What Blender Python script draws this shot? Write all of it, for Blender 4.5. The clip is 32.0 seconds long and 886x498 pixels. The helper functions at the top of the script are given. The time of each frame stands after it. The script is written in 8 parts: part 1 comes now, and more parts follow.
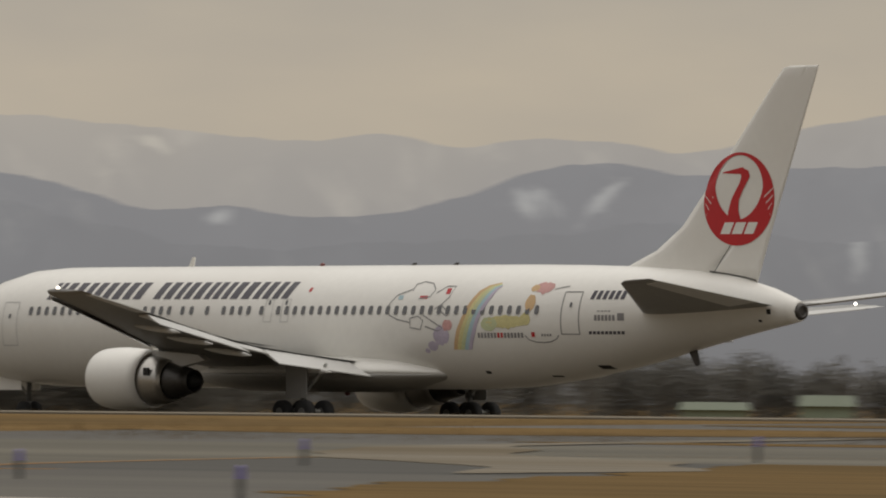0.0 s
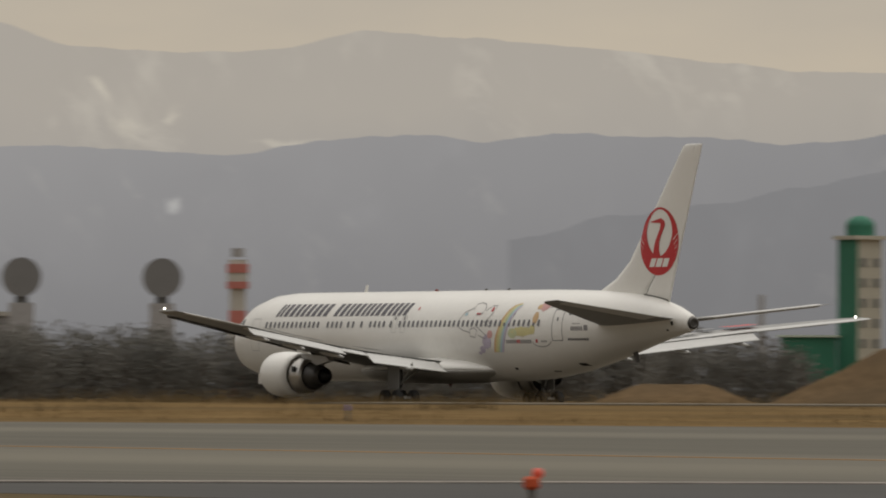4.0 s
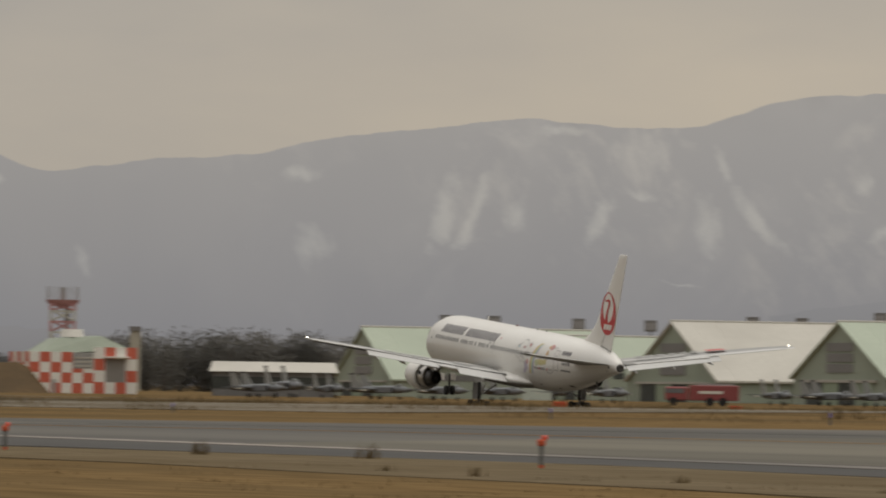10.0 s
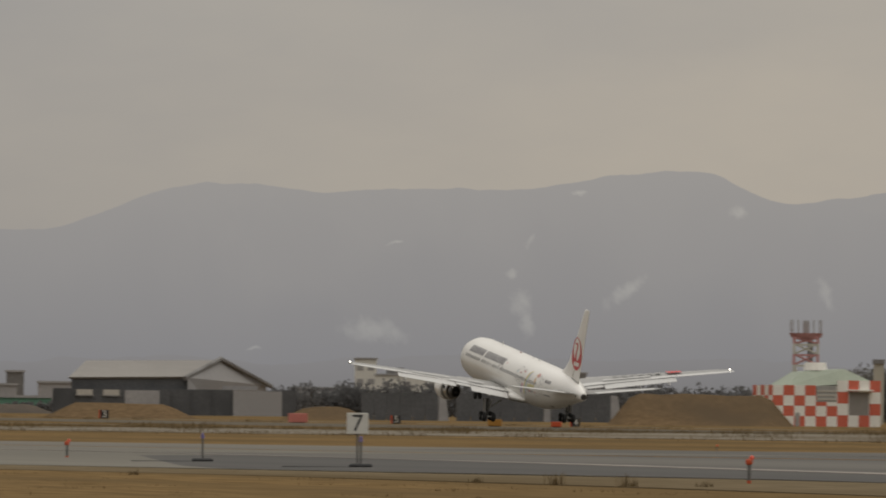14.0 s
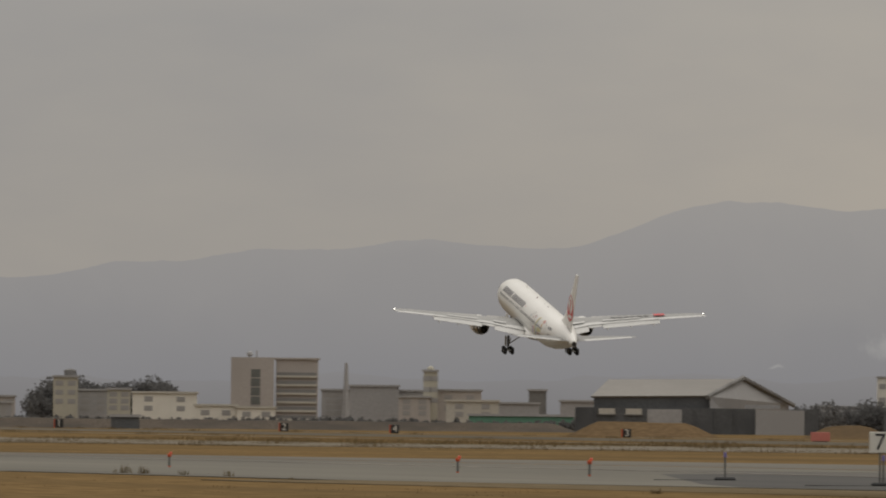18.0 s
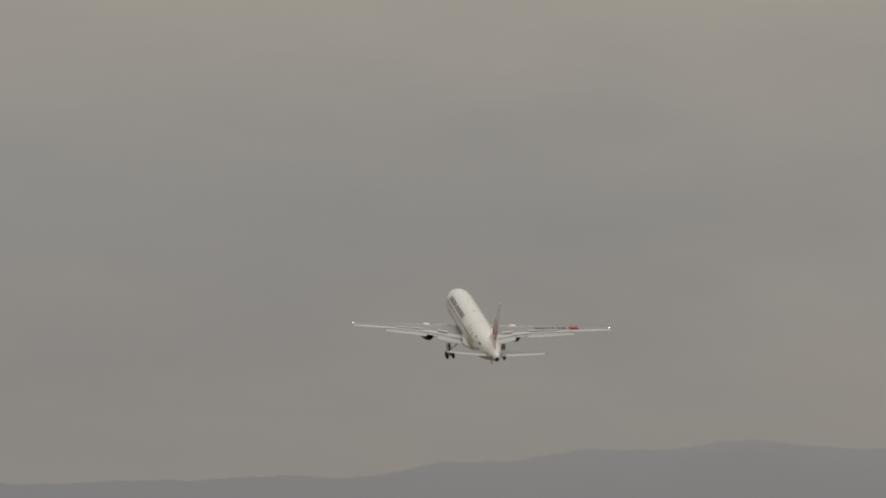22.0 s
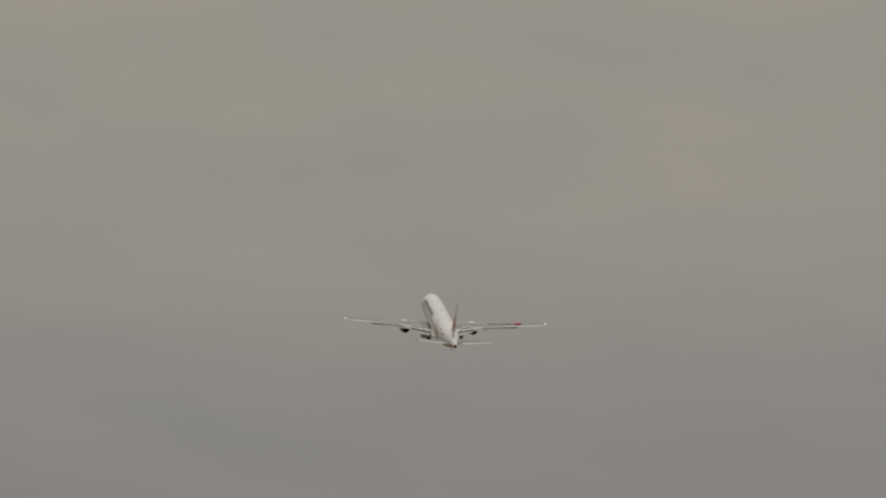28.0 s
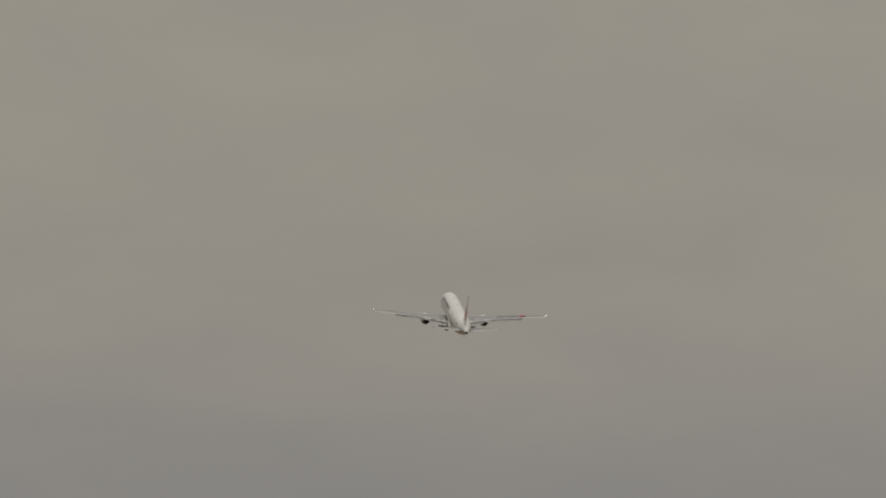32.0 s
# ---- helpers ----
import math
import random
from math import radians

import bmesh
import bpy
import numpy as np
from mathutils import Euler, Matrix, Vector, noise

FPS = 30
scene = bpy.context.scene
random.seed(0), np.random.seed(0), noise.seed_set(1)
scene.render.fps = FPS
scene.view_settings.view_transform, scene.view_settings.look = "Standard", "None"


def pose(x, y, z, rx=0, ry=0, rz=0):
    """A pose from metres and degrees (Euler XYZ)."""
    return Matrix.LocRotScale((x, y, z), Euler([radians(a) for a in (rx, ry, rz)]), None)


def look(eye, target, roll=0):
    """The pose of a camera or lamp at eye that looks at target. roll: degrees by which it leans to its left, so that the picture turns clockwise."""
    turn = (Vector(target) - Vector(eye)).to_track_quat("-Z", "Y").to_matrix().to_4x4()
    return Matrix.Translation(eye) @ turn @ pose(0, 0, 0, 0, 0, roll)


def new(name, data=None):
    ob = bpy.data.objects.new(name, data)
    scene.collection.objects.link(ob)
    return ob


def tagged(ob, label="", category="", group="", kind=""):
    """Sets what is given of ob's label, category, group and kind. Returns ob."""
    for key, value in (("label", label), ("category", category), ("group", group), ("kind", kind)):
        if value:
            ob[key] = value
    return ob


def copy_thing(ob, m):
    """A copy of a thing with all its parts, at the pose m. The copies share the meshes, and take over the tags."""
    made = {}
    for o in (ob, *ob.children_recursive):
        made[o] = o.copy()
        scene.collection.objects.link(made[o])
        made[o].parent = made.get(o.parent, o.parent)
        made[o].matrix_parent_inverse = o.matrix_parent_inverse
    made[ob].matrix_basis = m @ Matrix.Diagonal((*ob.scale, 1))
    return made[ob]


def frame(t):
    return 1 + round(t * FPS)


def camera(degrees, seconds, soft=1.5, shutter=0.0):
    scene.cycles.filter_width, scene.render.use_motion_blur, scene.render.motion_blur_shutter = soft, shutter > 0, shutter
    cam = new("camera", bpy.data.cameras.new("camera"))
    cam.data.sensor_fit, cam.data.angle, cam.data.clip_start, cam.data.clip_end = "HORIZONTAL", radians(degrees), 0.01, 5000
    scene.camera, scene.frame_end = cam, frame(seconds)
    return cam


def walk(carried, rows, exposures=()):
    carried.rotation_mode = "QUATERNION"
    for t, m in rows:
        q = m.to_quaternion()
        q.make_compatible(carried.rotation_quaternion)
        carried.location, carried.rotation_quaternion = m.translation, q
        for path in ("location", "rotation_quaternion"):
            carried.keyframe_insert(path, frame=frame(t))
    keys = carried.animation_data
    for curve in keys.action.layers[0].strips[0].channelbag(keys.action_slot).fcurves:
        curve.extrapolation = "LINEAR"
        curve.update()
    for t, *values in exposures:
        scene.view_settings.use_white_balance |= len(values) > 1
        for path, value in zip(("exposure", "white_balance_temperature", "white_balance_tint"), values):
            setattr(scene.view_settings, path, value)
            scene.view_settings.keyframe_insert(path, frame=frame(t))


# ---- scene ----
cam = camera(5.038, 32.0, 1.9, 0.55)
EYE_Z = 0.684
RUNWAY_Y = 298.22
# seconds, pan to the left, tilt and roll, in degrees
PAN = [
    (0, 47.123, 0.970, 0.59), (0.5, 49.128, 0.910, 0.67), (1, 51.136, 0.889, 0.55), (1.5, 53.084, 0.882, 0.62),
    (2, 54.785, 0.889, 0.60), (2.5, 56.261, 0.899, 0.57), (4.5, 61.744, 0.918, 0.36), (5, 63.040, 0.952, 0.56),
    (5.5, 64.258, 0.936, 0.53), (6, 65.372, 0.920, 0.37), (6.5, 66.426, 0.898, 0.59), (7, 67.374, 0.867, 0.55),
    (7.5, 68.241, 0.890, 0.62), (8, 69.046, 0.878, 0.62), (8.5, 69.716, 0.888, 0.67), (9, 70.385, 0.899, 0.85),
    (9.5, 71.121, 0.897, 0.64), (10, 71.978, 0.893, 0.89), (10.5, 72.760, 0.925, 0.63), (11, 73.302, 0.934, 0.58),
    (11.5, 73.856, 0.971, 0.68), (12, 74.356, 0.986, 0.62), (12.5, 74.831, 1.000, 0.61), (13, 75.304, 1.005, 0.75),
    (13.5, 75.758, 1.010, 0.61), (14, 76.205, 1.027, 0.62), (14.5, 76.614, 1.037, 0.61), (16.5, 78.089, 1.072, 0.63),
    (17, 78.442, 1.074, 0.62), (17.5, 78.825, 1.082, 0.59), (18, 79.177, 1.103, 0.61), (18.5, 79.472, 1.144, 0.60),
    (19, 79.672, 1.238, 0.59), (19.5, 79.829, 1.400, 0.60), (20, 80.017, 1.587, 0.61), (20.5, 80.242, 1.711, 0.68),
    (21, 80.515, 1.857, 0.62), (21.5, 80.772, 2.055, 0.61), (22, 81.042, 2.224, 0.60), (22.5, 81.305, 2.362, 0.59),
    (23, 81.563, 2.474, 0.62), (23.5, 81.811, 2.579, 0.61), (24, 82.027, 2.688, 0.61), (24.5, 82.230, 2.789, 0.61),
    (25, 82.423, 2.891, 0.59), (25.5, 82.596, 2.987, 0.61), (27.5, 83.233, 3.385, 0.61), (28, 83.407, 3.531, 0.64),
    (28.5, 83.573, 3.646, 0.61), (29, 83.714, 3.728, 0.61), (29.5, 83.837, 3.788, 0.61), (30, 83.958, 3.848, 0.61),
    (30.5, 84.091, 3.901, 0.61), (31, 84.243, 3.913, 0.61), (31.5, 84.383, 3.954, 0.61), (32, 84.517, 4.057, 0.62),
]


def aim(yaw, tilt, roll):
    return pose(0, 0, EYE_Z, 0, 0, yaw) @ pose(0, 0, 0, 90 + tilt) @ pose(0, 0, 0, 0, 0, roll)


walk(cam, [(t, aim(y, p, r)) for t, y, p, r in PAN], [(0, 0.0), (18.0, 0.0), (20.0, -0.15), (21.0, -0.28), (23.0, -0.35), (25.0, -0.4), (28.0, -0.45), (32, -0.5)])

# ---- world and sun: a hazy overcast winter sky, brighter overhead ----
world = bpy.data.worlds.new("overcast")
scene.world = world
world.use_nodes = True
wn, wl = world.node_tree.nodes, world.node_tree.links
wn.clear()
w_out = wn.new("ShaderNodeOutputWorld")
w_bg = wn.new("ShaderNodeBackground")
w_sky = wn.new("ShaderNodeTexSky")
w_sky.sky_type = "NISHITA"
w_sky.sun_disc = False
w_sky.sun_elevation, w_sky.sun_rotation = radians(74), radians(70)
w_sky.dust_density = 4
w_tc = wn.new("ShaderNodeTexCoord")
w_sep = wn.new("ShaderNodeSeparateXYZ")
wl.new(w_tc.outputs["Generated"], w_sep.inputs[0])


def w_ramp(source, lo, hi, stops):
    m = wn.new("ShaderNodeMapRange")
    m.inputs["From Min"].default_value, m.inputs["From Max"].default_value = lo, hi
    wl.new(source, m.inputs["Value"])
    r = wn.new("ShaderNodeValToRGB")
    while len(r.color_ramp.elements) < len(stops):
        r.color_ramp.elements.new(0.5)
    for e, (p, c) in zip(r.color_ramp.elements, stops):
        e.position, e.color = p, (*c, 1)
    wl.new(m.outputs[0], r.inputs[0])
    return r.outputs[0]


low_sky = w_ramp(w_sep.outputs["Z"], 0.0, 0.09, [(0.0, (0.47, 0.41, 0.325)), (0.38, (0.50, 0.435, 0.345)), (0.5, (0.44, 0.395, 0.33)), (1.0, (0.37, 0.34, 0.295))])
grey_sky = w_ramp(w_sep.outputs["Z"], 0.0, 0.09, [(0.0, (0.36, 0.325, 0.283)), (0.22, (0.32, 0.301, 0.278)), (0.38, (0.307, 0.295, 0.283)), (0.5, (0.315, 0.304, 0.293)), (0.75, (0.388, 0.358, 0.312)), (1.0, (0.414, 0.378, 0.32))])
side = w_ramp(w_sep.outputs["X"], -1.0, -0.9, [(0.0, (1, 1, 1)), (0.15, (0.9, 0.9, 0.9)), (0.55, (0.25, 0.25, 0.25)), (1.0, (0, 0, 0))])
w_mix = wn.new("ShaderNodeMixRGB")
wl.new(side, w_mix.inputs[0])
wl.new(low_sky, w_mix.inputs[1])
wl.new(grey_sky, w_mix.inputs[2])
w_noise = wn.new("ShaderNodeTexNoise")
w_noise.inputs["Scale"].default_value, w_noise.inputs["Detail"].default_value = 9, 4
w_map = wn.new("ShaderNodeMapping")
w_map.inputs["Scale"].default_value = (1, 1, 3.0)
wl.new(w_tc.outputs["Generated"], w_map.inputs[0])
wl.new(w_map.outputs[0], w_noise.inputs["Vector"])
w_cloud = w_ramp(w_noise.outputs["Fac"], 0.25, 0.75, [(0.0, (0.93, 0.935, 0.95)), (1.0, (1.06, 1.05, 1.03))])
w_small = wn.new("ShaderNodeTexNoise")
w_small.inputs["Scale"].default_value, w_small.inputs["Detail"].default_value = 42, 5
wl.new(w_map.outputs[0], w_small.inputs["Vector"])
w_wisp = w_ramp(w_small.outputs["Fac"], 0.3, 0.7, [(0.0, (0.96, 0.965, 0.98)), (1.0, (1.04, 1.032, 1.015))])
w_both = wn.new("ShaderNodeMixRGB")
w_both.blend_type, w_both.inputs[0].default_value = "MULTIPLY", 1
wl.new(w_cloud, w_both.inputs[1])
wl.new(w_wisp, w_both.inputs[2])
w_mul = wn.new("ShaderNodeMixRGB")
w_mul.blend_type, w_mul.inputs[0].default_value = "MULTIPLY", 1
wl.new(w_mix.outputs[0], w_mul.inputs[1])
wl.new(w_both.outputs[0], w_mul.inputs[2])
high = w_ramp(w_sep.outputs["Z"], 0.18, 0.95, [(0.0, (0, 0, 0)), (1.0, (1, 1, 1))])
w_top = wn.new("ShaderNodeMixRGB")
wl.new(high, w_top.inputs[0])
wl.new(w_mul.outputs[0], w_top.inputs[1])
w_top.inputs[2].default_value = (1.42, 1.36, 1.26, 1)
start = w_ramp(w_sep.outputs["X"], -0.85, -0.66, [(0.0, (1, 1, 1)), (1.0, (0.86, 0.865, 0.87))])
w_start = wn.new("ShaderNodeMixRGB")
w_start.blend_type, w_start.inputs[0].default_value = "MULTIPLY", 1
wl.new(w_top.outputs[0], w_start.inputs[1])
wl.new(start, w_start.inputs[2])
back = w_ramp(w_sep.outputs["Y"], -0.7, 0.1, [(0.0, (0.72, 0.72, 0.73)), (1.0, (1, 1, 1))])
w_back = wn.new("ShaderNodeMixRGB")
w_back.blend_type, w_back.inputs[0].default_value = "MULTIPLY", 1
wl.new(w_start.outputs[0], w_back.inputs[1])
wl.new(back, w_back.inputs[2])
w_add = wn.new("ShaderNodeMixRGB")
w_add.blend_type, w_add.inputs[0].default_value = "ADD", 0.012
wl.new(w_back.outputs[0], w_add.inputs[1])
wl.new(w_sky.outputs[0], w_add.inputs[2])
wl.new(w_add.outputs[0], w_bg.inputs["Color"])
w_bg.inputs["Strength"].default_value = 1.0
wl.new(w_bg.outputs[0], w_out.inputs[0])

sun = new("sun", bpy.data.lights.new("sun", "SUN"))
sun.data.energy, sun.data.angle, sun.data.color = 0.32, radians(30), (1.0, 0.96, 0.9)
sun.matrix_world = look((0, 0, 0), (-0.25, -0.1, -1.0))


# ---- materials ----
def material(name, colour, rough=0.7, metal=0.0, vary=0.12, scale=1.0, bump=0.0, second=None, streak=1.0, rand=0.0, glow=None, coat=0.0, along=1.0):
    """A surface with grain at two scales; second: a colour that stains it in patches; rand: how far alike pieces differ."""
    m = bpy.data.materials.new(name)
    m.use_nodes = True
    n, l = m.node_tree.nodes, m.node_tree.links
    b = n["Principled BSDF"]
    b.inputs["Roughness"].default_value, b.inputs["Metallic"].default_value = rough, metal
    b.inputs["Specular IOR Level"].default_value = 0.0 if rough > 0.88 else 0.3 if rough >= 0.6 else 0.5
    if coat:
        b.inputs["Coat Weight"].default_value, b.inputs["Coat Roughness"].default_value = coat, 0.12
    tc = n.new("ShaderNodeTexCoord")
    mp = n.new("ShaderNodeMapping")
    mp.inputs["Scale"].default_value = (along, 1, streak)
    l.new(tc.outputs["Object"], mp.inputs[0])
    big, fine = n.new("ShaderNodeTexNoise"), n.new("ShaderNodeTexNoise")
    big.inputs["Scale"].default_value, big.inputs["Detail"].default_value = 0.35 * scale, 5
    fine.inputs["Scale"].default_value, fine.inputs["Detail"].default_value = 6 * scale, 4
    for q in (big, fine):
        l.new(mp.outputs[0], q.inputs["Vector"])
    lo = tuple(c * (1 - vary) for c in colour)
    hi = tuple(min(1, c * (1 + vary)) for c in colour)
    r = n.new("ShaderNodeValToRGB")
    r.color_ramp.elements[0].position, r.color_ramp.elements[0].color = 0.3, (*lo, 1)
    r.color_ramp.elements[1].position, r.color_ramp.elements[1].color = 0.7, (*hi, 1)
    l.new(fine.outputs["Fac"], r.inputs[0])
    out = r.outputs[0]
    r2 = n.new("ShaderNodeValToRGB")
    r2.color_ramp.elements[0].position, r2.color_ramp.elements[1].position = 0.42, 0.66
    l.new(big.outputs["Fac"], r2.inputs[0])
    mix = n.new("ShaderNodeMixRGB")
    l.new(r2.outputs[0], mix.inputs[0])
    l.new(out, mix.inputs[1])
    mix.inputs[2].default_value = (*(second or tuple(c * (1 - 0.8 * vary) for c in colour)), 1)
    out = mix.outputs[0]
    if rand:
        oi = n.new("ShaderNodeObjectInfo")
        mr = n.new("ShaderNodeMapRange")
        mr.inputs["To Min"].default_value, mr.inputs["To Max"].default_value = 1 - rand, 1 + rand
        l.new(oi.outputs["Random"], mr.inputs["Value"])
        hsv = n.new("ShaderNodeHueSaturation")
        l.new(mr.outputs[0], hsv.inputs["Value"])
        l.new(out, hsv.inputs["Color"])
        out = hsv.outputs[0]
    l.new(out, b.inputs["Base Color"])
    if bump:
        bp = n.new("ShaderNodeBump")
        bp.inputs["Strength"].default_value, bp.inputs["Distance"].default_value = 0.6, bump
        l.new(fine.outputs["Fac"], bp.inputs["Height"])
        l.new(bp.outputs[0], b.inputs["Normal"])
    if glow:
        b.inputs["Emission Color"].default_value, b.inputs["Emission Strength"].default_value = (*glow[:3], 1), glow[3]
    return m


M = {}
for name, args in {
    "dry_grass": dict(colour=(0.172, 0.115, 0.055), rough=0.95, vary=0.3, scale=0.3, second=(0.122, 0.086, 0.045), bump=0.03, along=0.12),
    "tuft": dict(colour=(0.17, 0.125, 0.066), rough=0.95, vary=0.3, scale=1.0),
    "sparse_grass": dict(colour=(0.155, 0.122, 0.078), rough=0.95, vary=0.2, scale=0.4, second=(0.12, 0.092, 0.055), bump=0.02, along=0.12),
    "reflector_grey": dict(colour=(0.185, 0.183, 0.18), rough=0.6, vary=0.1),
    "checker_white": dict(colour=(0.76, 0.74, 0.68), rough=0.6, vary=0.08, scale=0.6),
    "checker_red": dict(colour=(0.56, 0.135, 0.085), rough=0.7, vary=0.1, scale=0.6),
    "white_wall": dict(colour=(0.74, 0.72, 0.66), rough=0.8, vary=0.05, scale=0.2),
    "hedge": dict(colour=(0.105, 0.088, 0.072), rough=0.95, vary=0.25, scale=0.3, second=(0.08, 0.07, 0.06)),
    "pale_concrete": dict(colour=(0.205, 0.182, 0.146), rough=0.9, vary=0.2, scale=0.3, second=(0.15, 0.125, 0.09), along=0.05),
    # a red with distance haze painted in for the far masts
    "dull_red": dict(colour=(0.46, 0.165, 0.135), rough=0.7, vary=0.12),
    "earth": dict(colour=(0.135, 0.092, 0.052), rough=0.95, vary=0.2, scale=0.15, second=(0.098, 0.072, 0.046), bump=0.05),
    "asphalt": dict(colour=(0.06, 0.055, 0.046), rough=0.75, vary=0.25, scale=0.22, second=(0.106, 0.097, 0.08), along=0.03),
    "dark_asphalt": dict(colour=(0.040, 0.037, 0.033), rough=0.75, vary=0.14, scale=0.5, second=(0.052, 0.048, 0.042), along=0.02),
    "beige_asphalt": dict(colour=(0.098, 0.089, 0.068), rough=0.75, vary=0.2, scale=0.22, second=(0.15, 0.137, 0.107), along=0.03),
    "warm_asphalt": dict(colour=(0.082, 0.073, 0.051), rough=0.75, vary=0.25, scale=0.22, second=(0.138, 0.123, 0.089), along=0.03),
    "worn_asphalt": dict(colour=(0.05, 0.046, 0.038), rough=0.75, vary=0.25, scale=0.22, second=(0.11, 0.1, 0.08), along=0.03),
    "concrete": dict(colour=(0.14, 0.122, 0.096), rough=0.89, vary=0.12, scale=0.3, second=(0.105, 0.092, 0.072), along=0.06),
    "paint_line": dict(colour=(0.29, 0.25, 0.215), rough=0.7, vary=0.3, scale=0.5, second=(0.13, 0.116, 0.1), along=0.1),
    "paint_yellow": dict(colour=(0.33, 0.16, 0.03), rough=0.7, vary=0.2, scale=1.0),
    "white_paint": dict(colour=(0.80, 0.785, 0.74), rough=0.32, vary=0.02, scale=0.5, second=(0.765, 0.745, 0.70), coat=0.35),
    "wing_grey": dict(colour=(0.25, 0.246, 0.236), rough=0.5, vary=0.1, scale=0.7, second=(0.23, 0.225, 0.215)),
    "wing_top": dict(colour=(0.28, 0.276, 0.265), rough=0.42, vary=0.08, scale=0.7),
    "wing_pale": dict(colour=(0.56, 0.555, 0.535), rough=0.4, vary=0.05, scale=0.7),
    "bare_metal": dict(colour=(0.52, 0.50, 0.47), rough=0.33, metal=1.0, vary=0.08, scale=2.0),
    "dark_metal": dict(colour=(0.10, 0.095, 0.09), rough=0.42, metal=0.8, vary=0.2, scale=2.0),
    # sooty exhaust, and vents and intakes whose inner shade is put into colour
    "soot_and_hollows": dict(colour=(0.03, 0.03, 0.03), rough=0.7, vary=0.2),
    "rubber": dict(colour=(0.022, 0.022, 0.022), rough=0.85, vary=0.2),
    "glass_dark": dict(colour=(0.14, 0.14, 0.145), rough=0.25, vary=0.1),
    "letter_grey": dict(colour=(0.075, 0.07, 0.085), rough=0.4, vary=0.05),
    "mark_red": dict(colour=(0.52, 0.022, 0.028), rough=0.4, vary=0.05),
    "mark_line": dict(colour=(0.25, 0.24, 0.24), rough=0.5, vary=0.05),
    "mark_orange": dict(colour=(0.62, 0.42, 0.22), rough=0.5, vary=0.12, scale=2),
    "mark_yellow": dict(colour=(0.64, 0.58, 0.28), rough=0.5, vary=0.15, scale=2),
    "mark_leaf": dict(colour=(0.56, 0.6, 0.36), rough=0.5, vary=0.15, scale=2),
    "mark_teal": dict(colour=(0.40, 0.55, 0.6), rough=0.5, vary=0.12, scale=2),
    "mark_violet": dict(colour=(0.52, 0.46, 0.57), rough=0.5, vary=0.15, scale=2),
    "mark_pink": dict(colour=(0.62, 0.34, 0.32), rough=0.5, vary=0.15, scale=2),
    "tip_light": dict(colour=(0.9, 0.88, 0.8), rough=0.3, glow=(1, 0.93, 0.8, 5)),
    "beacon_glass": dict(colour=(0.16, 0.03, 0.025), rough=0.3, vary=0.05),
    "red_lamp": dict(colour=(0.5, 0.06, 0.03), rough=0.4, glow=(1, 0.12, 0.06, 0.12)),
    "signal_orange": dict(colour=(0.46, 0.075, 0.026), rough=0.6, vary=0.12, scale=1.5),
    "signal_white": dict(colour=(0.66, 0.63, 0.56), rough=0.6, vary=0.08, scale=1.0),
    "steel_grey": dict(colour=(0.145, 0.143, 0.135), rough=0.6, metal=0.3, vary=0.2, scale=1.0),
    "light_steel": dict(colour=(0.34, 0.34, 0.32), rough=0.55, metal=0.3, vary=0.15),
    "blue_lens": dict(colour=(0.13, 0.11, 0.30), rough=0.3, vary=0.1),
    "black_plastic": dict(colour=(0.03, 0.03, 0.03), rough=0.6, vary=0.1),
    "sign_white": dict(colour=(0.62, 0.60, 0.54), rough=0.5, vary=0.06, scale=3),
    "hangar_green": dict(colour=(0.415, 0.462, 0.365), rough=0.7, vary=0.05, scale=0.3, second=(0.385, 0.43, 0.34), streak=0.2),
    "hangar_wall": dict(colour=(0.30, 0.355, 0.26), rough=0.75, vary=0.08, scale=0.5, second=(0.25, 0.29, 0.22), streak=0.2),
    "hangar_white": dict(colour=(0.53, 0.505, 0.445), rough=0.7, vary=0.04, scale=0.3, second=(0.48, 0.455, 0.40), streak=0.2),
    "shadow_glass": dict(colour=(0.13, 0.135, 0.125), rough=0.5, vary=0.15),
    # insides of doors, bays and sheds: their shade put into a flat colour
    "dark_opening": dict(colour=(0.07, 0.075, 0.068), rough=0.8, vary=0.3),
    "mint": dict(colour=(0.455, 0.52, 0.43), rough=0.75, vary=0.06, scale=0.4, second=(0.41, 0.47, 0.39), streak=0.2),
    "cream": dict(colour=(0.42, 0.395, 0.325), rough=0.75, vary=0.06, scale=0.4, second=(0.375, 0.352, 0.29), streak=0.2),
    "deep_green": dict(colour=(0.035, 0.16, 0.10), rough=0.6, vary=0.1),
    "radome": dict(colour=(0.54, 0.585, 0.43), rough=0.45, vary=0.04, scale=0.6),
    "pale_radome": dict(colour=(0.55, 0.56, 0.45), rough=0.5, vary=0.05, scale=0.6),
    "beige_wall": dict(colour=(0.39, 0.355, 0.328), rough=0.8, vary=0.06, scale=0.2, second=(0.365, 0.332, 0.305)),
    "grey_wall": dict(colour=(0.325, 0.318, 0.315), rough=0.8, vary=0.1, scale=0.2),
    "pale_wall": dict(colour=(0.45, 0.425, 0.375), rough=0.8, vary=0.08, scale=0.2),
    "brown_roof": dict(colour=(0.25, 0.235, 0.215), rough=0.8, vary=0.06, scale=0.2, second=(0.225, 0.212, 0.195)),
    "dark_wall": dict(colour=(0.2, 0.195, 0.188), rough=0.85, vary=0.15, scale=0.3, second=(0.12, 0.115, 0.108)),
    "revetment": dict(colour=(0.118, 0.12, 0.124), rough=0.9, vary=0.15, scale=0.3, second=(0.085, 0.087, 0.09)),
    # tree colours, lifted and greyed for haze that is painted into them
    "foliage": dict(colour=(0.178, 0.17, 0.152), rough=0.95, vary=0.06, scale=0.3, second=(0.163, 0.158, 0.142)),
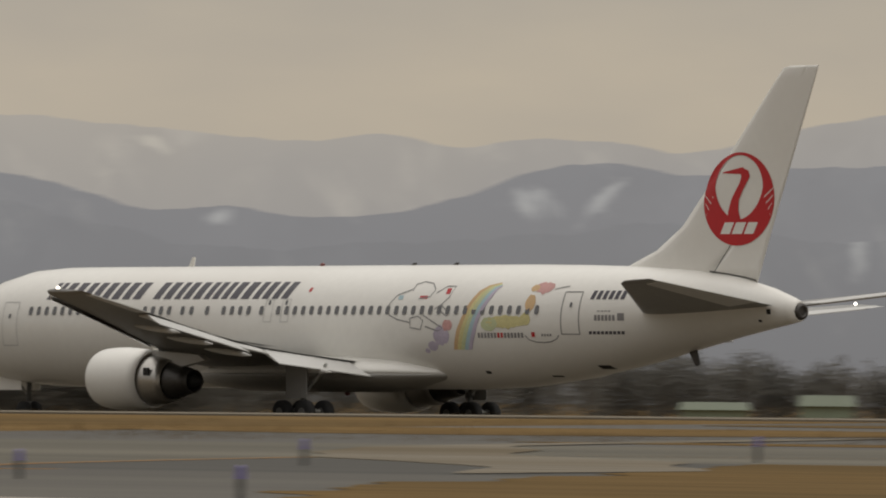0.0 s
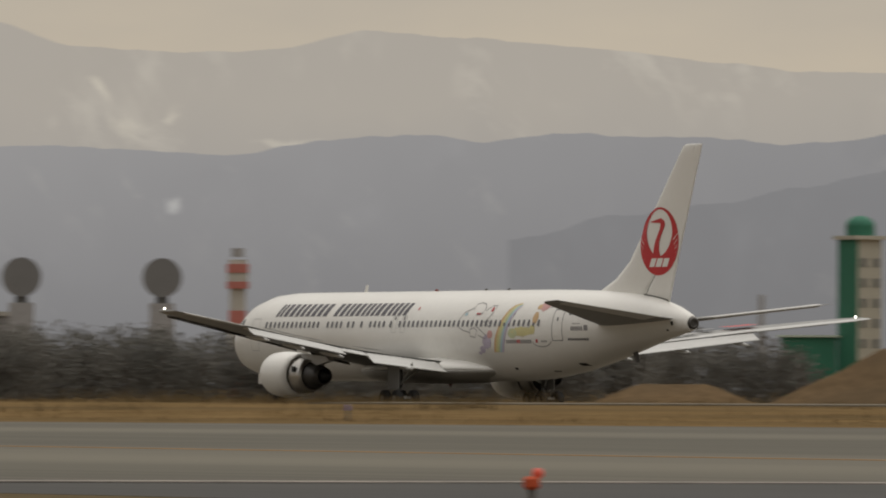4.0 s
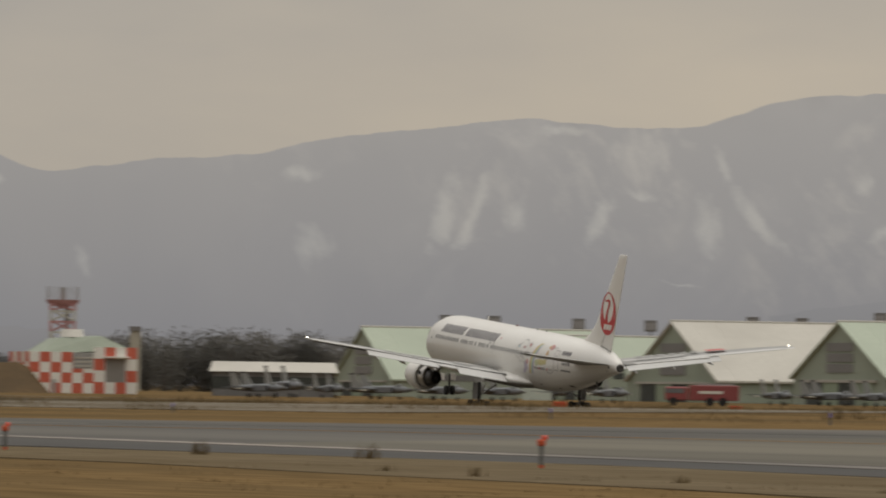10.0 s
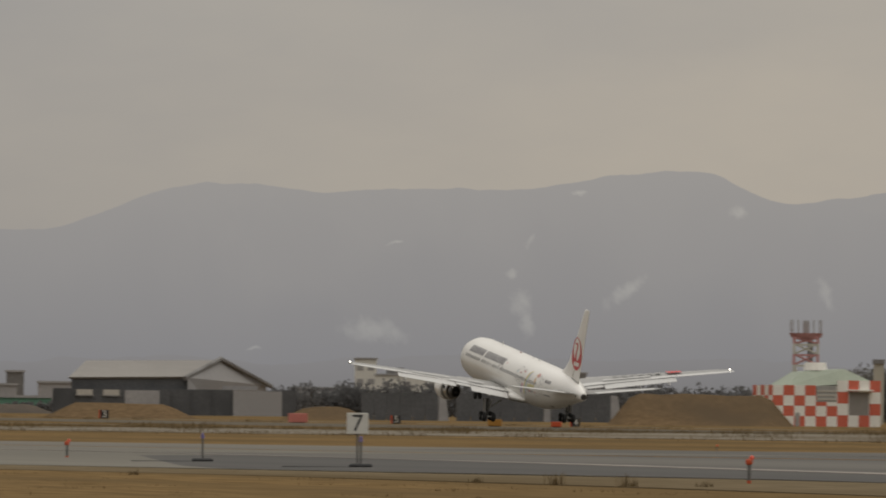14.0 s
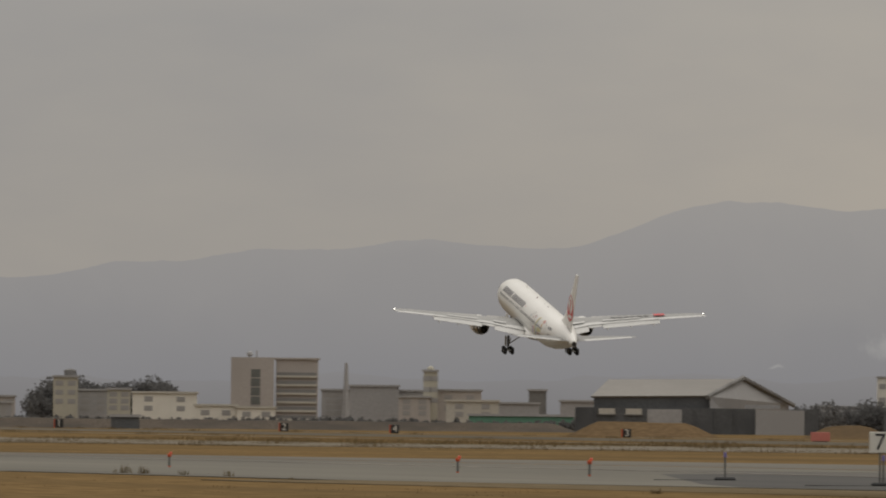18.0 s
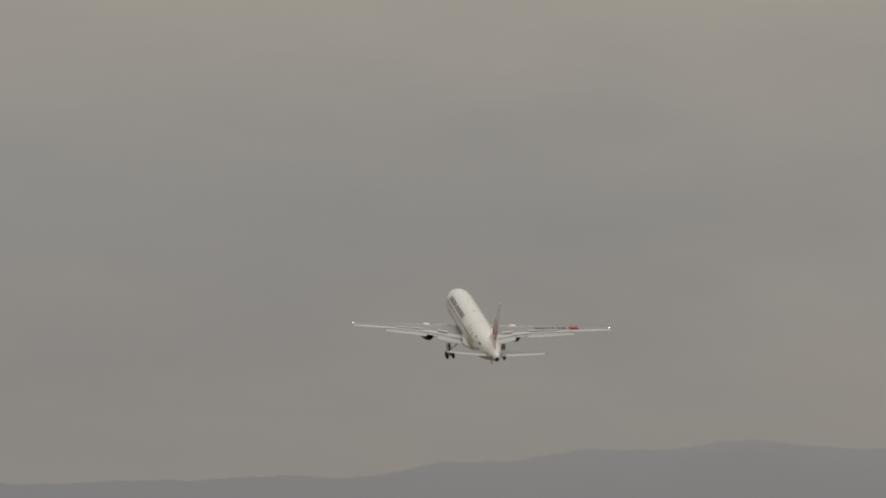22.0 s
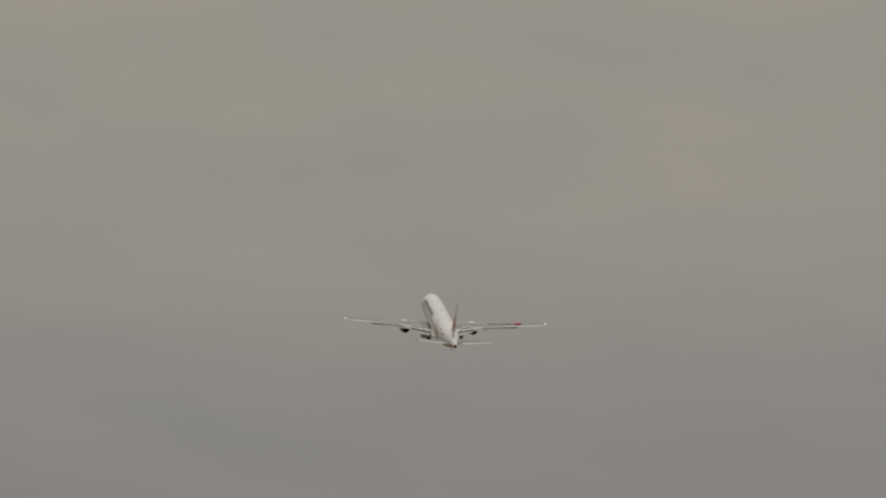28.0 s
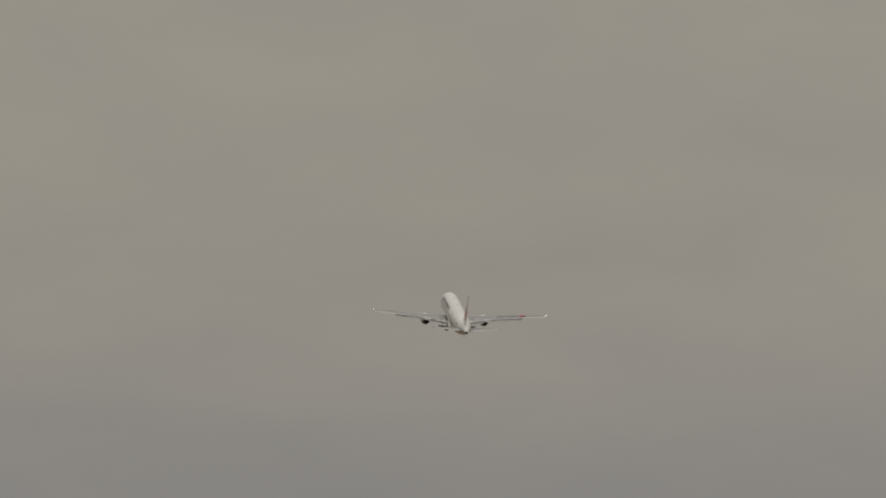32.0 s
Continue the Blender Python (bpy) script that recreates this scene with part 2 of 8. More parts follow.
    "far_foliage": dict(colour=(0.165, 0.163, 0.16), rough=0.95, vary=0.06, scale=0.1),
    "bark": dict(colour=(0.15, 0.13, 0.108), rough=0.9, vary=0.3),
    "jet_grey": dict(colour=(0.165, 0.172, 0.18), rough=0.55, vary=0.2, scale=0.6),
    "fire_red": dict(colour=(0.25, 0.06, 0.058), rough=0.45, vary=0.1, scale=0.6),
    "olive": dict(colour=(0.07, 0.076, 0.078), rough=0.7, vary=0.2, scale=1.5, second=(0.042, 0.046, 0.048)),
    # hazy tones: distance haze painted into paler copies of the base colours
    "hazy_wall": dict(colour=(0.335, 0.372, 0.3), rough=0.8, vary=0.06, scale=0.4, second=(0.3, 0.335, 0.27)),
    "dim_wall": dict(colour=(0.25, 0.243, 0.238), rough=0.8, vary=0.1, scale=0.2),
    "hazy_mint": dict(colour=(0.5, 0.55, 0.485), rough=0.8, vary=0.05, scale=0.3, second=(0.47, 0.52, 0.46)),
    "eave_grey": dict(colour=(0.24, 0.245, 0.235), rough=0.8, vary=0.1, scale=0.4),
    "dark_grass": dict(colour=(0.088, 0.073, 0.038), rough=0.95, vary=0.3, scale=0.5, second=(0.13, 0.1, 0.05)),
    "dull_green": dict(colour=(0.15, 0.17, 0.125), rough=0.8, vary=0.1, scale=0.4),
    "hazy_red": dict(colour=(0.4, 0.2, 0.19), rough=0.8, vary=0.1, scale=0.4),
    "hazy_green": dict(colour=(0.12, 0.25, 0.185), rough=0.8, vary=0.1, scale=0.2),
    "belly_grey": dict(colour=(0.46, 0.45, 0.425), rough=0.4, vary=0.06, scale=0.7, second=(0.36, 0.35, 0.33)),
    "band_glass": dict(colour=(0.2, 0.195, 0.19), rough=0.5, vary=0.1),
    # far window glass, lightened by haze painted into the colour
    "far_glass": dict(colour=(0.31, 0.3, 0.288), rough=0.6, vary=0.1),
    "steam": dict(colour=(0.75, 0.73, 0.70), rough=1.0, vary=0.05),
}.items():
    M[name] = material(name, **args)


# leaves let some light through
# leaves let light through
for kind in ("foliage", "far_foliage"):
    leaf_tree = M[kind].node_tree
    leaf_mix, leaf_thin = leaf_tree.nodes.new("ShaderNodeMixShader"), leaf_tree.nodes.new("ShaderNodeBsdfTranslucent")
    leaf_mix.inputs[0].default_value = 0.8 if kind == "foliage" else 0.6
    leaf_base = leaf_tree.nodes["Principled BSDF"]
    leaf_tree.links.new(leaf_base.inputs["Base Color"].links[0].from_socket, leaf_thin.inputs["Color"])
    leaf_tree.links.new(leaf_base.outputs[0], leaf_mix.inputs[1])
    leaf_tree.links.new(leaf_thin.outputs[0], leaf_mix.inputs[2])
    leaf_tree.links.new(leaf_mix.outputs[0], leaf_tree.nodes["Material Output"].inputs[0])
# thin steam shows what is behind it
steam_tree = M["steam"].node_tree
steam_tree.nodes["Principled BSDF"].inputs["Alpha"].default_value = 0.16


# ---- mesh helpers ----
def finish(bm, smooth=False):
    me = bpy.data.meshes.new("mesh")
    bmesh.ops.recalc_face_normals(bm, faces=bm.faces)
    if smooth:
        for f in bm.faces:
            f.smooth = len(f.verts) <= 4
    bm.to_mesh(me)
    bm.free()
    return me


def part(name, bm, mat, parent=None, label="", at=None, smooth=False):
    me = bm if isinstance(bm, bpy.types.Mesh) else finish(bm, smooth)
    if not me.materials:
        me.materials.append(M[mat])
    ob = new(name, me)
    if parent is not None:
        ob.parent = parent
    if at is not None:
        ob.matrix_basis = at
    if label:
        ob["label"] = label
    return ob


def thing(name, at, label, category, group="", kind=""):
    ob = new(name)
    ob.matrix_basis = at
    return tagged(ob, label, category, group, kind)


def box(x0, x1, y0, y1, z0, z1, bevel=0.0, bm=None):
    bm = bm or bmesh.new()
    r = bmesh.ops.create_cube(bm, size=1, matrix=Matrix.Translation(((x0 + x1) / 2, (y0 + y1) / 2, (z0 + z1) / 2)) @ Matrix.Diagonal((abs(x1 - x0), abs(y1 - y0), abs(z1 - z0), 1)))
    if bevel:
        es = list({e for v in r["verts"] for e in v.link_edges})
        bmesh.ops.bevel(bm, geom=es, offset=bevel, segments=1, affect="EDGES")
    return bm


def tube(p, q, r0, r1=None, n=10, bm=None):
    """A bar from p to q."""
    bm = bm or bmesh.new()
    p, q = Vector(p), Vector(q)
    d = q - p
    bmesh.ops.create_cone(bm, cap_ends=True, segments=n, radius1=r0, radius2=r0 if r1 is None else r1, depth=d.length,
                          matrix=Matrix.Translation((p + q) / 2) @ d.to_track_quat("Z", "Y").to_matrix().to_4x4())
    return bm


def ball(c, r, u=16, v=10, squash=1.0, bm=None):
    bm = bm or bmesh.new()
    bmesh.ops.create_uvsphere(bm, u_segments=u, v_segments=v, radius=r, matrix=Matrix.Translation(c) @ Matrix.Diagonal((1, 1, squash, 1)))
    return bm


def loft(rings, caps=True, bm=None):
    """Skin over closed rings of equal count."""
    bm = bm or bmesh.new()
    vs = [[bm.verts.new(p) for p in ring] for ring in rings]
    n = len(vs[0])
    for a, b in zip(vs, vs[1:]):
        for i in range(n):
            bm.faces.new((a[i], a[(i + 1) % n], b[(i + 1) % n], b[i]))
    if caps:
        bm.faces.new(vs[0])
        bm.faces.new(vs[-1])
    return bm


def prism(outline, y0, y1, bm=None):
    """An outline in x and z, drawn out along y."""
    return loft([[(x, y0, z) for x, z in outline], [(x, y1, z) for x, z in outline]], bm=bm)


def spin(profile, n=28, bm=None):
    """A profile of (along x, radius) turned about the x axis."""
    return loft([[(x, r * math.cos(2 * math.pi * i / n), r * math.sin(2 * math.pi * i / n)) for i in range(n)] for x, r in profile], bm=bm)


def spot(az, dist):
    """A place on the ground plan by its bearing to the left of the y axis, in degrees, and its distance from the viewer."""
    return -dist * math.sin(radians(az)), dist * math.cos(radians(az))


def up(el, dist):
    """The height seen under that angle at that distance."""
    return EYE_Z + dist * math.tan(radians(el))

# ---- ground ----
PROFILE = [(-400, -1.0), (0, -0.9), (60, -0.62), (74, -0.49), (137, 0.15), (150, 0.3), (185, 0.86), (212, 0.86), (262, 0.45), (335, 0.45), (380, 0.6), (900, 0.8), (5000, 1.2)]


def ground_z(x, y):
    z = float(np.interp(y, [p[0] for p in PROFILE], [p[1] for p in PROFILE]))
    if 150 < y < 262:
        # the rise before the runway is higher near the link than further down the field
        z = 0.45 + (z - 0.45) * (float(np.interp(x, [-700, -560, -420], [0.3, 0.68, 0.78])) if z > 0.45 else 1.0)
    far = math.hypot(x, y) - 1000
    if far > 0 and y > 150:
        z += 0.0021 * far * min(1.0, (y - 150) / 80)
    return z


def near_edge(x):
    """Where the taxiway's near edge line runs."""
    return float(np.interp(x, [-600, -400, -324, -250, -200, -150, -138, -118, -100, 300], [86, 84, 81.4, 76.6, 72.8, 67.2, 66.6, 83, 81.8, 80]))


def far_edge(x):
    return float(np.interp(x, [-900, -650, -560, -510, -455, -400, -350, -330, -300, -186, 100], [92, 96, 100, 104, 107, 111, 119, 126, 133, 138, 138]))


def taxi_y(x, v):
    """v: 0 on the near edge line, 1 on the far edge, negative metres outside the near line."""
    n = near_edge(x)
    return n + v if v < 0 else n + v * (far_edge(x) - n)


def grid(name, xs, ys, mat, lift=0.0, wobble=0.0, kind="structure", label="", category="", bend=None):
    verts, faces = [], []
    for v in ys:
        for x in xs:
            y = bend(x, v) if bend else v
            verts.append((x, y, ground_z(x, y) + lift + (wobble * noise.noise((x * 0.02, y * 0.05, 3.0)) if wobble else 0)))
    w = len(xs)
    for j in range(len(ys) - 1):
        for i in range(w - 1):
            k = j * w + i
            faces.append((k, k + 1, k + w + 1, k + w))
    top = len(faces)
    if lift:
        # closed front edge down into the ground
        k = len(verts)
        verts += verts[:w] + [(x, y, z - lift - 0.04) for x, y, z in verts[:w]]
        faces += [(k + w + i, k + w + i + 1, k + i + 1, k + i) for i in range(w - 1)]
    me = bpy.data.meshes.new(name)
    me.from_pydata(verts, [], faces)
    me.materials.append(M[mat])
    for f in me.polygons:
        f.use_smooth = f.index < top
    return tagged(new(name, me), label, category, kind=kind)


def steps(a, b, n):
    return [a + (b - a) * i / n for i in range(n + 1)]


xs_all = sorted(set(steps(-5000, -3000, 20) + steps(-3000, 400, 170) + steps(400, 1500, 11)))
ys_all = sorted(set([-400, -100, 0] + steps(0, 440, 110) + steps(440, 1000, 28) + steps(1000, 4900, 30)))
grid("ground", xs_all, ys_all, "dry_grass", label="flat airfield of dry winter grass", category="ground")

xs_road = steps(-3000, 300, 330)
grid("taxiway", xs_road, steps(0, 1, 16), "asphalt", 0.03, bend=taxi_y, label="wide grey asphalt taxiway across the grass", category="taxiway")
grid("runway", xs_road, steps(RUNWAY_Y - 26, RUNWAY_Y + 26, 8), "concrete", 0.03, label="long pale concrete runway", category="runway")


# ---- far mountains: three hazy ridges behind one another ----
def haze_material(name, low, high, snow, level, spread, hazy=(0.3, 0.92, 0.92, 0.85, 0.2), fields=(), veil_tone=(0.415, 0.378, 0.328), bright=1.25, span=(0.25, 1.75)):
    """Far slopes with haze painted into their glowing colours: low and high tones, snow lying in gullies; u runs round
    the horizon in degrees, v up.
    """
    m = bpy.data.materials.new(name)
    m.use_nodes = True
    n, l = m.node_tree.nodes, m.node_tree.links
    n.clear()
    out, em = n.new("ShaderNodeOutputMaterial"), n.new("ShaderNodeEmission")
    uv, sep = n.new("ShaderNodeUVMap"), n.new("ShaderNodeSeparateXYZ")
    l.new(uv.outputs[0], sep.inputs[0])

    def field(sx, sy, turn, detail, rough, lo, hi):
        mp, nz, mr = n.new("ShaderNodeMapping"), n.new("ShaderNodeTexNoise"), n.new("ShaderNodeMapRange")
        tilted = n.new("ShaderNodeMapping")
        tilted.inputs["Rotation"].default_value, mp.inputs["Scale"].default_value = (0, 0, turn), (sx, sy, 1)
        l.new(uv.outputs[0], tilted.inputs[0])
        l.new(tilted.outputs[0], mp.inputs[0])
        nz.inputs["Scale"].default_value, nz.inputs["Detail"].default_value, nz.inputs["Roughness"].default_value = 1.0, detail, rough
        l.new(mp.outputs[0], nz.inputs["Vector"])
        mr.inputs["From Min"].default_value, mr.inputs["From Max"].default_value = lo, hi
        l.new(nz.outputs["Fac"], mr.inputs["Value"])
        return mr.outputs[0]

    def times(a, b):
        q = n.new("ShaderNodeMath")
        q.operation = "MULTIPLY"
        l.new(a, q.inputs[0])
        l.new(b, q.inputs[1])
        return q.outputs[0]

    def mix(fac, c0, c1):
        q = n.new("ShaderNodeMixRGB")
        l.new(fac, q.inputs[0])
        for k, c in ((1, c0), (2, c1)):
            if isinstance(c, tuple):
                q.inputs[k].default_value = (*c, 1)
            else:
                l.new(c, q.inputs[k])
        return q.outputs[0]

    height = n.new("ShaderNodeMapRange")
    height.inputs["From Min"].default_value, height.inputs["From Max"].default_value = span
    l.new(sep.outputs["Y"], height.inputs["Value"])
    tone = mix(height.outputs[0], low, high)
    # lighter and darker flanks: relief shading put into the colour by noise
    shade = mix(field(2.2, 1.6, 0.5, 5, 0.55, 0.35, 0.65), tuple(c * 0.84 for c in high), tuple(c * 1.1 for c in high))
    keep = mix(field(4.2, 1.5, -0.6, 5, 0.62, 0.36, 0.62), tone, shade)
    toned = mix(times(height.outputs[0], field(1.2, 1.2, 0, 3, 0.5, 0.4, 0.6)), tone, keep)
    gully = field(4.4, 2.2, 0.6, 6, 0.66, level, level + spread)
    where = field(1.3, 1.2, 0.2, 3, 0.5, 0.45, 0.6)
    # the snow thins out round the horizon, and haze is painted deeper over one stretch
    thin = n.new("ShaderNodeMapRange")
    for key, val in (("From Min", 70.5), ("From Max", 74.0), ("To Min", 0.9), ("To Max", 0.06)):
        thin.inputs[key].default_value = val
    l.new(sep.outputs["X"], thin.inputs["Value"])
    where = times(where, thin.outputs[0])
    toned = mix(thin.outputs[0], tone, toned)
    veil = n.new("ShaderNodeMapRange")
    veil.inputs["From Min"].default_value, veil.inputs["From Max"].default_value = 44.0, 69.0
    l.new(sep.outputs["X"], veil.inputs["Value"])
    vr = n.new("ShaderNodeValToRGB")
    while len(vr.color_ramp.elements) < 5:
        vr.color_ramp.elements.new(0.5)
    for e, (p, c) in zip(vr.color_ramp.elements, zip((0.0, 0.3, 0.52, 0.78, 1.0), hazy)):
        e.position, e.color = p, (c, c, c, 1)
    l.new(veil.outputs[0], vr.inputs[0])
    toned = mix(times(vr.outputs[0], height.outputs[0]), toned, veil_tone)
    def lighter(c, gain):
        q = n.new("ShaderNodeMixRGB")
        q.blend_type, q.inputs[0].default_value = "MULTIPLY", 1.0
        l.new(c, q.inputs[1])
        q.inputs[2].default_value = (gain, gain, gain * 0.965, 1)
        return q.outputs[0]

    half = n.new("ShaderNodeMixRGB")
    half.inputs[0].default_value, half.inputs[2].default_value = 0.5, (*snow, 1)
    l.new(lighter(toned, 1.3), half.inputs[1])
    spread_snow = mix(times(times(gully, where), height.outputs[0]), toned, half.outputs[0])
    # ragged snow fields: ellipses in the bearing and height, frayed by noise
    fray = n.new("ShaderNodeTexNoise")
    fray.inputs["Scale"].default_value, fray.inputs["Detail"].default_value, fray.inputs["Roughness"].default_value = 9, 5, 0.65
    l.new(uv.outputs[0], fray.inputs["Vector"])
    shift = n.new("ShaderNodeVectorMath")
    shift.operation = "MULTIPLY_ADD"
    shift.inputs[1].default_value, shift.inputs[2].default_value = (0.1, 0.1, 0), (-0.05, -0.05, 0)
    l.new(fray.outputs["Color"], shift.inputs[0])
    bent = n.new("ShaderNodeVectorMath")
    l.new(uv.outputs[0], bent.inputs[0])
    l.new(shift.outputs[0], bent.inputs[1])
    lying = None
    for az, el, wide, long, lean in fields:
        at, far_off, soft = n.new("ShaderNodeMapping"), n.new("ShaderNodeVectorMath"), n.new("ShaderNodeMapRange")
        at.vector_type = "TEXTURE"
        at.inputs["Location"].default_value, at.inputs["Rotation"].default_value, at.inputs["Scale"].default_value = (az, el, 0), (0, 0, math.atan(lean)), (wide * 0.5, long * 0.5, 1)
        l.new(bent.outputs[0], at.inputs[0])
        far_off.operation = "LENGTH"
        l.new(at.outputs[0], far_off.inputs[0])
        for key, val in (("From Min", 2.0), ("From Max", 0.3), ("To Max", 1.0)):
            soft.inputs[key].default_value = val
        l.new(far_off.outputs["Value"], soft.inputs["Value"])
        if lying is None:
            lying = soft.outputs[0]
        else:
            both = n.new("ShaderNodeMath")
            both.operation = "MAXIMUM"
            l.new(lying, both.inputs[0])
            l.new(soft.outputs[0], both.inputs[1])
            lying = both.outputs[0]
    if lying is not None:
        streaky = field(11, 5, 0.35, 6, 0.68, 0.25, 0.75)
        total, cut = n.new("ShaderNodeMath"), n.new("ShaderNodeMapRange")
        total.operation = "MULTIPLY_ADD"
        total.inputs[1].default_value = 0.9
        l.new(streaky, total.inputs[0])
        l.new(lying, total.inputs[2])
        for key, val in (("From Min", 0.88), ("From Max", 1.5), ("To Max", 1.0)):
            cut.inputs[key].default_value = val
        l.new(total.outputs[0], cut.inputs["Value"])
        spread_snow = mix(cut.outputs[0], spread_snow, lighter(spread_snow, bright))
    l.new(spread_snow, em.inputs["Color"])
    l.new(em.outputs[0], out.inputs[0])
    return m


# snow fields that run down the gullies: bearing, height, width, length and lean
SNOW_NORTH = [
    (71.98, 1.11, 0.116, 0.43, 0.21), (71.83, 1.11, 0.084, 0.41, 0.54), (71.08, 1.08, 0.09, 0.33, 0.51), (70.47, 1.04, 0.145, 0.31, -0.19), (70.39, 1.4, 0.051, 0.2, -0.32),
    (70.19, 1.08, 0.077, 0.52, -0.9), (71.3, 1.56, 0.273, 0.08, -0.09), (72.8, 1.29, 0.193, 0.09, 0.06), (74.03, 0.8, 0.075, 0.15, -0.4), (70.87, 1.33, 0.141, 0.07, 0.18),
    (72.73, 0.87, 0.193, 0.19, 0.1), (71.57, 1.11, 0.109, 0.16, 0.02), (69.45, 1.06, 0.064, 0.27, 0.81), (68.43, 1.41, 0.141, 0.1, -0.11), (67.59, 1.21, 0.071, 0.13, 0.85),
    (67.75, 1.23, 0.129, 0.12, 0.43), (70.63, 0.71, 0.193, 0.02, -0.01), (69.58, 1.28, 0.096, 0.1, 0.12),
]
SNOW_WEST = [
    (75.76, 0.72, 0.116, 0.16, -0.06), (75.73, 0.6, 0.071, 0.16, -0.07), (75.81, 0.91, 0.051, 0.05, -0.08), (75.71, 1.05, 0.039, 0.07, 0.8), (75.15, 0.84, 0.077, 0.3, 0.81),
    (76.6, 0.54, 0.36, 0.13, 0.04), (75.43, 1.34, 0.064, 0.04, -0.01), (74.52, 1.26, 0.084, 0.07, 0.19), (76.47, 1.07, 0.09, 0.03, -0.01), (77.28, 0.46, 0.084, 0.02, -0.01),
]
SNOW_EAST = [
    (62.23, 1.62, 0.148, 0.16, 0.38), (61.96, 1.69, 0.084, 0.12, 0.55), (61.29, 1.5, 0.309, 0.05, 0.12), (62.37, 1.8, 0.129, 0.07, 0.39), (65.24, 1.45, 0.129, 0.09, 0.98),
    (64.96, 1.42, 0.116, 0.07, 0.92), (48.78, 1.51, 0.212, 0.1, 0.34), (66.2, 1.28, 0.17, 0.24, 0.15), (67.66, 1.26, 0.161, 0.19, 0.04), (65.9, 1.59, 0.25, 0.06, -0.4),
    (67.56, 1.24, 0.077, 0.18, 0.64), (68.5, 1.42, 0.116, 0.08, -0.09), (65.45, 1.86, 0.096, 0.08, -0.13), (65.85, 1.29, 0.064, 0.22, 1.96),
]
FAR_SNOW = SNOW_NORTH + SNOW_WEST + SNOW_EAST
MID_SNOW = [
    (63.1, 1.27, 0.096, 0.09, -0.4), (63.05, 1.25, 0.051, 0.07, 1.95), (64.41, 1.09, 0.071, 0.05, -0.14), (61.95, 1.09, 0.077, 0.09, 0.49), (56.95, 1.51, 0.354, 0.06, -0.11),
    (48.4, 1.15, 0.154, 0.07, -0.15), (49.18, 1.3, 0.129, 0.04, -0.1), (46.62, 1.2, 0.257, 0.16, 0.3), (46.21, 1.19, 0.084, 0.31, 1.17),
]
SPUR_SNOW = [
    (56.46, 1.15, 0.238, 0.14, -0.06), (55.86, 1.0, 0.084, 0.22, -1.06), (53.81, 0.85, 0.174, 0.05, -0.2), (55.2, 1.01, 0.116, 0.11, -0.1), (44.76, 0.98, 0.096, 0.3, 0.04),
]
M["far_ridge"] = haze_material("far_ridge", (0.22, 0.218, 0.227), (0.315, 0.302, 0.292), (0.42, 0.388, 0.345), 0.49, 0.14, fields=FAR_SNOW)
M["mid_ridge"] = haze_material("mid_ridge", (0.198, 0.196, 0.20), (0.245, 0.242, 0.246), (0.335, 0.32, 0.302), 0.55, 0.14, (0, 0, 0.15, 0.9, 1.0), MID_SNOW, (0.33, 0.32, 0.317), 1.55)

FAR = [1.76, 1.7, 1.6, 1.53, 1.59, 1.6, 1.55, 1.62, 1.58, 1.6, 1.64, 1.67, 1.71, 1.72, 1.67, 1.64, 1.62, 1.6, 1.51, 1.44, 1.4, 1.36, 1.32, 1.48,
       1.62, 1.83, 1.94, 2.01, 2.04, 2.03, 1.99, 1.9, 1.9, 1.91, 1.96, 2, 2.04, 2.07, 2.1, 2.13, 2.03, 2.01, 2.02, 2.04, 2.18, 2.19, 2.15, 2.13,
       2.05, 2.01, 1.98, 1.98, 1.91, 1.91, 1.92, 1.88, 1.81, 1.83, 1.76, 1.81, 1.8, 1.75, 1.61, 1.6, 1.63, 1.62, 1.56, 1.51, 1.42, 1.39, 1.34, 1.32,
       1.48, 1.46, 1.39, 1.37, 1.37, 1.34, 1.38, 1.38, 1.23, 1.11, 1.14, 1.14, 1.1, 1.09, 1.03, 1, 0.93, 0.92, 0.91, 0.89, 0.87, 0.86]
MID = [1.46, 1.46, 1.44, 1.39, 1.47, 1.42, 1.27, 1.17, 1.15, 1.19, 1.18, 1.26, 1.36, 1.45, 1.51, 1.58, 1.6, 1.6, 1.41, 1.33, 1.37, 1.36, 1.37, 1.45,
       1.53, 1.52, 1.55, 1.63, 1.64, 1.64, 1.54, 1.57, 1.55, 1.5, 1.52, 1.54, 1.55, 1.52, 1.53, 1.52, 1.47, 1.42, 1.45, 1.47, 1.46, 1.47, 1.52, 1.39,
       1.32, 1.31, 1.33, 1.25, 1.1, 1.0, 0.9, 0.85, 0.8, 0.75, 0.7, 0.65, 0.6, 0.55]
# a nearer spur line in front of the middle ridge
SPURS = [1.02, 1.04, 1.08, 1.1, 1.11, 1.06, 1.02, 1.0, 0.98, 0.98, 1.0, 1.1, 1.22, 1.2, 1.12, 1.06, 1.08, 1.16, 1.17, 1.13, 1.1, 1.12, 1.19, 1.22, 1.29, 1.3, 1.3, 1.33, 1.33, 1.36, 1.44, 1.44, 1.36, 1.25, 1.18, 1.12, 1.05, 0.95]


def ridge(name, heights, az0, step, dist, deep, mat, label, rough, seed):
    """A chain of hills round the plain: crest line, slopes towards the viewer and a back slope."""
    verts, faces, uvs = [], [], []
    azs = [az0 + step * i / 16 for i in range(16 * (len(heights) - 1) + 1)]
    rows = [(-deep, 0.0), (-0.75 * deep, 0.22), (-0.5 * deep, 0.45), (-0.3 * deep, 0.66), (-0.14 * deep, 0.85), (0.0, 1.0), (60, 0.4)]
    for a in azs:
        k = (a - az0) / step
        i = min(len(heights) - 2, int(k))
        u = k - i
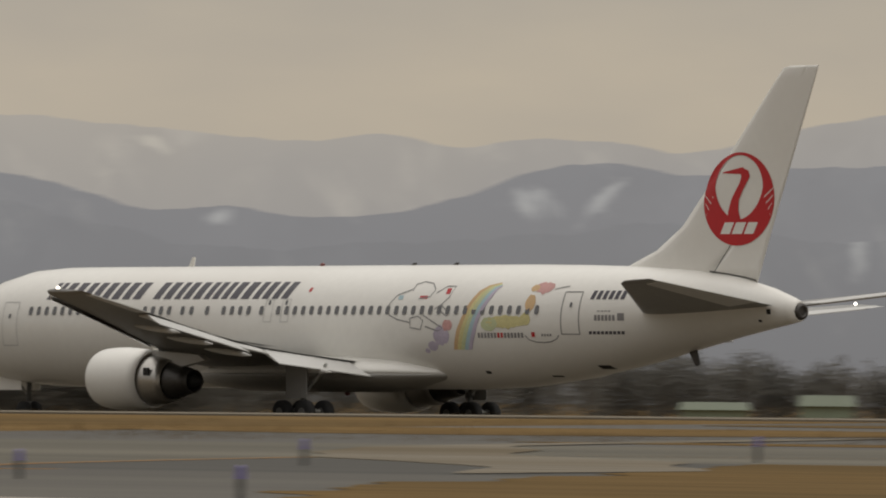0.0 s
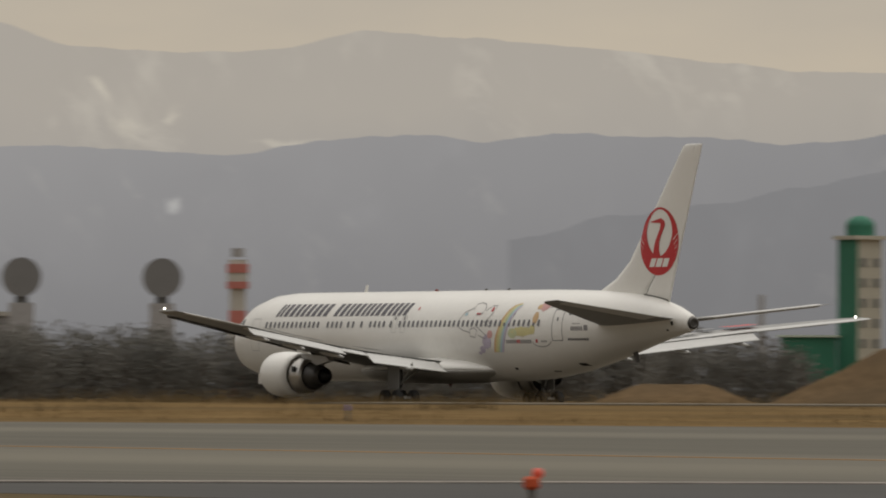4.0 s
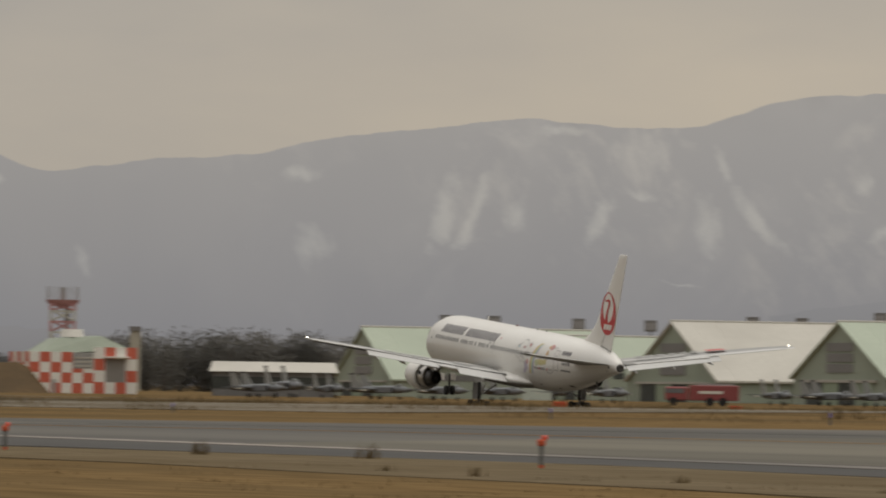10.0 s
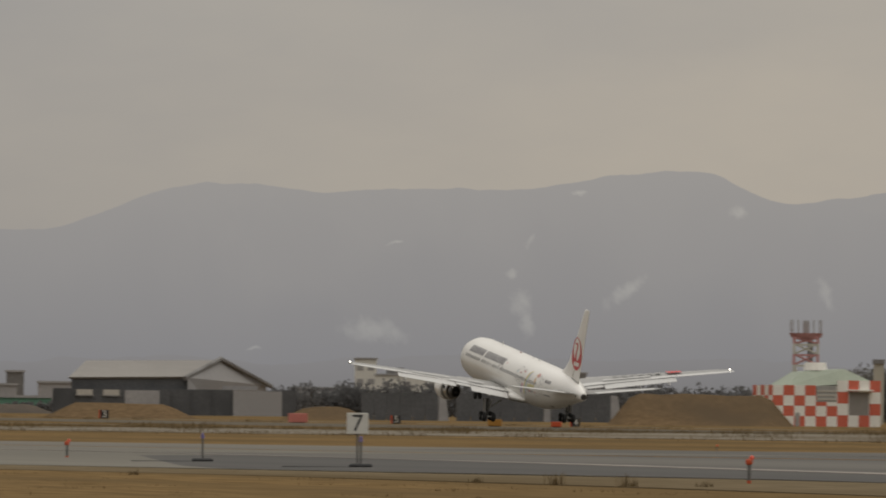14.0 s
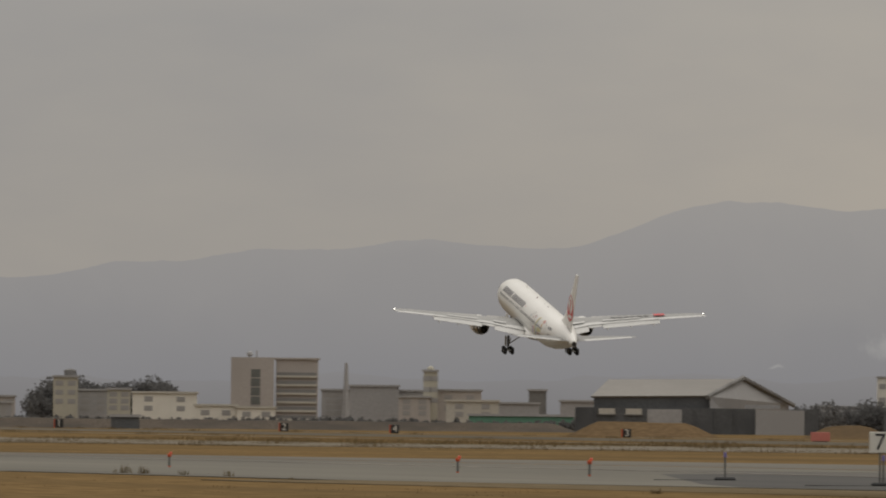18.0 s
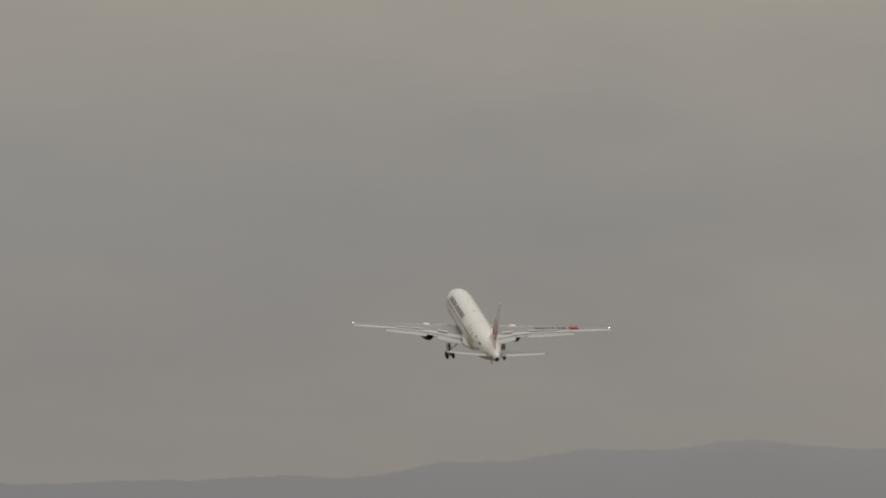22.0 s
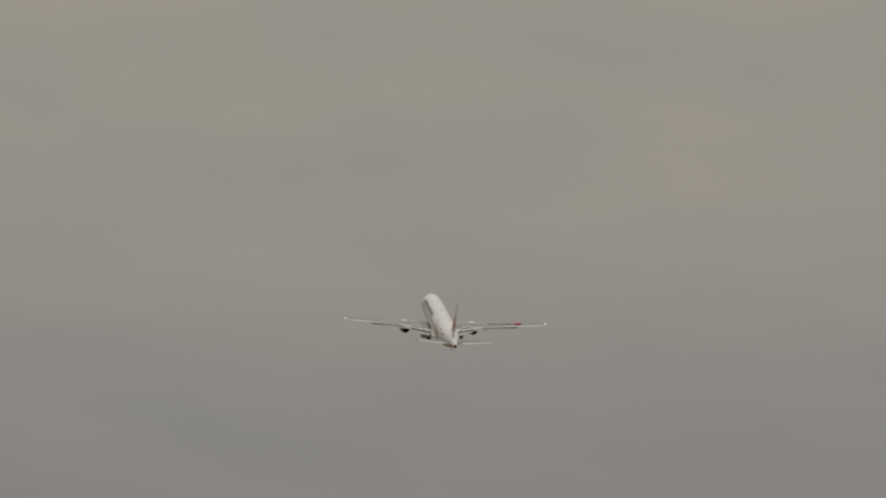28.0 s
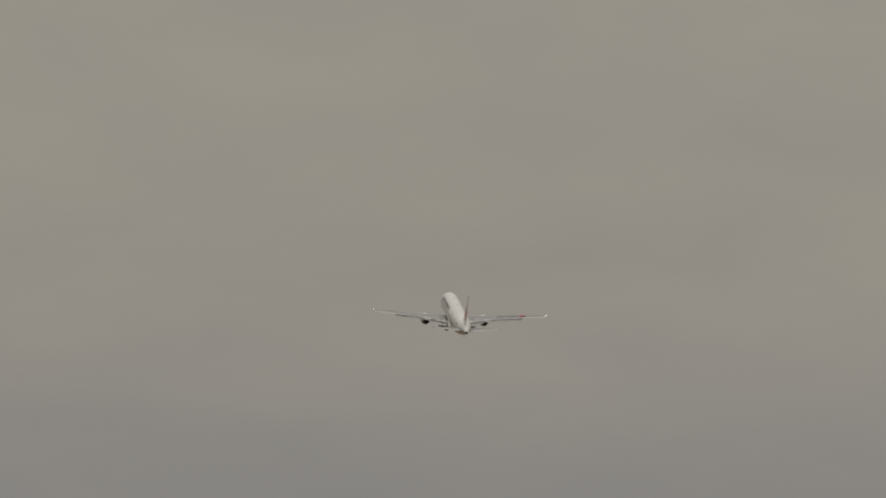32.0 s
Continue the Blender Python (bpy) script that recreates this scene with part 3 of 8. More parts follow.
        p0, p1, p2, p3 = heights[max(0, i - 1)], heights[i], heights[i + 1], heights[min(len(heights) - 1, i + 2)]
        el = 0.5 * (2 * p1 + (p2 - p0) * u + (2 * p0 - 5 * p1 + 4 * p2 - p3) * u * u + (3 * p1 - p0 - 3 * p2 + p3) * u ** 3)
        el += rough * noise.fractal((a * 2.3, seed, 0), 0.8, 2.1, 6)
        for d, h in rows:
            bumpy = 1 + (0.12 * noise.fractal((a * 1.7, d * 0.01, seed + 5), 1.0, 2.0, 3) if 0 < h < 1 else 0)
            x, y = spot(a, dist + d)
            uvs.append((a, el * h))
            verts.append((x, y, -4 if h == 0 else up(el * h * bumpy, dist + d)))
    w = len(rows)
    for j in range(len(azs) - 1):
        for i in range(w - 1):
            k = j * w + i
            faces.append((k, k + 1, k + w + 1, k + w))
    me = bpy.data.meshes.new(name)
    me.from_pydata(verts, [], faces)
    layer = me.uv_layers.new(name="round")
    for loop in me.loops:
        layer.data[loop.index].uv = uvs[loop.vertex_index]
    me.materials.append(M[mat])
    for f in me.polygons:
        f.use_smooth = True
    return tagged(new(name, me), label, "mountains", kind="structure")


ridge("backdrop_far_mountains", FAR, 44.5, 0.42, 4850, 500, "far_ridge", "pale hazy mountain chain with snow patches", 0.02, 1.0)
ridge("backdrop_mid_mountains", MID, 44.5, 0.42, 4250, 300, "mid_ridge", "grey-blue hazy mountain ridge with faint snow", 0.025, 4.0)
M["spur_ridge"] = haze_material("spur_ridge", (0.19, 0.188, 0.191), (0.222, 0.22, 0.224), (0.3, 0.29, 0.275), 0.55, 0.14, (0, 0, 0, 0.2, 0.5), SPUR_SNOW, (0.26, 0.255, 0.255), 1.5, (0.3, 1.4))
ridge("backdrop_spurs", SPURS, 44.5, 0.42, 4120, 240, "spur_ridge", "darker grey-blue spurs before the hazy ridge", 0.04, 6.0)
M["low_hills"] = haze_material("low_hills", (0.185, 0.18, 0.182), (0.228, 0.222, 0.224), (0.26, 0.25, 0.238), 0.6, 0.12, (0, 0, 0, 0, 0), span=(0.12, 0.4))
LOW = [0.05, 0.2, 0.3, 0.34, 0.37, 0.39, 0.36, 0.4, 0.42, 0.4, 0.43, 0.4, 0.37, 0.4, 0.38, 0.35, 0.38, 0.36, 0.33, 0.36, 0.34, 0.3, 0.32, 0.3, 0.28, 0.27]
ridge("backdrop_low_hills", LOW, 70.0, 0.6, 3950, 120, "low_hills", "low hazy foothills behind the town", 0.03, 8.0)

# ---- the airliner: x aft of the main gear, y to its right, z above the runway ----
NOSE = -28.6
SECTIONS = [(-0.4, 4.22, 0.06, 0.06), (-0.2, 4.24, 0.55, 0.58), (0.3, 4.29, 1.05, 1.13), (1.3, 4.44, 1.6, 1.74), (2.9, 4.62, 2.08, 2.27), (4.9, 4.73, 2.4, 2.58),
            (7.0, 4.75, 2.5, 2.69), (9.0, 4.75, 2.515, 2.705), (20.0, 4.75, 2.515, 2.705), (34.5, 4.75, 2.515, 2.705), (37.5, 4.81, 2.49, 2.64), (41.0, 4.98, 2.34, 2.43),
            (44.5, 5.24, 2.0, 2.08), (47.5, 5.47, 1.6, 1.68), (50.0, 5.58, 1.16, 1.27), (52.0, 5.54, 0.76, 0.86), (53.2, 5.45, 0.48, 0.56), (53.65, 5.40, 0.36, 0.42)]


def hull(a):
    """Centre height and half axes of the fuselage at a metres aft of the nose."""
    ks = [s[0] for s in SECTIONS]
    return tuple(float(np.interp(a, ks, [s[i] for s in SECTIONS])) for i in (1, 2, 3))


def skin(a, c, side=-1, off=0.012):
    """A point on the fuselage's side at that station and height."""
    zc, ry, rz = hull(a)
    t = max(-0.999, min(0.999, (c - zc) / rz))
    return Vector((a + NOSE, side * (ry * math.sqrt(1 - t * t) + off), c))


plane = thing("airliner", pose(0, RUNWAY_Y, 0), "white twin-engined jet airliner with a red round tail emblem", "airplane")


def strip(a0, a1, low, high, mat, name, label="", n=8, m=4, side=-1, off=0.012):
    """A painted patch that hugs the fuselage between two lines low(a) and high(a)."""
    bm = bmesh.new()
    vs = []
    for i in range(n + 1):
        a = a0 + (a1 - a0) * i / n
        lo, hi = (low(a) if callable(low) else low), (high(a) if callable(high) else high)
        vs.append([bm.verts.new(skin(a, lo + (hi - lo) * j / m, side, off)) for j in range(m + 1)])
    for i in range(n):
        for j in range(m):
            bm.faces.new((vs[i][j], vs[i + 1][j], vs[i + 1][j + 1], vs[i][j + 1]))
    return part(name, bm, mat, plane, label, smooth=True)


def quad_patch(corners, mat, name, label="", side=-1, n=3, off=0.012):
    """A patch from four (a, c) corners."""
    bm = bmesh.new()
    vs = []
    for i in range(n + 1):
        row = []
        for j in range(n + 1):
            u, v = i / n, j / n
            a = (1 - v) * ((1 - u) * corners[0][0] + u * corners[1][0]) + v * ((1 - u) * corners[3][0] + u * corners[2][0])
            c = (1 - v) * ((1 - u) * corners[0][1] + u * corners[1][1]) + v * ((1 - u) * corners[3][1] + u * corners[2][1])
            row.append(bm.verts.new(skin(a, c, side, off)))
        vs.append(row)
    for i in range(n):
        for j in range(n):
            bm.faces.new((vs[i][j], vs[i + 1][j], vs[i + 1][j + 1], vs[i][j + 1]))
    return part(name, bm, mat, plane, label, smooth=True)


def line_patch(points, width, mat, name, label="", off=0.014):
    """A painted line through (a, c) points."""
    bm = bmesh.new()
    pts = []
    for (a0, c0), (a1, c1) in zip(points, points[1:]):
        k = max(1, int(math.hypot(a1 - a0, c1 - c0) / 0.35))
        pts += [(a0 + (a1 - a0) * i / k, c0 + (c1 - c0) * i / k) for i in range(k)]
    pts.append(points[-1])
    rows = []
    for i, (a, c) in enumerate(pts):
        p, q = pts[max(0, i - 1)], pts[min(len(pts) - 1, i + 1)]
        d = math.hypot(q[0] - p[0], q[1] - p[1]) or 1
        na, nc = -(q[1] - p[1]) / d * width / 2, (q[0] - p[0]) / d * width / 2
        rows.append((bm.verts.new(skin(a - na, c - nc, -1, off)), bm.verts.new(skin(a + na, c + nc, -1, off))))
    for r, s in zip(rows, rows[1:]):
        bm.faces.new((r[0], s[0], s[1], r[1]))
    return part(name, bm, mat, plane, label, smooth=True)


def build_fuselage():
    rings = []
    fine = sorted(set([s[0] for s in SECTIONS] + [9 + 0.85 * i for i in range(1, 31)] + [0.5, 1.2, 2.5, 4.0, 6.0, 36, 39, 43, 46, 49, 51]))
    for a in fine:
        zc, ry, rz = hull(a)
        rings.append([(a + NOSE, ry * math.sin(2 * math.pi * i / 48), zc + rz * math.cos(2 * math.pi * i / 48)) for i in range(48)])
    body = part("fuselage", loft(rings), "white_paint", plane, "glossy white fuselage", smooth=True)
    cone = spin([(0, 0.37), (0.14, 0.34), (0.2, 0.2), (0.12, 0.18)], 20)
    part("exhaust_cone", cone, "dark_metal", body, "dark auxiliary exhaust", at=pose(53.62 + NOSE, 0, 5.4), smooth=True)
    # belly fairing round the wing root
    rings = []
    for a, w, h in [(16.2, 0.3, 0.15), (17.6, 1.7, 0.55), (19.5, 2.5, 0.95), (23, 2.95, 1.1), (28, 2.98, 1.1), (31.0, 2.7, 0.9), (33.2, 2.0, 0.55), (34.8, 0.4, 0.15)]:
        rings.append([(a + NOSE, w * math.cos(math.pi * i / 16), 2.7 + h * math.sin(math.pi * i / 16)) for i in range(17)])
    part("wing_fairing", loft(rings), "white_paint", plane, "bulged white wing root fairing", smooth=True)
    rings = []
    for a, w, h in [(16.2, 0.3, 0.3), (17.6, 1.7, 0.6), (19.5, 2.5, 0.78), (23, 2.95, 0.82), (28, 2.98, 0.8), (31.0, 2.7, 0.62), (33.2, 2.0, 0.35), (34.8, 0.4, 0.12)]:
        rings.append([(a + NOSE, w * math.cos(math.pi * i / 16), 2.7 - h * math.sin(math.pi * i / 16)) for i in range(17)])
    part("belly_fairing", loft(rings), "belly_grey", plane, "grey belly fairing with the wheel bays", smooth=True)
    # rounded cabin windows, small panes with rings
    pane = bmesh.new()
    bmesh.ops.create_circle(pane, cap_ends=True, segments=12, radius=1)
    for v in pane.verts:
        x, y = v.co.x, v.co.y
        v.co = Vector((math.copysign(abs(x) ** 0.6, x) * 0.135, math.copysign(abs(y) ** 0.6, y) * 0.205, 0))
    pane = finish(pane)
    pane.materials.append(M["glass_dark"])
    stations = [24.15 + 0.547 * i for i in range(30)] + [23.6, 22.5, 20.0, 20.55, 21.1, 21.65, 18.9, 17.25, 17.85, 14.7, 15.25, 15.8, 16.35] + [6.9 + 0.547 * i for i in range(13)]
    for side in (-1, 1):
        for a in stations:
            p = skin(a, 5.46, side, 0.014)
            nrm = Vector((0, side, 0.30)).normalized()
            ax = Vector((1, 0, 0))
            m = Matrix.Translation(p) @ Matrix((ax, nrm.cross(ax), nrm)).transposed().to_4x4()
            part("cabin_window", pane, "", plane, at=m)
        # doors: raised outlines
        for a, c0, c1, w in [(5.4, 3.9, 5.85, 1.07), (41.97, 4.42, 6.23, 1.0), (22.95, 4.95, 5.95, 0.5), (24.05, 4.95, 5.95, 0.5)]:
            bm = bmesh.new()
            k = 0.024 if w > 0.8 else 0.018
            segs = 8
            for q in (0, 1):
                aa = a + (q - 0.5) * w
                for i in range(segs):
                    u0, u1 = c0 + (c1 - c0) * i / segs, c0 + (c1 - c0) * (i + 1) / segs
                    bm.faces.new([bm.verts.new(skin(aa - k, u0, side, 0.013)), bm.verts.new(skin(aa + k, u0, side, 0.013)), bm.verts.new(skin(aa + k, u1, side, 0.013)), bm.verts.new(skin(aa - k, u1, side, 0.013))])
            for cc in (c0, c1):
                bm.faces.new([bm.verts.new(skin(a - w / 2, cc - k, side, 0.013)), bm.verts.new(skin(a + w / 2, cc - k, side, 0.013)), bm.verts.new(skin(a + w / 2, cc + k, side, 0.013)), bm.verts.new(skin(a - w / 2, cc + k, side, 0.013))])
            door = part("cabin_door" if w > 0.8 else "overwing_exit", bm, "mark_line" if a > 40 else "wing_pale", plane)
            p = skin(a, (c0 + c1) / 2 + 0.35, side, 0.02)
            part("door_window", pane, "", door, at=Matrix.Translation(p) @ Matrix((Vector((1, 0, 0)), Vector((0, side, 0.3)).normalized().cross(Vector((1, 0, 0))), Vector((0, side, 0.3)).normalized())).transposed().to_4x4() @ Matrix.Diagonal((0.55, 0.55, 1, 1)))
    # flight deck glazing
    for side in (-1, 1):
        for a0, a1, c0, c1 in [(1.2, 1.9, 5.3, 5.75), (1.97, 2.65, 5.35, 5.85), (2.72, 3.25, 5.4, 5.85)]:
            quad_patch([(a0, c0), (a1, c0), (a1 - 0.05, c1), (a0 + 0.25, c1)], "glass_dark", "cockpit_window", "dark cockpit pane", side)
    # small vents, drains and probes
    for a, c, w, h in [(42.5, 2.95, 0.58, 0.16), (39.66, 2.6, 0.55, 0.06), (52.3, 5.28, 0.2, 0.22), (51.8, 4.95, 0.16, 0.1), (36.2, 2.72, 0.3, 0.12)]:
        quad_patch([(a, c), (a + w, c), (a + w, c + h), (a, c + h)], "soot_and_hollows", "vent")
    for a, h in [(14.9, 0.42), (29.5, 0.1), (32.2, 0.1)]:
        zc, ry, rz = hull(a)
        bm = prism([(a + NOSE, zc + rz - 0.03), (a + NOSE + 0.34, zc + rz - 0.03), (a + NOSE + 0.42, zc + rz + h), (a + NOSE + 0.26, zc + rz + h)], -0.03, 0.03)
        part("blade_antenna", bm, "white_paint" if h > 0.2 else "dark_metal", plane)
    part("beacon", ball((23.8 + NOSE, 0, 7.47), 0.12), "beacon_glass", plane, "dark red anti-collision beacon", smooth=True)
    part("beacon", ball((25.5 + NOSE, 0, 1.86), 0.13), "beacon_glass", plane, "dark red anti-collision beacon", smooth=True)
    bm = prism([(46.95 + NOSE, 3.8), (47.4 + NOSE, 3.95), (47.62 + NOSE, 3.14), (47.42 + NOSE, 3.1)], -0.05, 0.05)
    part("tail_skid", bm, "dark_metal", plane)


def between(line_a, line_b, f0, f1, mat, name, label="", off=0.012):
    """A painted band between two lines of (a, c) points, from f0 to f1 of the way across."""
    bm = bmesh.new()
    rows = []
    n = len(line_a)
    for i in range(3 * (n - 1) + 1):
        k, u = min(n - 2, i // 3), i / 3 - min(n - 2, i // 3)
        p = [line_a[k][j] * (1 - u) + line_a[k + 1][j] * u for j in (0, 1)]
        q = [line_b[k][j] * (1 - u) + line_b[k + 1][j] * u for j in (0, 1)]
        rows.append([bm.verts.new(skin(p[0] + (q[0] - p[0]) * f, p[1] + (q[1] - p[1]) * f, -1, off)) for f in (f0, (f0 + f1) / 2, f1)])
    for r, q in zip(rows, rows[1:]):
        for k in (0, 1):
            bm.faces.new((r[k], q[k], q[k + 1], r[k + 1]))
    return part(name, bm, mat, plane, label, smooth=True)


def build_marks():
    """Painted marks on the left side, as plain shapes."""
    # row of slanted bars: strokes in the letters' colour, a gap between the two words
    a, s, wide = 7.75, 0.34, 1.085
    for w in (0.75, 1.2, 1.1, 1.2, 1.25, 0, 1.2, 0.4, 1.15, 0.95, 0.4, 1.25, 1.05, 1.05):
        w *= wide
        if not w:
            a += 0.6
            continue
        strokes = ((0, 0.85),) if w < 0.5 else ((0, 0.36), (0.54, 0.92))
        for f0, f1 in strokes:
            quad_patch([(a + w * f0, 5.97), (a + w * f1, 5.97), (a + w * f1 + s, 6.72), (a + w * f0 + s, 6.72)], "letter_grey", "lettering_bar", "dark grey slanted lettering bar")
        a += w + 0.14
    quad_patch([(25.2, 6.28), (25.36, 6.28), (25.4, 6.46), (25.24, 6.46)], "mark_red", "flag_mark", "small red mark")
    # registration and small print as bars
    for i in range(6):
        quad_patch([(42.98 + 0.34 * i, 5.91), (43.2 + 0.34 * i, 5.91), (43.3 + 0.34 * i, 6.28), (43.08 + 0.34 * i, 6.28)], "letter_grey", "registration_bar", "dark registration bar")
    for i in range(6):
        quad_patch([(43.34 + 0.2 * i, 5.0), (43.48 + 0.2 * i, 5.0), (43.48 + 0.2 * i, 5.24), (43.34 + 0.2 * i, 5.24)], "mark_line", "small_print_bar", "grey small print bar")
    for i in range(4):
        quad_patch([(43.5 + 0.2 * i, 5.38), (43.64 + 0.2 * i, 5.38), (43.64 + 0.2 * i, 5.43), (43.5 + 0.2 * i, 5.43)], "mark_line", "small_print_bar", "grey small print bar")
    quad_patch([(44.62, 5.0), (44.98, 5.0), (44.98, 5.32), (44.62, 5.32)], "mark_line", "small_emblem", "round grey emblem")
    for i in range(9):
        quad_patch([(42.96 + 0.22 * i, 4.42), (43.12 + 0.22 * i, 4.42), (43.16 + 0.22 * i, 4.55), (43.0 + 0.22 * i, 4.55)], "letter_grey", "small_print_bar", "dark small print bar")
    for i in range(14):
        quad_patch([(36.5 + 0.2 * i, 4.26), (36.63 + 0.2 * i, 4.26), (36.63 + 0.2 * i, 4.48), (36.5 + 0.2 * i, 4.48)], "mark_red" if i in (6, 7) else "mark_line", "small_print_bar", "small print bar")
    line_patch([(39.34, 4.36), (39.55, 4.18), (39.93, 4.08), (40.4, 4.06), (40.8, 4.1), (41.15, 4.22), (41.31, 4.38)], 0.045, "mark_line", "painted_curve", "thin grey curve")
    quad_patch([(39.72, 4.3), (39.92, 4.3), (39.92, 4.5), (39.72, 4.5)], "mark_red", "small_emblem", "small red emblem")
    for i in range(4):
        quad_patch([(40.3 + 0.16 * i, 4.33), (40.4 + 0.16 * i, 4.33), (40.4 + 0.16 * i, 4.43), (40.3 + 0.16 * i, 4.43)], "mark_line", "small_print_bar", "small print bar")
    # rainbow: bands of one faded arc
    outer = [(34.86, 3.75), (35.17, 4.58), (35.49, 5.19), (35.81, 5.8), (36.18, 6.29), (36.62, 6.53), (37.29, 6.65)]
    inner = [(36.0, 3.75), (36.36, 4.46), (36.57, 5.06), (36.82, 5.55), (37.11, 6.04), (37.3, 6.36), (37.47, 6.48)]
    for k, mat in enumerate(("mark_orange", "mark_yellow", "mark_leaf", "mark_teal", "mark_violet")):
        between(outer, inner, k / 5, (k + 1) / 5, mat, "rainbow_band", "faded watercolour rainbow band", 0.012 + 0.001 * k)

    def blot(ca, cc, ra, rc, mat, seed):
        lo = lambda x: cc - rc * math.sqrt(max(0.02, 1 - ((x - ca) / ra) ** 2)) * (1 + 0.5 * noise.noise((x * 4, seed, 1)))
        hi = lambda x: cc + rc * math.sqrt(max(0.02, 1 - ((x - ca) / ra) ** 2)) * (1 + 0.5 * noise.noise((x * 4, seed, 7)))
        strip(ca - ra, ca + ra, lo, hi, mat, "painted_blot", "washed-out painted blot", 14, 4, -1, 0.010 + 0.0004 * seed)
    for args in [(34.2, 4.35, 0.5, 0.42, "mark_violet", 1), (33.6, 3.9, 0.3, 0.2, "mark_violet", 2), (34.6, 4.8, 0.3, 0.25, "mark_pink", 3), (33.2, 3.7, 0.15, 0.1, "mark_violet", 4), (38.2, 4.95, 1.2, 0.27, "mark_yellow", 5),
                 (37.2, 4.85, 0.5, 0.3, "mark_leaf", 6), (39.35, 5.05, 0.32, 0.28, "mark_yellow", 7), (39.55, 5.75, 0.3, 0.36, "mark_orange", 8), (40.1, 6.42, 0.58, 0.24, "mark_pink", 9), (39.55, 6.4, 0.25, 0.15, "mark_orange", 10)]:
        blot(*args)
    line_patch([(40.75, 6.34), (41.1, 6.42), (41.55, 6.47)], 0.04, "mark_line", "painted_curve", "thin grey curve")
    # outline drawing of a small toy aeroplane
    for pts in ([(31.9, 6.37), (31.08, 6.12), (30.74, 5.73), (30.68, 5.46), (30.9, 5.22), (31.4, 5.05), (32.2, 4.92)],
                [(33.5, 6.2), (34.04, 6.5), (34.55, 6.5), (34.4, 6.0), (34.1, 5.72), (33.7, 5.5)], [(33.0, 5.25), (33.9, 4.85), (34.3, 4.66), (34.0, 4.55), (33.2, 4.75)],
                [(32.2, 5.1), (32.25, 4.7), (32.9, 4.62), (33.05, 5.0), (32.7, 5.2), (32.2, 5.1)], [(31.95, 6.3), (31.95, 6.58), (32.4, 6.7), (33.0, 6.62), (33.35, 6.35), (33.2, 6.05), (32.5, 5.95)],
                [(33.9, 5.5), (34.5, 5.2), (34.6, 5.35), (34.1, 5.66)]):
        line_patch(pts, 0.05, "mark_line", "painted_outline", "thin grey outline of a small aeroplane")
    quad_patch([(34.1, 6.15), (34.36, 6.15), (34.36, 6.4), (34.1, 6.4)], "mark_red", "small_emblem", "small red emblem")
    quad_patch([(32.55, 5.95), (33.05, 5.95), (33.05, 6.08), (32.55, 6.08)], "mark_red", "small_emblem", "small red scarf-like mark")
    quad_patch([(31.2, 5.92), (31.5, 5.92), (31.5, 6.1), (31.2, 6.1)], "mark_teal", "small_emblem", "small blue patch")


def foil(le, te, y, z, thick, n=9):
    """A wing section: x from le to te, at span y, height z."""
    up_, lo_ = [], []
    for i in range(n + 1):
        u = (1 - math.cos(math.pi * i / n)) / 2
        t = thick * 2.6 * (0.2969 * math.sqrt(u) - 0.126 * u - 0.3516 * u * u + 0.2843 * u ** 3 - 0.1036 * u ** 4)
        up_.append((le + (te - le) * u, y, z + t * 1.1))
        lo_.append((le + (te - le) * u, y, z - t * 0.9))
    return up_ + lo_[-2:0:-1]


ROOT_Y, ROOT_Z = 2.3, 3.05
# wing stations: span, leading edge, trailing edge, height and thickness
WING = [(1.6, 17.2, 28.9, 3.15, 1.2), (3.2, 18.2, 28.8, 3.3, 1.05), (5.5, 19.7, 28.3, 3.55, 0.86), (7.7, 21.2, 27.9, 3.86, 0.72), (12.0, 24.15, 29.4, 4.42, 0.62), (17.0, 27.8, 31.8, 5.12, 0.6), (21.5, 31.0, 33.9, 5.7, 0.52), (23.2, 32.3, 34.9, 5.89, 0.46), (23.75, 32.9, 35.1, 5.97, 0.32)]


def wing_at(b):
    return tuple(float(np.interp(b, [w[0] for w in WING], [w[i] for w in WING])) for i in (1, 2, 3, 4))


FLAPS = []


def build_wing(side, name):
    base = Vector((0, side * ROOT_Y, ROOT_Z))
    loc = lambda p: (p[0], p[1] - base.y, p[2] - base.z)
    rings = [[loc(p) for p in foil(le + NOSE, te + NOSE, side * b, z, th)] for b, le, te, z, th in WING]
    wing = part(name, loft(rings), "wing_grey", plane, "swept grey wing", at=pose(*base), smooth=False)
    # grey top lighter than the shaded underside by colour; pale strip along trailing edge
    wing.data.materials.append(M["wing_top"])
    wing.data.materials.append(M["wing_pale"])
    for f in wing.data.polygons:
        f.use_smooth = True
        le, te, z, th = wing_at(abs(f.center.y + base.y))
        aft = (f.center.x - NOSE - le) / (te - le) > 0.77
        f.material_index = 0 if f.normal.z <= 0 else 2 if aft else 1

    def slab(b0, b1, f0, f1, drop, back, mat, nm, label="", thick=0.16):
        """A flap or aileron behind or on the trailing edge."""
        bm = bmesh.new()
        rr = []
        for b in (b0, b1):
            le, te, z, th = wing_at(b)
            c = te - le
            x0, x1 = le + c * f0 + NOSE + back * 0.4, le + c * f1 + NOSE + back
            z0, z1 = z + 0.03 - drop * 0.05, z - drop
            t = thick * (0.5 + 0.5 * c / 8)
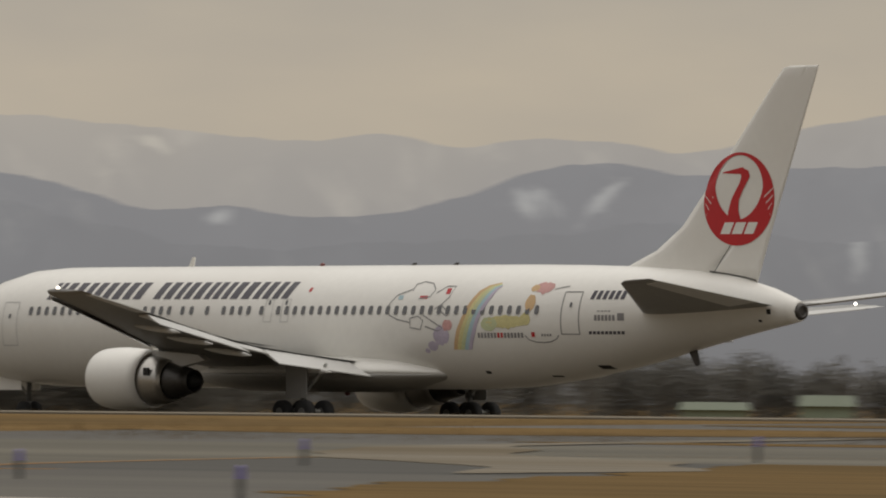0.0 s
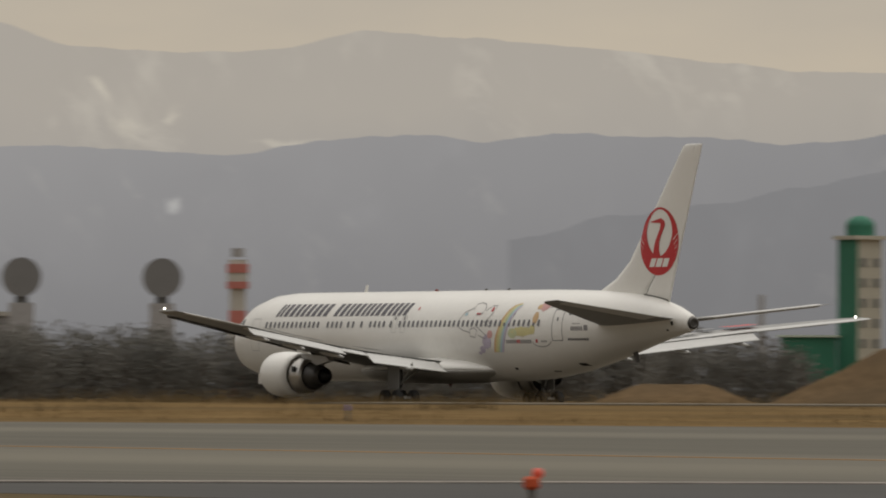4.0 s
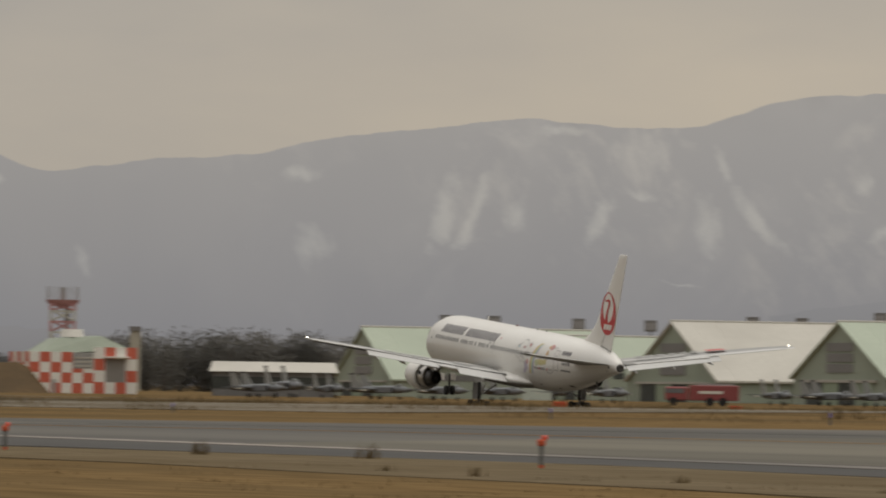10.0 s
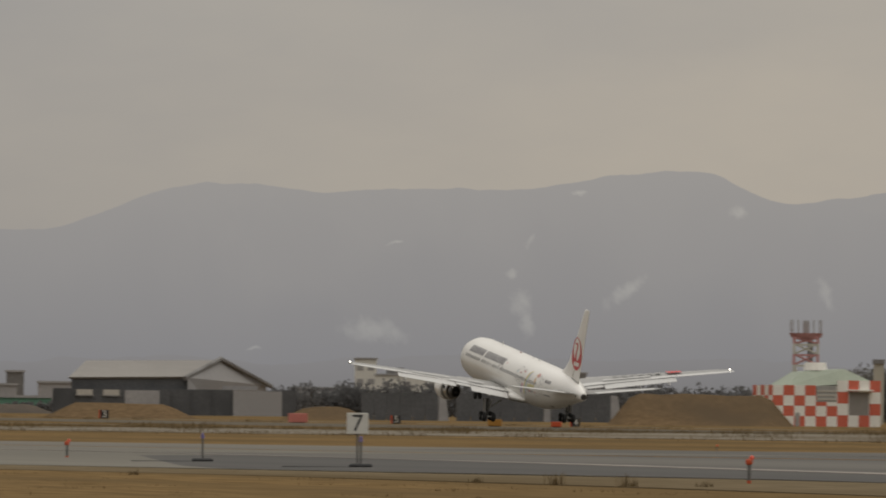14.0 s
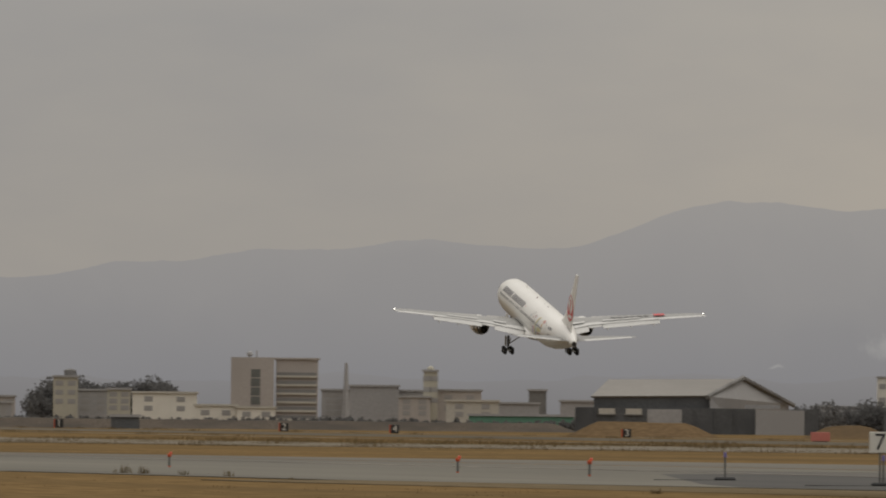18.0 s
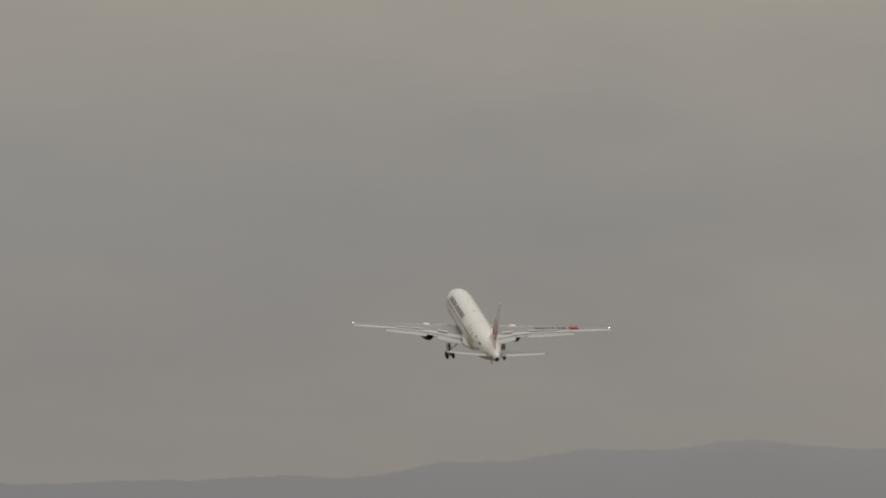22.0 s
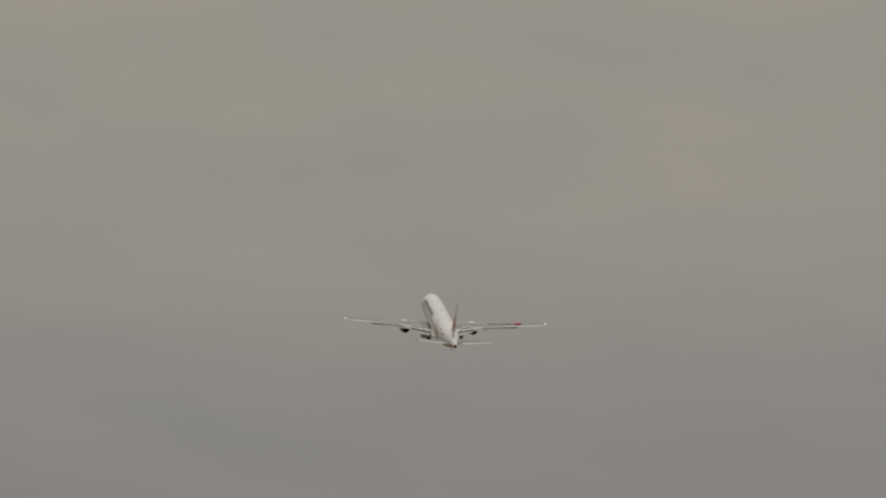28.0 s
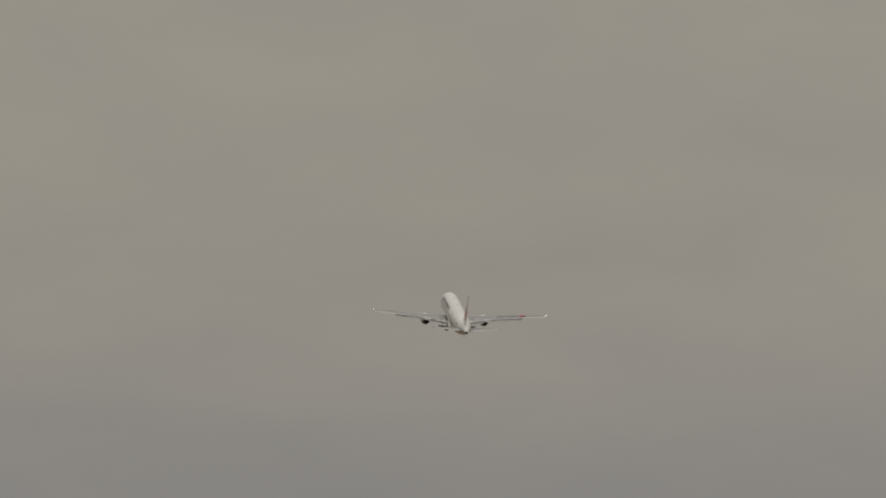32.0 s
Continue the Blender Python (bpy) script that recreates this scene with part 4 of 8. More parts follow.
            rr.append([loc((x0, side * b, z0 + t * 0.5)), loc((x0 + 0.3 * (x1 - x0), side * b, z0 + t * 0.55 - 0.3 * (z0 - z1))), loc((x1, side * b, z1 + 0.02)), loc((x1, side * b, z1 - 0.02)), loc((x0 + 0.3 * (x1 - x0), side * b, z0 - t * 0.5 - 0.3 * (z0 - z1))), loc((x0, side * b, z0 - t * 0.4))])
        return part(nm, loft(rr, bm=bm), mat, wing, label)

    def flap(b0, b1, reach, drop, nm, label):
        """A flap that leaves a narrow slot under the trailing edge and bends down behind it."""
        rr = []
        for b in (b0, b1):
            le, te, z, th = wing_at(b)
            c = te - le
            t = 0.08 + 0.01 * c
            x0, xk, x1 = le + 0.84 * c + NOSE, te - 0.06 + NOSE, te + reach * c + 0.3 + NOSE
            rr.append([loc(q) for q in ((x0, side * b, z - 0.1), (xk, side * b, z - 0.075), ((xk + x1) / 2, side * b, z - 0.1 - 0.42 * drop), (x1, side * b, z - drop + 0.02), (x1, side * b, z - drop - 0.02), (xk, side * b, z - 0.1 - t), (x0, side * b, z - 0.12 - 0.4 * t))])
        return part(nm, loft(rr), "wing_pale", wing, label)

    inner = flap(2.9, 7.2, 0.1, 0.7, "inner_flap", "lowered pale inner flap")
    outer = flap(9.3, 17.3, 0.11, 0.5, "outer_flap", "lowered pale outer flap")
    flap(7.25, 9.25, 0.02, 0.3, "inner_aileron", "pale drooped inner aileron")
    slab(17.5, 22.9, 0.76, 1.01, 0.02, 0.0, "wing_pale", "outer_aileron", "pale aileron")
    slab(3.2, 7.0, 0.0, 0.12, 0.28, -0.55, "bare_metal", "inner_slat", "bare metal slat", 0.3)
    slab(8.8, 22.6, 0.0, 0.13, 0.2, -0.35, "bare_metal", "outer_slat", "bare metal slat", 0.24)
    for b0, b1 in ((5.0, 7.0), (9.6, 12.2), (12.3, 14.8)):
        le, te, z, th = wing_at((b0 + b1) / 2)
        bm = bmesh.new()
        vs = []
        for b in (b0, b1):
            l2, t2, z2, h2 = wing_at(b)
            for f in (0.66, 0.79):
                vs.append(bm.verts.new(loc((l2 + (t2 - l2) * f + NOSE, side * b, z2 + h2 * 0.34 + 0.06 - 0.25 * (f - 0.66) * h2))))
        bm.faces.new((vs[0], vs[1], vs[3], vs[2]))
        part("spoiler", bm, "wing_pale", wing)
    for b in (5.2, 9.9, 13.2, 16.4):
        le, te, z, th = wing_at(b)
        prof = [(0, 0.02), (0.5, 0.08), (1.4, 0.11), (2.4, 0.09), (2.9, 0.02)]
        bm = spin(prof, 10)
        for v in bm.verts:
            v.co = Vector(loc((v.co.x * (0.75 + th * 0.45) + te - 1.5 + NOSE, side * b + v.co.y * 0.8, z - 0.28 - th * 0.25 + v.co.z * 1.2 - 0.1 * v.co.x)))
        part("flap_track_fairing", bm, "wing_pale", wing, smooth=True)
    le, te, z, th = wing_at(23.4)
    part("tip_light", ball(loc((le + 0.9 + NOSE, side * 23.62, z + 0.17)), 0.075, 10, 6), "tip_light", wing, "glowing white wingtip light", smooth=True)
    if side > 0:
        for i, b in enumerate((11.4, 12.3, 13.2, 14.1, 15.0, 15.9, 17.6)):
            le, te, z, th = wing_at(b)
            bm = bmesh.new()
            w = 0.32 if i < 6 else 0.75
            q = []
            for bb in (b - w, b + w):
                l2, t2, z2, h2 = wing_at(bb)
                for f in ((0.3, 0.52) if i < 6 else (0.2, 0.62)):
                    q.append(bm.verts.new(loc((l2 + (t2 - l2) * f + NOSE, side * bb, z2 + h2 * 0.56))))
            bm.faces.new((q[0], q[1], q[3], q[2]))
            part("wing_registration_bar" if i < 6 else "wing_emblem", bm, "wing_grey" if i < 6 else "mark_red", wing, "painted bar on the wing top" if i < 6 else "red painted mark on the wing top")
    FLAPS.extend((inner, outer))
    # engine under the wing
    ey, ez, ex = side * 7.95, 2.42, 18.4 + NOSE
    mv = lambda bm: [setattr_co(v, loc((v.co.x + ex, v.co.y * 0.95 + ey, v.co.z * 0.95 + ez - 0.02 * v.co.x))) for v in bm.verts]
    cowl = spin([(0.75, 1.02), (0.25, 1.08), (0.05, 1.14), (0.0, 1.2), (0.06, 1.27), (0.3, 1.36), (0.9, 1.43), (1.7, 1.46), (2.6, 1.41), (3.35, 1.28), (3.3, 1.2), (2.8, 1.17)], 36)
    mv(cowl)
    part("engine_cowl", cowl, "white_paint", wing, "smooth white engine cowling", smooth=True)
    fan = spin([(0.78, 1.06), (0.8, 0.4), (0.35, 0.05)], 30)
    mv(fan)
    part("fan", fan, "dark_metal", wing, smooth=True)
    duct = spin([(2.75, 1.18), (3.4, 1.15), (4.2, 1.06), (4.65, 0.96), (4.6, 0.88), (3.0, 0.9)], 30)
    mv(duct)
    part("fan_nozzle", duct, "bare_metal", wing, "bare metal fan nozzle", smooth=True)
    core = spin([(3.3, 0.88), (4.7, 0.84), (5.4, 0.66), (5.95, 0.53), (5.9, 0.46), (4.8, 0.45)], 28)
    mv(core)
    part("core_nozzle", core, "dark_metal", wing, "sooty core nozzle", smooth=True)
    plug = spin([(4.8, 0.46), (5.8, 0.33), (6.5, 0.08)], 20)
    mv(plug)
    part("exhaust_plug", plug, "soot_and_hollows", wing, smooth=True)
    pyl = prism([(ex + 1.3, 3.72), (ex + 3.6, 3.62), (ex + 6.4, 3.45), (ex + 6.8, 3.2), (ex + 4.8, 2.85), (ex + 1.2, 3.2)], ey - 0.2, ey + 0.2)
    for v in pyl.verts:
        v.co = Vector(loc(v.co))
    part("pylon", pyl, "wing_pale", wing, "pale engine pylon")
    bm = box(ex + 3.75, ex + 4.1, ey + side * 0.98, ey + side * 1.06, ez + 0.12, ez + 0.45) if side else None
    for v in bm.verts:
        v.co = Vector(loc(v.co))
    part("cowl_vent", bm, "soot_and_hollows", wing)
    return wing


def setattr_co(v, p):
    v.co = Vector(p)


def build_tail():
    # fin with dorsal fillet; stations: height, leading and trailing edge, thickness
    st = [(6.6, 42.7, 51.05, 0.62), (7.25, 43.0, 51.3, 0.6), (7.55, 43.75, 51.4, 0.56), (8.0, 44.95, 51.58, 0.52), (9.0, 46.5, 51.95, 0.48), (12.0, 49.28, 53.15, 0.38), (15.2, 52.12, 54.4, 0.26), (15.62, 52.5, 54.55, 0.2), (15.72, 52.9, 54.58, 0.08)]
    fin_rings, rud_rings = [], []
    for c, le, te, th in st:
        h = le + (te - le) * 0.68
        def ring(x0, x1, full):
            out = []
            for sgn, order in ((-1, range(9)), (1, range(8, -1, -1))):
                for i in order:
                    u = i / 8
                    x = x0 + (x1 - x0) * u
                    w = (x - le) / (te - le)
                    t = th * 0.5 * 2.6 * (0.2969 * math.sqrt(max(0, w)) - 0.126 * w - 0.3516 * w * w + 0.2843 * w ** 3 - 0.1036 * w ** 4) * 2
                    out.append((x + NOSE, sgn * max(0.012, t), c))
            return out
        fin_rings.append(ring(le, h, True))
        if c >= 6.5:
            rud_rings.append(ring(h, te, True))
    fin_mesh, rudder_mesh = loft(fin_rings), loft(rud_rings)
    for bm, way in ((fin_mesh, 1), (rudder_mesh, -1)):
        bmesh.ops.recalc_face_normals(bm, faces=bm.faces)
        bmesh.ops.delete(bm, geom=[f for f in bm.faces if f.normal.x * way > 0.8], context="FACES_ONLY")
    fin = part("fin", fin_mesh, "white_paint", plane, "tall white fin", smooth=True)
    rudder = part("rudder", rudder_mesh, "white_paint", plane, "white rudder", smooth=True)
    for ob in (fin, rudder):
        for f in ob.data.polygons:
            if abs(f.normal.x) > 0.8:
                f.use_smooth = False

    def half(c, x):
        le, te, th = (float(np.interp(c, [s[0] for s in st], [s[i] for s in st])) for i in (1, 2, 3))
        w = min(1, max(0, (x - le) / (te - le)))
        return max(0.012, th * 2.6 * (0.2969 * math.sqrt(w) - 0.126 * w - 0.3516 * w * w + 0.2843 * w ** 3 - 0.1036 * w ** 4))

    # round emblem: shapes are given in an ellipse's own space, u aft and v up
    CA, CC, RA, RC = 49.98, 10.15, 2.12, 1.97

    def emblem(inner, outer, mat, nm, label, off):
        for side in (-1, 1):
            bm = bmesh.new()
            rows = []
            for (u0, v0), (u1, v1) in zip(inner, outer):
                row = []
                for k in range(5):
                    f = k / 4
                    u, v = u0 + (u1 - u0) * f, v0 + (v1 - v0) * f
                    a, c = CA + RA * u * 0.98 + 0.06 * v, CC + RC * v
                    row.append(bm.verts.new((a + NOSE, side * (half(c, a) + off), c)))
                rows.append(row)
            for r, s in zip(rows, rows[1:]):
                for k in range(4):
                    bm.faces.new((r[k], s[k], s[k + 1], r[k + 1]))
            part(nm, bm, mat, fin, label, smooth=True)

    ang = [radians(90 + 360 * i / 48) for i in range(49)]
    emblem([((0.68 - 0.1 * max(0, -math.sin(t))) * math.cos(t), 0.25 + 0.69 * math.sin(t)) for t in ang], [(math.cos(t), math.sin(t)) for t in ang], "mark_red", "tail_emblem", "red disc with a white oval opening", 0.02)
    # curved red stroke in the opening
    bend = [(-0.10, -0.5, 0.2), (-0.13, -0.25, 0.14), (-0.09, -0.02, 0.11), (0.02, 0.18, 0.1), (0.13, 0.35, 0.1), (0.19, 0.48, 0.12), (0.15, 0.6, 0.12), (0.06, 0.67, 0.04)]
    emblem([(x - w, y) for x, y, w in bend], [(x + w, y) for x, y, w in bend], "mark_red", "tail_emblem_stroke", "curved red stroke", 0.024)
    emblem([(-0.48, 0.555), (0.12, 0.53)], [(-0.48, 0.575), (0.12, 0.68)], "mark_red", "tail_emblem_stroke", "red pointed stroke", 0.026)
    for k in range(4):
        for sg in (-1, 1):
            emblem([(sg * (0.72 + 0.055 * k), 0.02 - 0.13 * k), (sg * (0.97 - 0.02 * k), 0.22 - 0.17 * k)], [(sg * (0.72 + 0.055 * k), 0.05 - 0.13 * k), (sg * (0.99 - 0.02 * k), 0.26 - 0.17 * k)], "white_paint", "tail_emblem_feather", "", 0.027)
    for x0, x1 in ((-0.46, -0.2), (-0.14, 0.14), (0.2, 0.46)):
        emblem([(x0 - 0.02, -0.75), (x1 - 0.02, -0.75)], [(x0 + 0.1, -0.5), (x1 + 0.1, -0.5)], "white_paint", "tail_emblem_bar", "white bar in the emblem", 0.027)
    # rudder hinge and root gaps: thin dark lines on both sides
    for line, wide in (([(h0, c0) for c0, h0 in ((6.95, 48.46), (7.6, 49.0), (8.3, 49.6))], 0.045), ([(48.3, 7.1), (49.4, 6.98), (50.4, 6.83), (51.1, 6.68)], 0.07)):
        for side in (-1, 1):
            bm = bmesh.new()
            rows = []
            for (a0, c0), (a1, c1) in zip(line, line[1:]):
                for k in range(8):
                    a, c = a0 + (a1 - a0) * k / 8, c0 + (c1 - c0) * k / 8
                    flat = abs(a1 - a0) > abs(c1 - c0)
                    ends = ((a, c - wide / 2), (a, c + wide / 2)) if flat else ((a - wide / 2, c), (a + wide / 2, c))
                    rows.append([bm.verts.new((q + NOSE, side * (half(z, q) + 0.012), z)) for q, z in ends])
            for r, q in zip(rows, rows[1:]):
                bm.faces.new((r[0], q[0], q[1], r[1]))
            part("rudder_gap", bm, "steel_grey", rudder, "thin dark gap")
    # tailplane
    for side, nm in ((-1, "left_tailplane"), (1, "right_tailplane")):
        rings = [foil(le + NOSE, te + NOSE, side * b, z, th) for b, le, te, z, th in [(0.7, 45.0, 52.7, 5.55, 0.6), (1.6, 45.8, 52.85, 5.63, 0.55), (5.0, 48.7, 53.35, 5.98, 0.38), (8.8, 51.9, 54.0, 6.38, 0.2), (9.3, 52.6, 54.15, 6.44, 0.08)]]
        # trimmed for take-off, leading edge a little down
        trim = lambda p: (p[0], p[1], p[2] + (p[0] - 51.0 - NOSE) * math.tan(radians(3.5)))
        rings = [[trim(p) for p in ring] for ring in rings]
        tp = part(nm, loft(rings), "wing_grey", plane, "swept grey tailplane", smooth=True)
        bm = bmesh.new()
        rr = []
        for b, le, te, z in ((1.9, 51.3, 52.92, 5.66), (8.6, 53.25, 53.98, 6.36)):
            rr.append([(le + NOSE, side * b, z + 0.1), (te + NOSE + 0.02, side * b, z + 0.015), (te + NOSE + 0.02, side * b, z - 0.015), (le + NOSE, side * b, z - 0.1)])
        rr = [[trim(p) for p in ring] for ring in rr]
        part("elevator", loft(rr, bm=bm), "wing_pale", tp, "pale elevator")


def wheel_mesh(r, w):
    bm = spin([(-w / 2, 0.3 * r), (-w / 2, 0.82 * r), (-w * 0.36, 0.97 * r), (0, r), (w * 0.36, 0.97 * r), (w / 2, 0.82 * r), (w / 2, 0.3 * r)], 18)
    for v in bm.verts:
        v.co = Vector((v.co.y, v.co.x, v.co.z))
    me = finish(bm, True)
    me.materials.append(M["rubber"])
    return me


def build_gear():
    tyre, small = wheel_mesh(0.54, 0.42), wheel_mesh(0.46, 0.34)
    hub = finish(tube((0, -0.24, 0), (0, 0.24, 0), 0.2, n=12))
    hub.materials.append(M["steel_grey"])
    made = []
    G = 0.45
    for side, nm in ((-1, "left_main_gear"), (1, "right_main_gear")):
        top = Vector((-0.5, side * 4.95, 3.15))
        rel = lambda x, y, z: (x - top.x, y - top.y, z - top.z)
        bm = tube(rel(-0.5, side * 4.95, 3.2), rel(-0.5, side * 4.95, 1.7), 0.19)
        tube(rel(-0.5, side * 4.95, 1.8), rel(-0.5, side * 4.95, G + 0.62), 0.13, bm=bm)
        gear = part(nm, bm, "steel_grey", plane, "main landing gear leg", at=pose(*top), smooth=True)
        part("truck_beam", box(-0.78, 0.78, -0.11, 0.11, G + 0.52 - top.z, G + 0.72 - top.z, 0.03), "light_steel", gear)
        part("side_brace", tube(rel(-0.5, side * 4.95, 1.9), rel(-0.7, side * 3.2, 3.0), 0.085), "light_steel", gear)
        part("drag_brace", tube(rel(-0.45, side * 4.95, 1.75), rel(0.8, side * 4.8, 3.1), 0.07), "light_steel", gear)
        part("gear_door", box(-0.72, 0.66, side * 0.36, side * 0.41, -1.55, 0.0, 0.02), "wing_grey", gear, "grey gear door")
        for ax in (-0.72, 0.72):
            part("axle", tube((ax, -0.62, G + 0.6 - top.z), (ax, 0.62, G + 0.6 - top.z), 0.07), "light_steel", gear)
            for yy in (-0.55, 0.55):
                part("tyre", tyre, "", gear, at=pose(ax, yy, G + 0.54 - top.z))
                part("hub", hub, "", gear, at=pose(ax, yy, G + 0.54 - top.z))
        made.append((gear, top, side))
    top = Vector((4.0 + NOSE, 0, 2.5))
    bm = tube((0, 0, 0), (0, 0, -1.1), 0.12)
    tube((0, 0, -1.0), (0, 0, G + 0.48 - top.z), 0.085, bm=bm)
    nose = part("nose_gear", bm, "steel_grey", plane, "nose landing gear leg", at=pose(*top), smooth=True)
    part("drag_brace", tube((0, 0, -0.9), (-1.2, 0, 0.1), 0.06), "light_steel", nose)
    for yy in (-0.3, 0.3):
        part("tyre", small, "", nose, at=pose(0, yy, G + 0.48 - top.z))
    for yy in (-0.55, 0.55):
        part("gear_door", box(-1.5, 0.1, yy - 0.03, yy + 0.03, -0.62, 0.02, 0.02), "white_paint", nose, "white nose gear door")
    made.append((nose, top, 0))
    return made


build_fuselage()
build_marks()
left_wing = build_wing(-1, "left_wing")
right_wing = build_wing(1, "right_wing")
build_tail()
GEAR = build_gear()

# ---- buildings and things across the field ----
def site(az, dist, z=None):
    x, y = spot(az, dist)
    return pose(x, y, ground_z(x, y) if z is None else z, 0, 0, az)


def rise(az, dist, el):
    """Height above the ground there of what is seen under that angle."""
    x, y = spot(az, dist)
    return up(el, dist) - ground_z(x, y)


def deg(d, dist):
    return dist * math.tan(radians(d))


def block(parent, name, x0, x1, y0, y1, z0, z1, mat, label="", bevel=0.0, at=None):
    return part(name, box(x0, x1, y0, y1, z0, z1, bevel), mat, parent, label, at=at)


def windows(parent, x0, x1, z0, z1, nx, nz, w, h, y, mat="shadow_glass", name="window", proud=0.06):
    me = finish(box(-w / 2, w / 2, -proud, 0.1, -h / 2, h / 2))
    me.materials.append(M[mat])
    for i in range(nx):
        for k in range(nz):
            x = x0 + (x1 - x0) * ((i + 0.5) / nx)
            z = z0 + (z1 - z0) * ((k + 0.5) / nz)
            part(name, me, "", parent, at=pose(x, y, z))


def build_radome_tower():
    R, az = 1000, 52.81
    t = thing("radome_tower", site(az, R), "pale green radome on a dark steel lattice tower", "radar tower")
    c, deck = rise(az, R, 1.365), rise(az, R, 1.10)
    r = deg(0.215, R)
    part("radome", ball((0, 0, c), r, 32, 20), "radome", t, "pale green spherical radome", smooth=True)
    part("radome_ring", tube((0, 0, c - r * 0.72), (0, 0, c - r * 0.70), r * 0.76, n=32), "steel_grey", t)
    part("drum", tube((0, 0, deck), (0, 0, c - r * 0.6), r * 0.86, n=28), "radome", t, smooth=False)
    w = deg(0.345, R)
    part("deck", box(-w, w, -w, w, deck - 0.5, deck), "steel_grey", t)
    for k in range(13):
        x = -w + 2 * w * k / 12
        part("railing_post", box(x - 0.1, x + 0.1, -w - 0.06, -w + 0.06, deck, deck + 1.0), "steel_grey", t)
    part("railing_panel", box(-w, w, -w + 0.08, -w + 0.12, deck + 0.1, deck + 0.75), "steel_grey", t, "dark railing panel")
    lower = deck - deg(0.165, R)
    part("lower_deck", box(-w * 0.97, w * 0.97, -w * 0.97, w * 0.97, lower - 0.3, lower), "steel_grey", t, "dark lower gallery")
    part("radome_seam", tube((0, 0, c + r * 0.12), (0, 0, c + r * 0.14), r * 0.997, n=32), "hangar_wall", t, "thin seam round the radome")
    for sx in (-1, 1):
        part("railing", box(sx * w - 0.05, sx * w + 0.05, -w, w, deck + 0.9, deck + 1.0), "steel_grey", t)
    part("railing", box(-w, w, -w - 0.05, -w + 0.05, deck + 0.9, deck + 1.0), "steel_grey", t)
    core = part("core", box(-2.2, 2.2, -2.2, 2.2, 0, deck - 0.3), "reflector_grey", t, "dark grey inner shaft")
    legs = [(-w * 0.9, -w * 0.9), (w * 0.9, -w * 0.9), (w * 0.9, w * 0.9), (-w * 0.9, w * 0.9), (0.62 * w, -w * 0.9), (-0.62 * w, -w * 0.9)]
    for x, y in legs[:4]:
        part("leg", box(x - 0.28, x + 0.28, y - 0.28, y + 0.28, 0, deck - 0.3), "steel_grey", t)
    levels = [0, deck * 0.18, deck * 0.38, deck * 0.58, deck * 0.79, deck - 0.3]
    for k, (z0, z1) in enumerate(zip(levels, levels[1:])):
        for (x0, y0), (x1, y1) in zip(legs[:4], legs[1:4] + legs[:1]):
            if k:
                part("beam", tube((x0, y0, z0), (x1, y1, z0), 0.28, n=6), "steel_grey", t)
            xm, ym = (x0 + x1) / 2, (y0 + y1) / 2
            part("brace", tube((x0, y0, z0), (xm, ym, z1), 0.17, n=6), "steel_grey", t)
            part("brace", tube((x1, y1, z0), (xm, ym, z1), 0.17, n=6), "steel_grey", t)
    part("cabin", box(1.2, 4.0, -2.4, 2, deck * 0.8, deck - 0.5), "radome", t, "small green cabin")


def build_green_tower():
    R, az = 1300, 58.04
    t = thing("watch_tower", site(az, R) @ pose(0, 0, 0, 0, 0, 38), "square green and cream watch tower with a domed top", "tower")
    h = rise(az, R, 0.955)
    s = deg(0.088, R)
    block(t, "shaft", -s, s, -s, s, 0, h, "cream", "cream tower shaft")
    block(t, "green_side", -s - 0.12, -s, -s - 0.1, s, 0, h, "deep_green", "dark green tower side")
    block(t, "cornice", -s - 0.5, s + 0.5, -s - 0.5, s + 0.5, h, h + 0.5, "cream")
    part("cap", tube((0, 0, h + 0.5), (0, 0, rise(az, R, 1.03)), 1.9, n=20), "deep_green", t, "green drum")
    part("dome", ball((0, 0, rise(az, R, 1.03)), 1.9, 20, 10, 0.75), "deep_green", t, "green dome", smooth=True)
    windows(t, -s, s, h * 0.3, h * 0.92, 2, 5, 0.9, 1.2, -s)
    b = thing("low_green_shed", site(58.33, R), "long low bright green shed", "shed")
    block(b, "wall", -deg(0.16, R), deg(0.16, R), 0, 9, 0, rise(58.3, R, 0.40), "deep_green")
    block(b, "roof", -deg(0.16, R) - 0.4, deg(0.16, R) + 0.4, -0.4, 9.4, rise(58.3, R, 0.40), rise(58.3, R, 0.412), "mint")
    for az, el, w in ((58.6, 0.64, 0.05), (46.4, 0.6, 0.02), (56.95, 0.62, 0.03), (54.05, 0.66, 0.02)):
        p = thing("far_pole", site(az, 1700), "slim grey pole standing among the trees", "pole")
        part("shaft", tube((0, 0, 0), (0, 0, rise(az, 1700, el)), deg(w, 1700) * 0.5, deg(w, 1700) * 0.3, 8), "grey_wall", p)


def build_dishes():
    R = 1300
    for az in (62.81, 62.01):
        t = thing("dish_antenna", site(az, R), "round dark dish antenna on a pedestal", "antenna", "dish antennas")
        c, r = rise(az, R, 0.72), deg(0.112, R)
        dish = spin([(0.0, r), (0.25, r * 0.97), (0.9, r * 0.6), (1.15, 0.05)], 32)
        for v in dish.verts:
            v.co = Vector((v.co.y, v.co.x - 0.3, v.co.z))
        part("reflector", dish, "reflector_grey", t, "dark grey reflector", at=pose(0, 0, c), smooth=True)
        part("mount", tube((0, 1.2, c - r * 1.5), (0, 1.0, c), 0.9, 0.6, 12), "steel_grey", t)
        part("pedestal", box(-1.6, 1.6, -0.5, 3, 0, c - r * 1.3), "grey_wall", t)
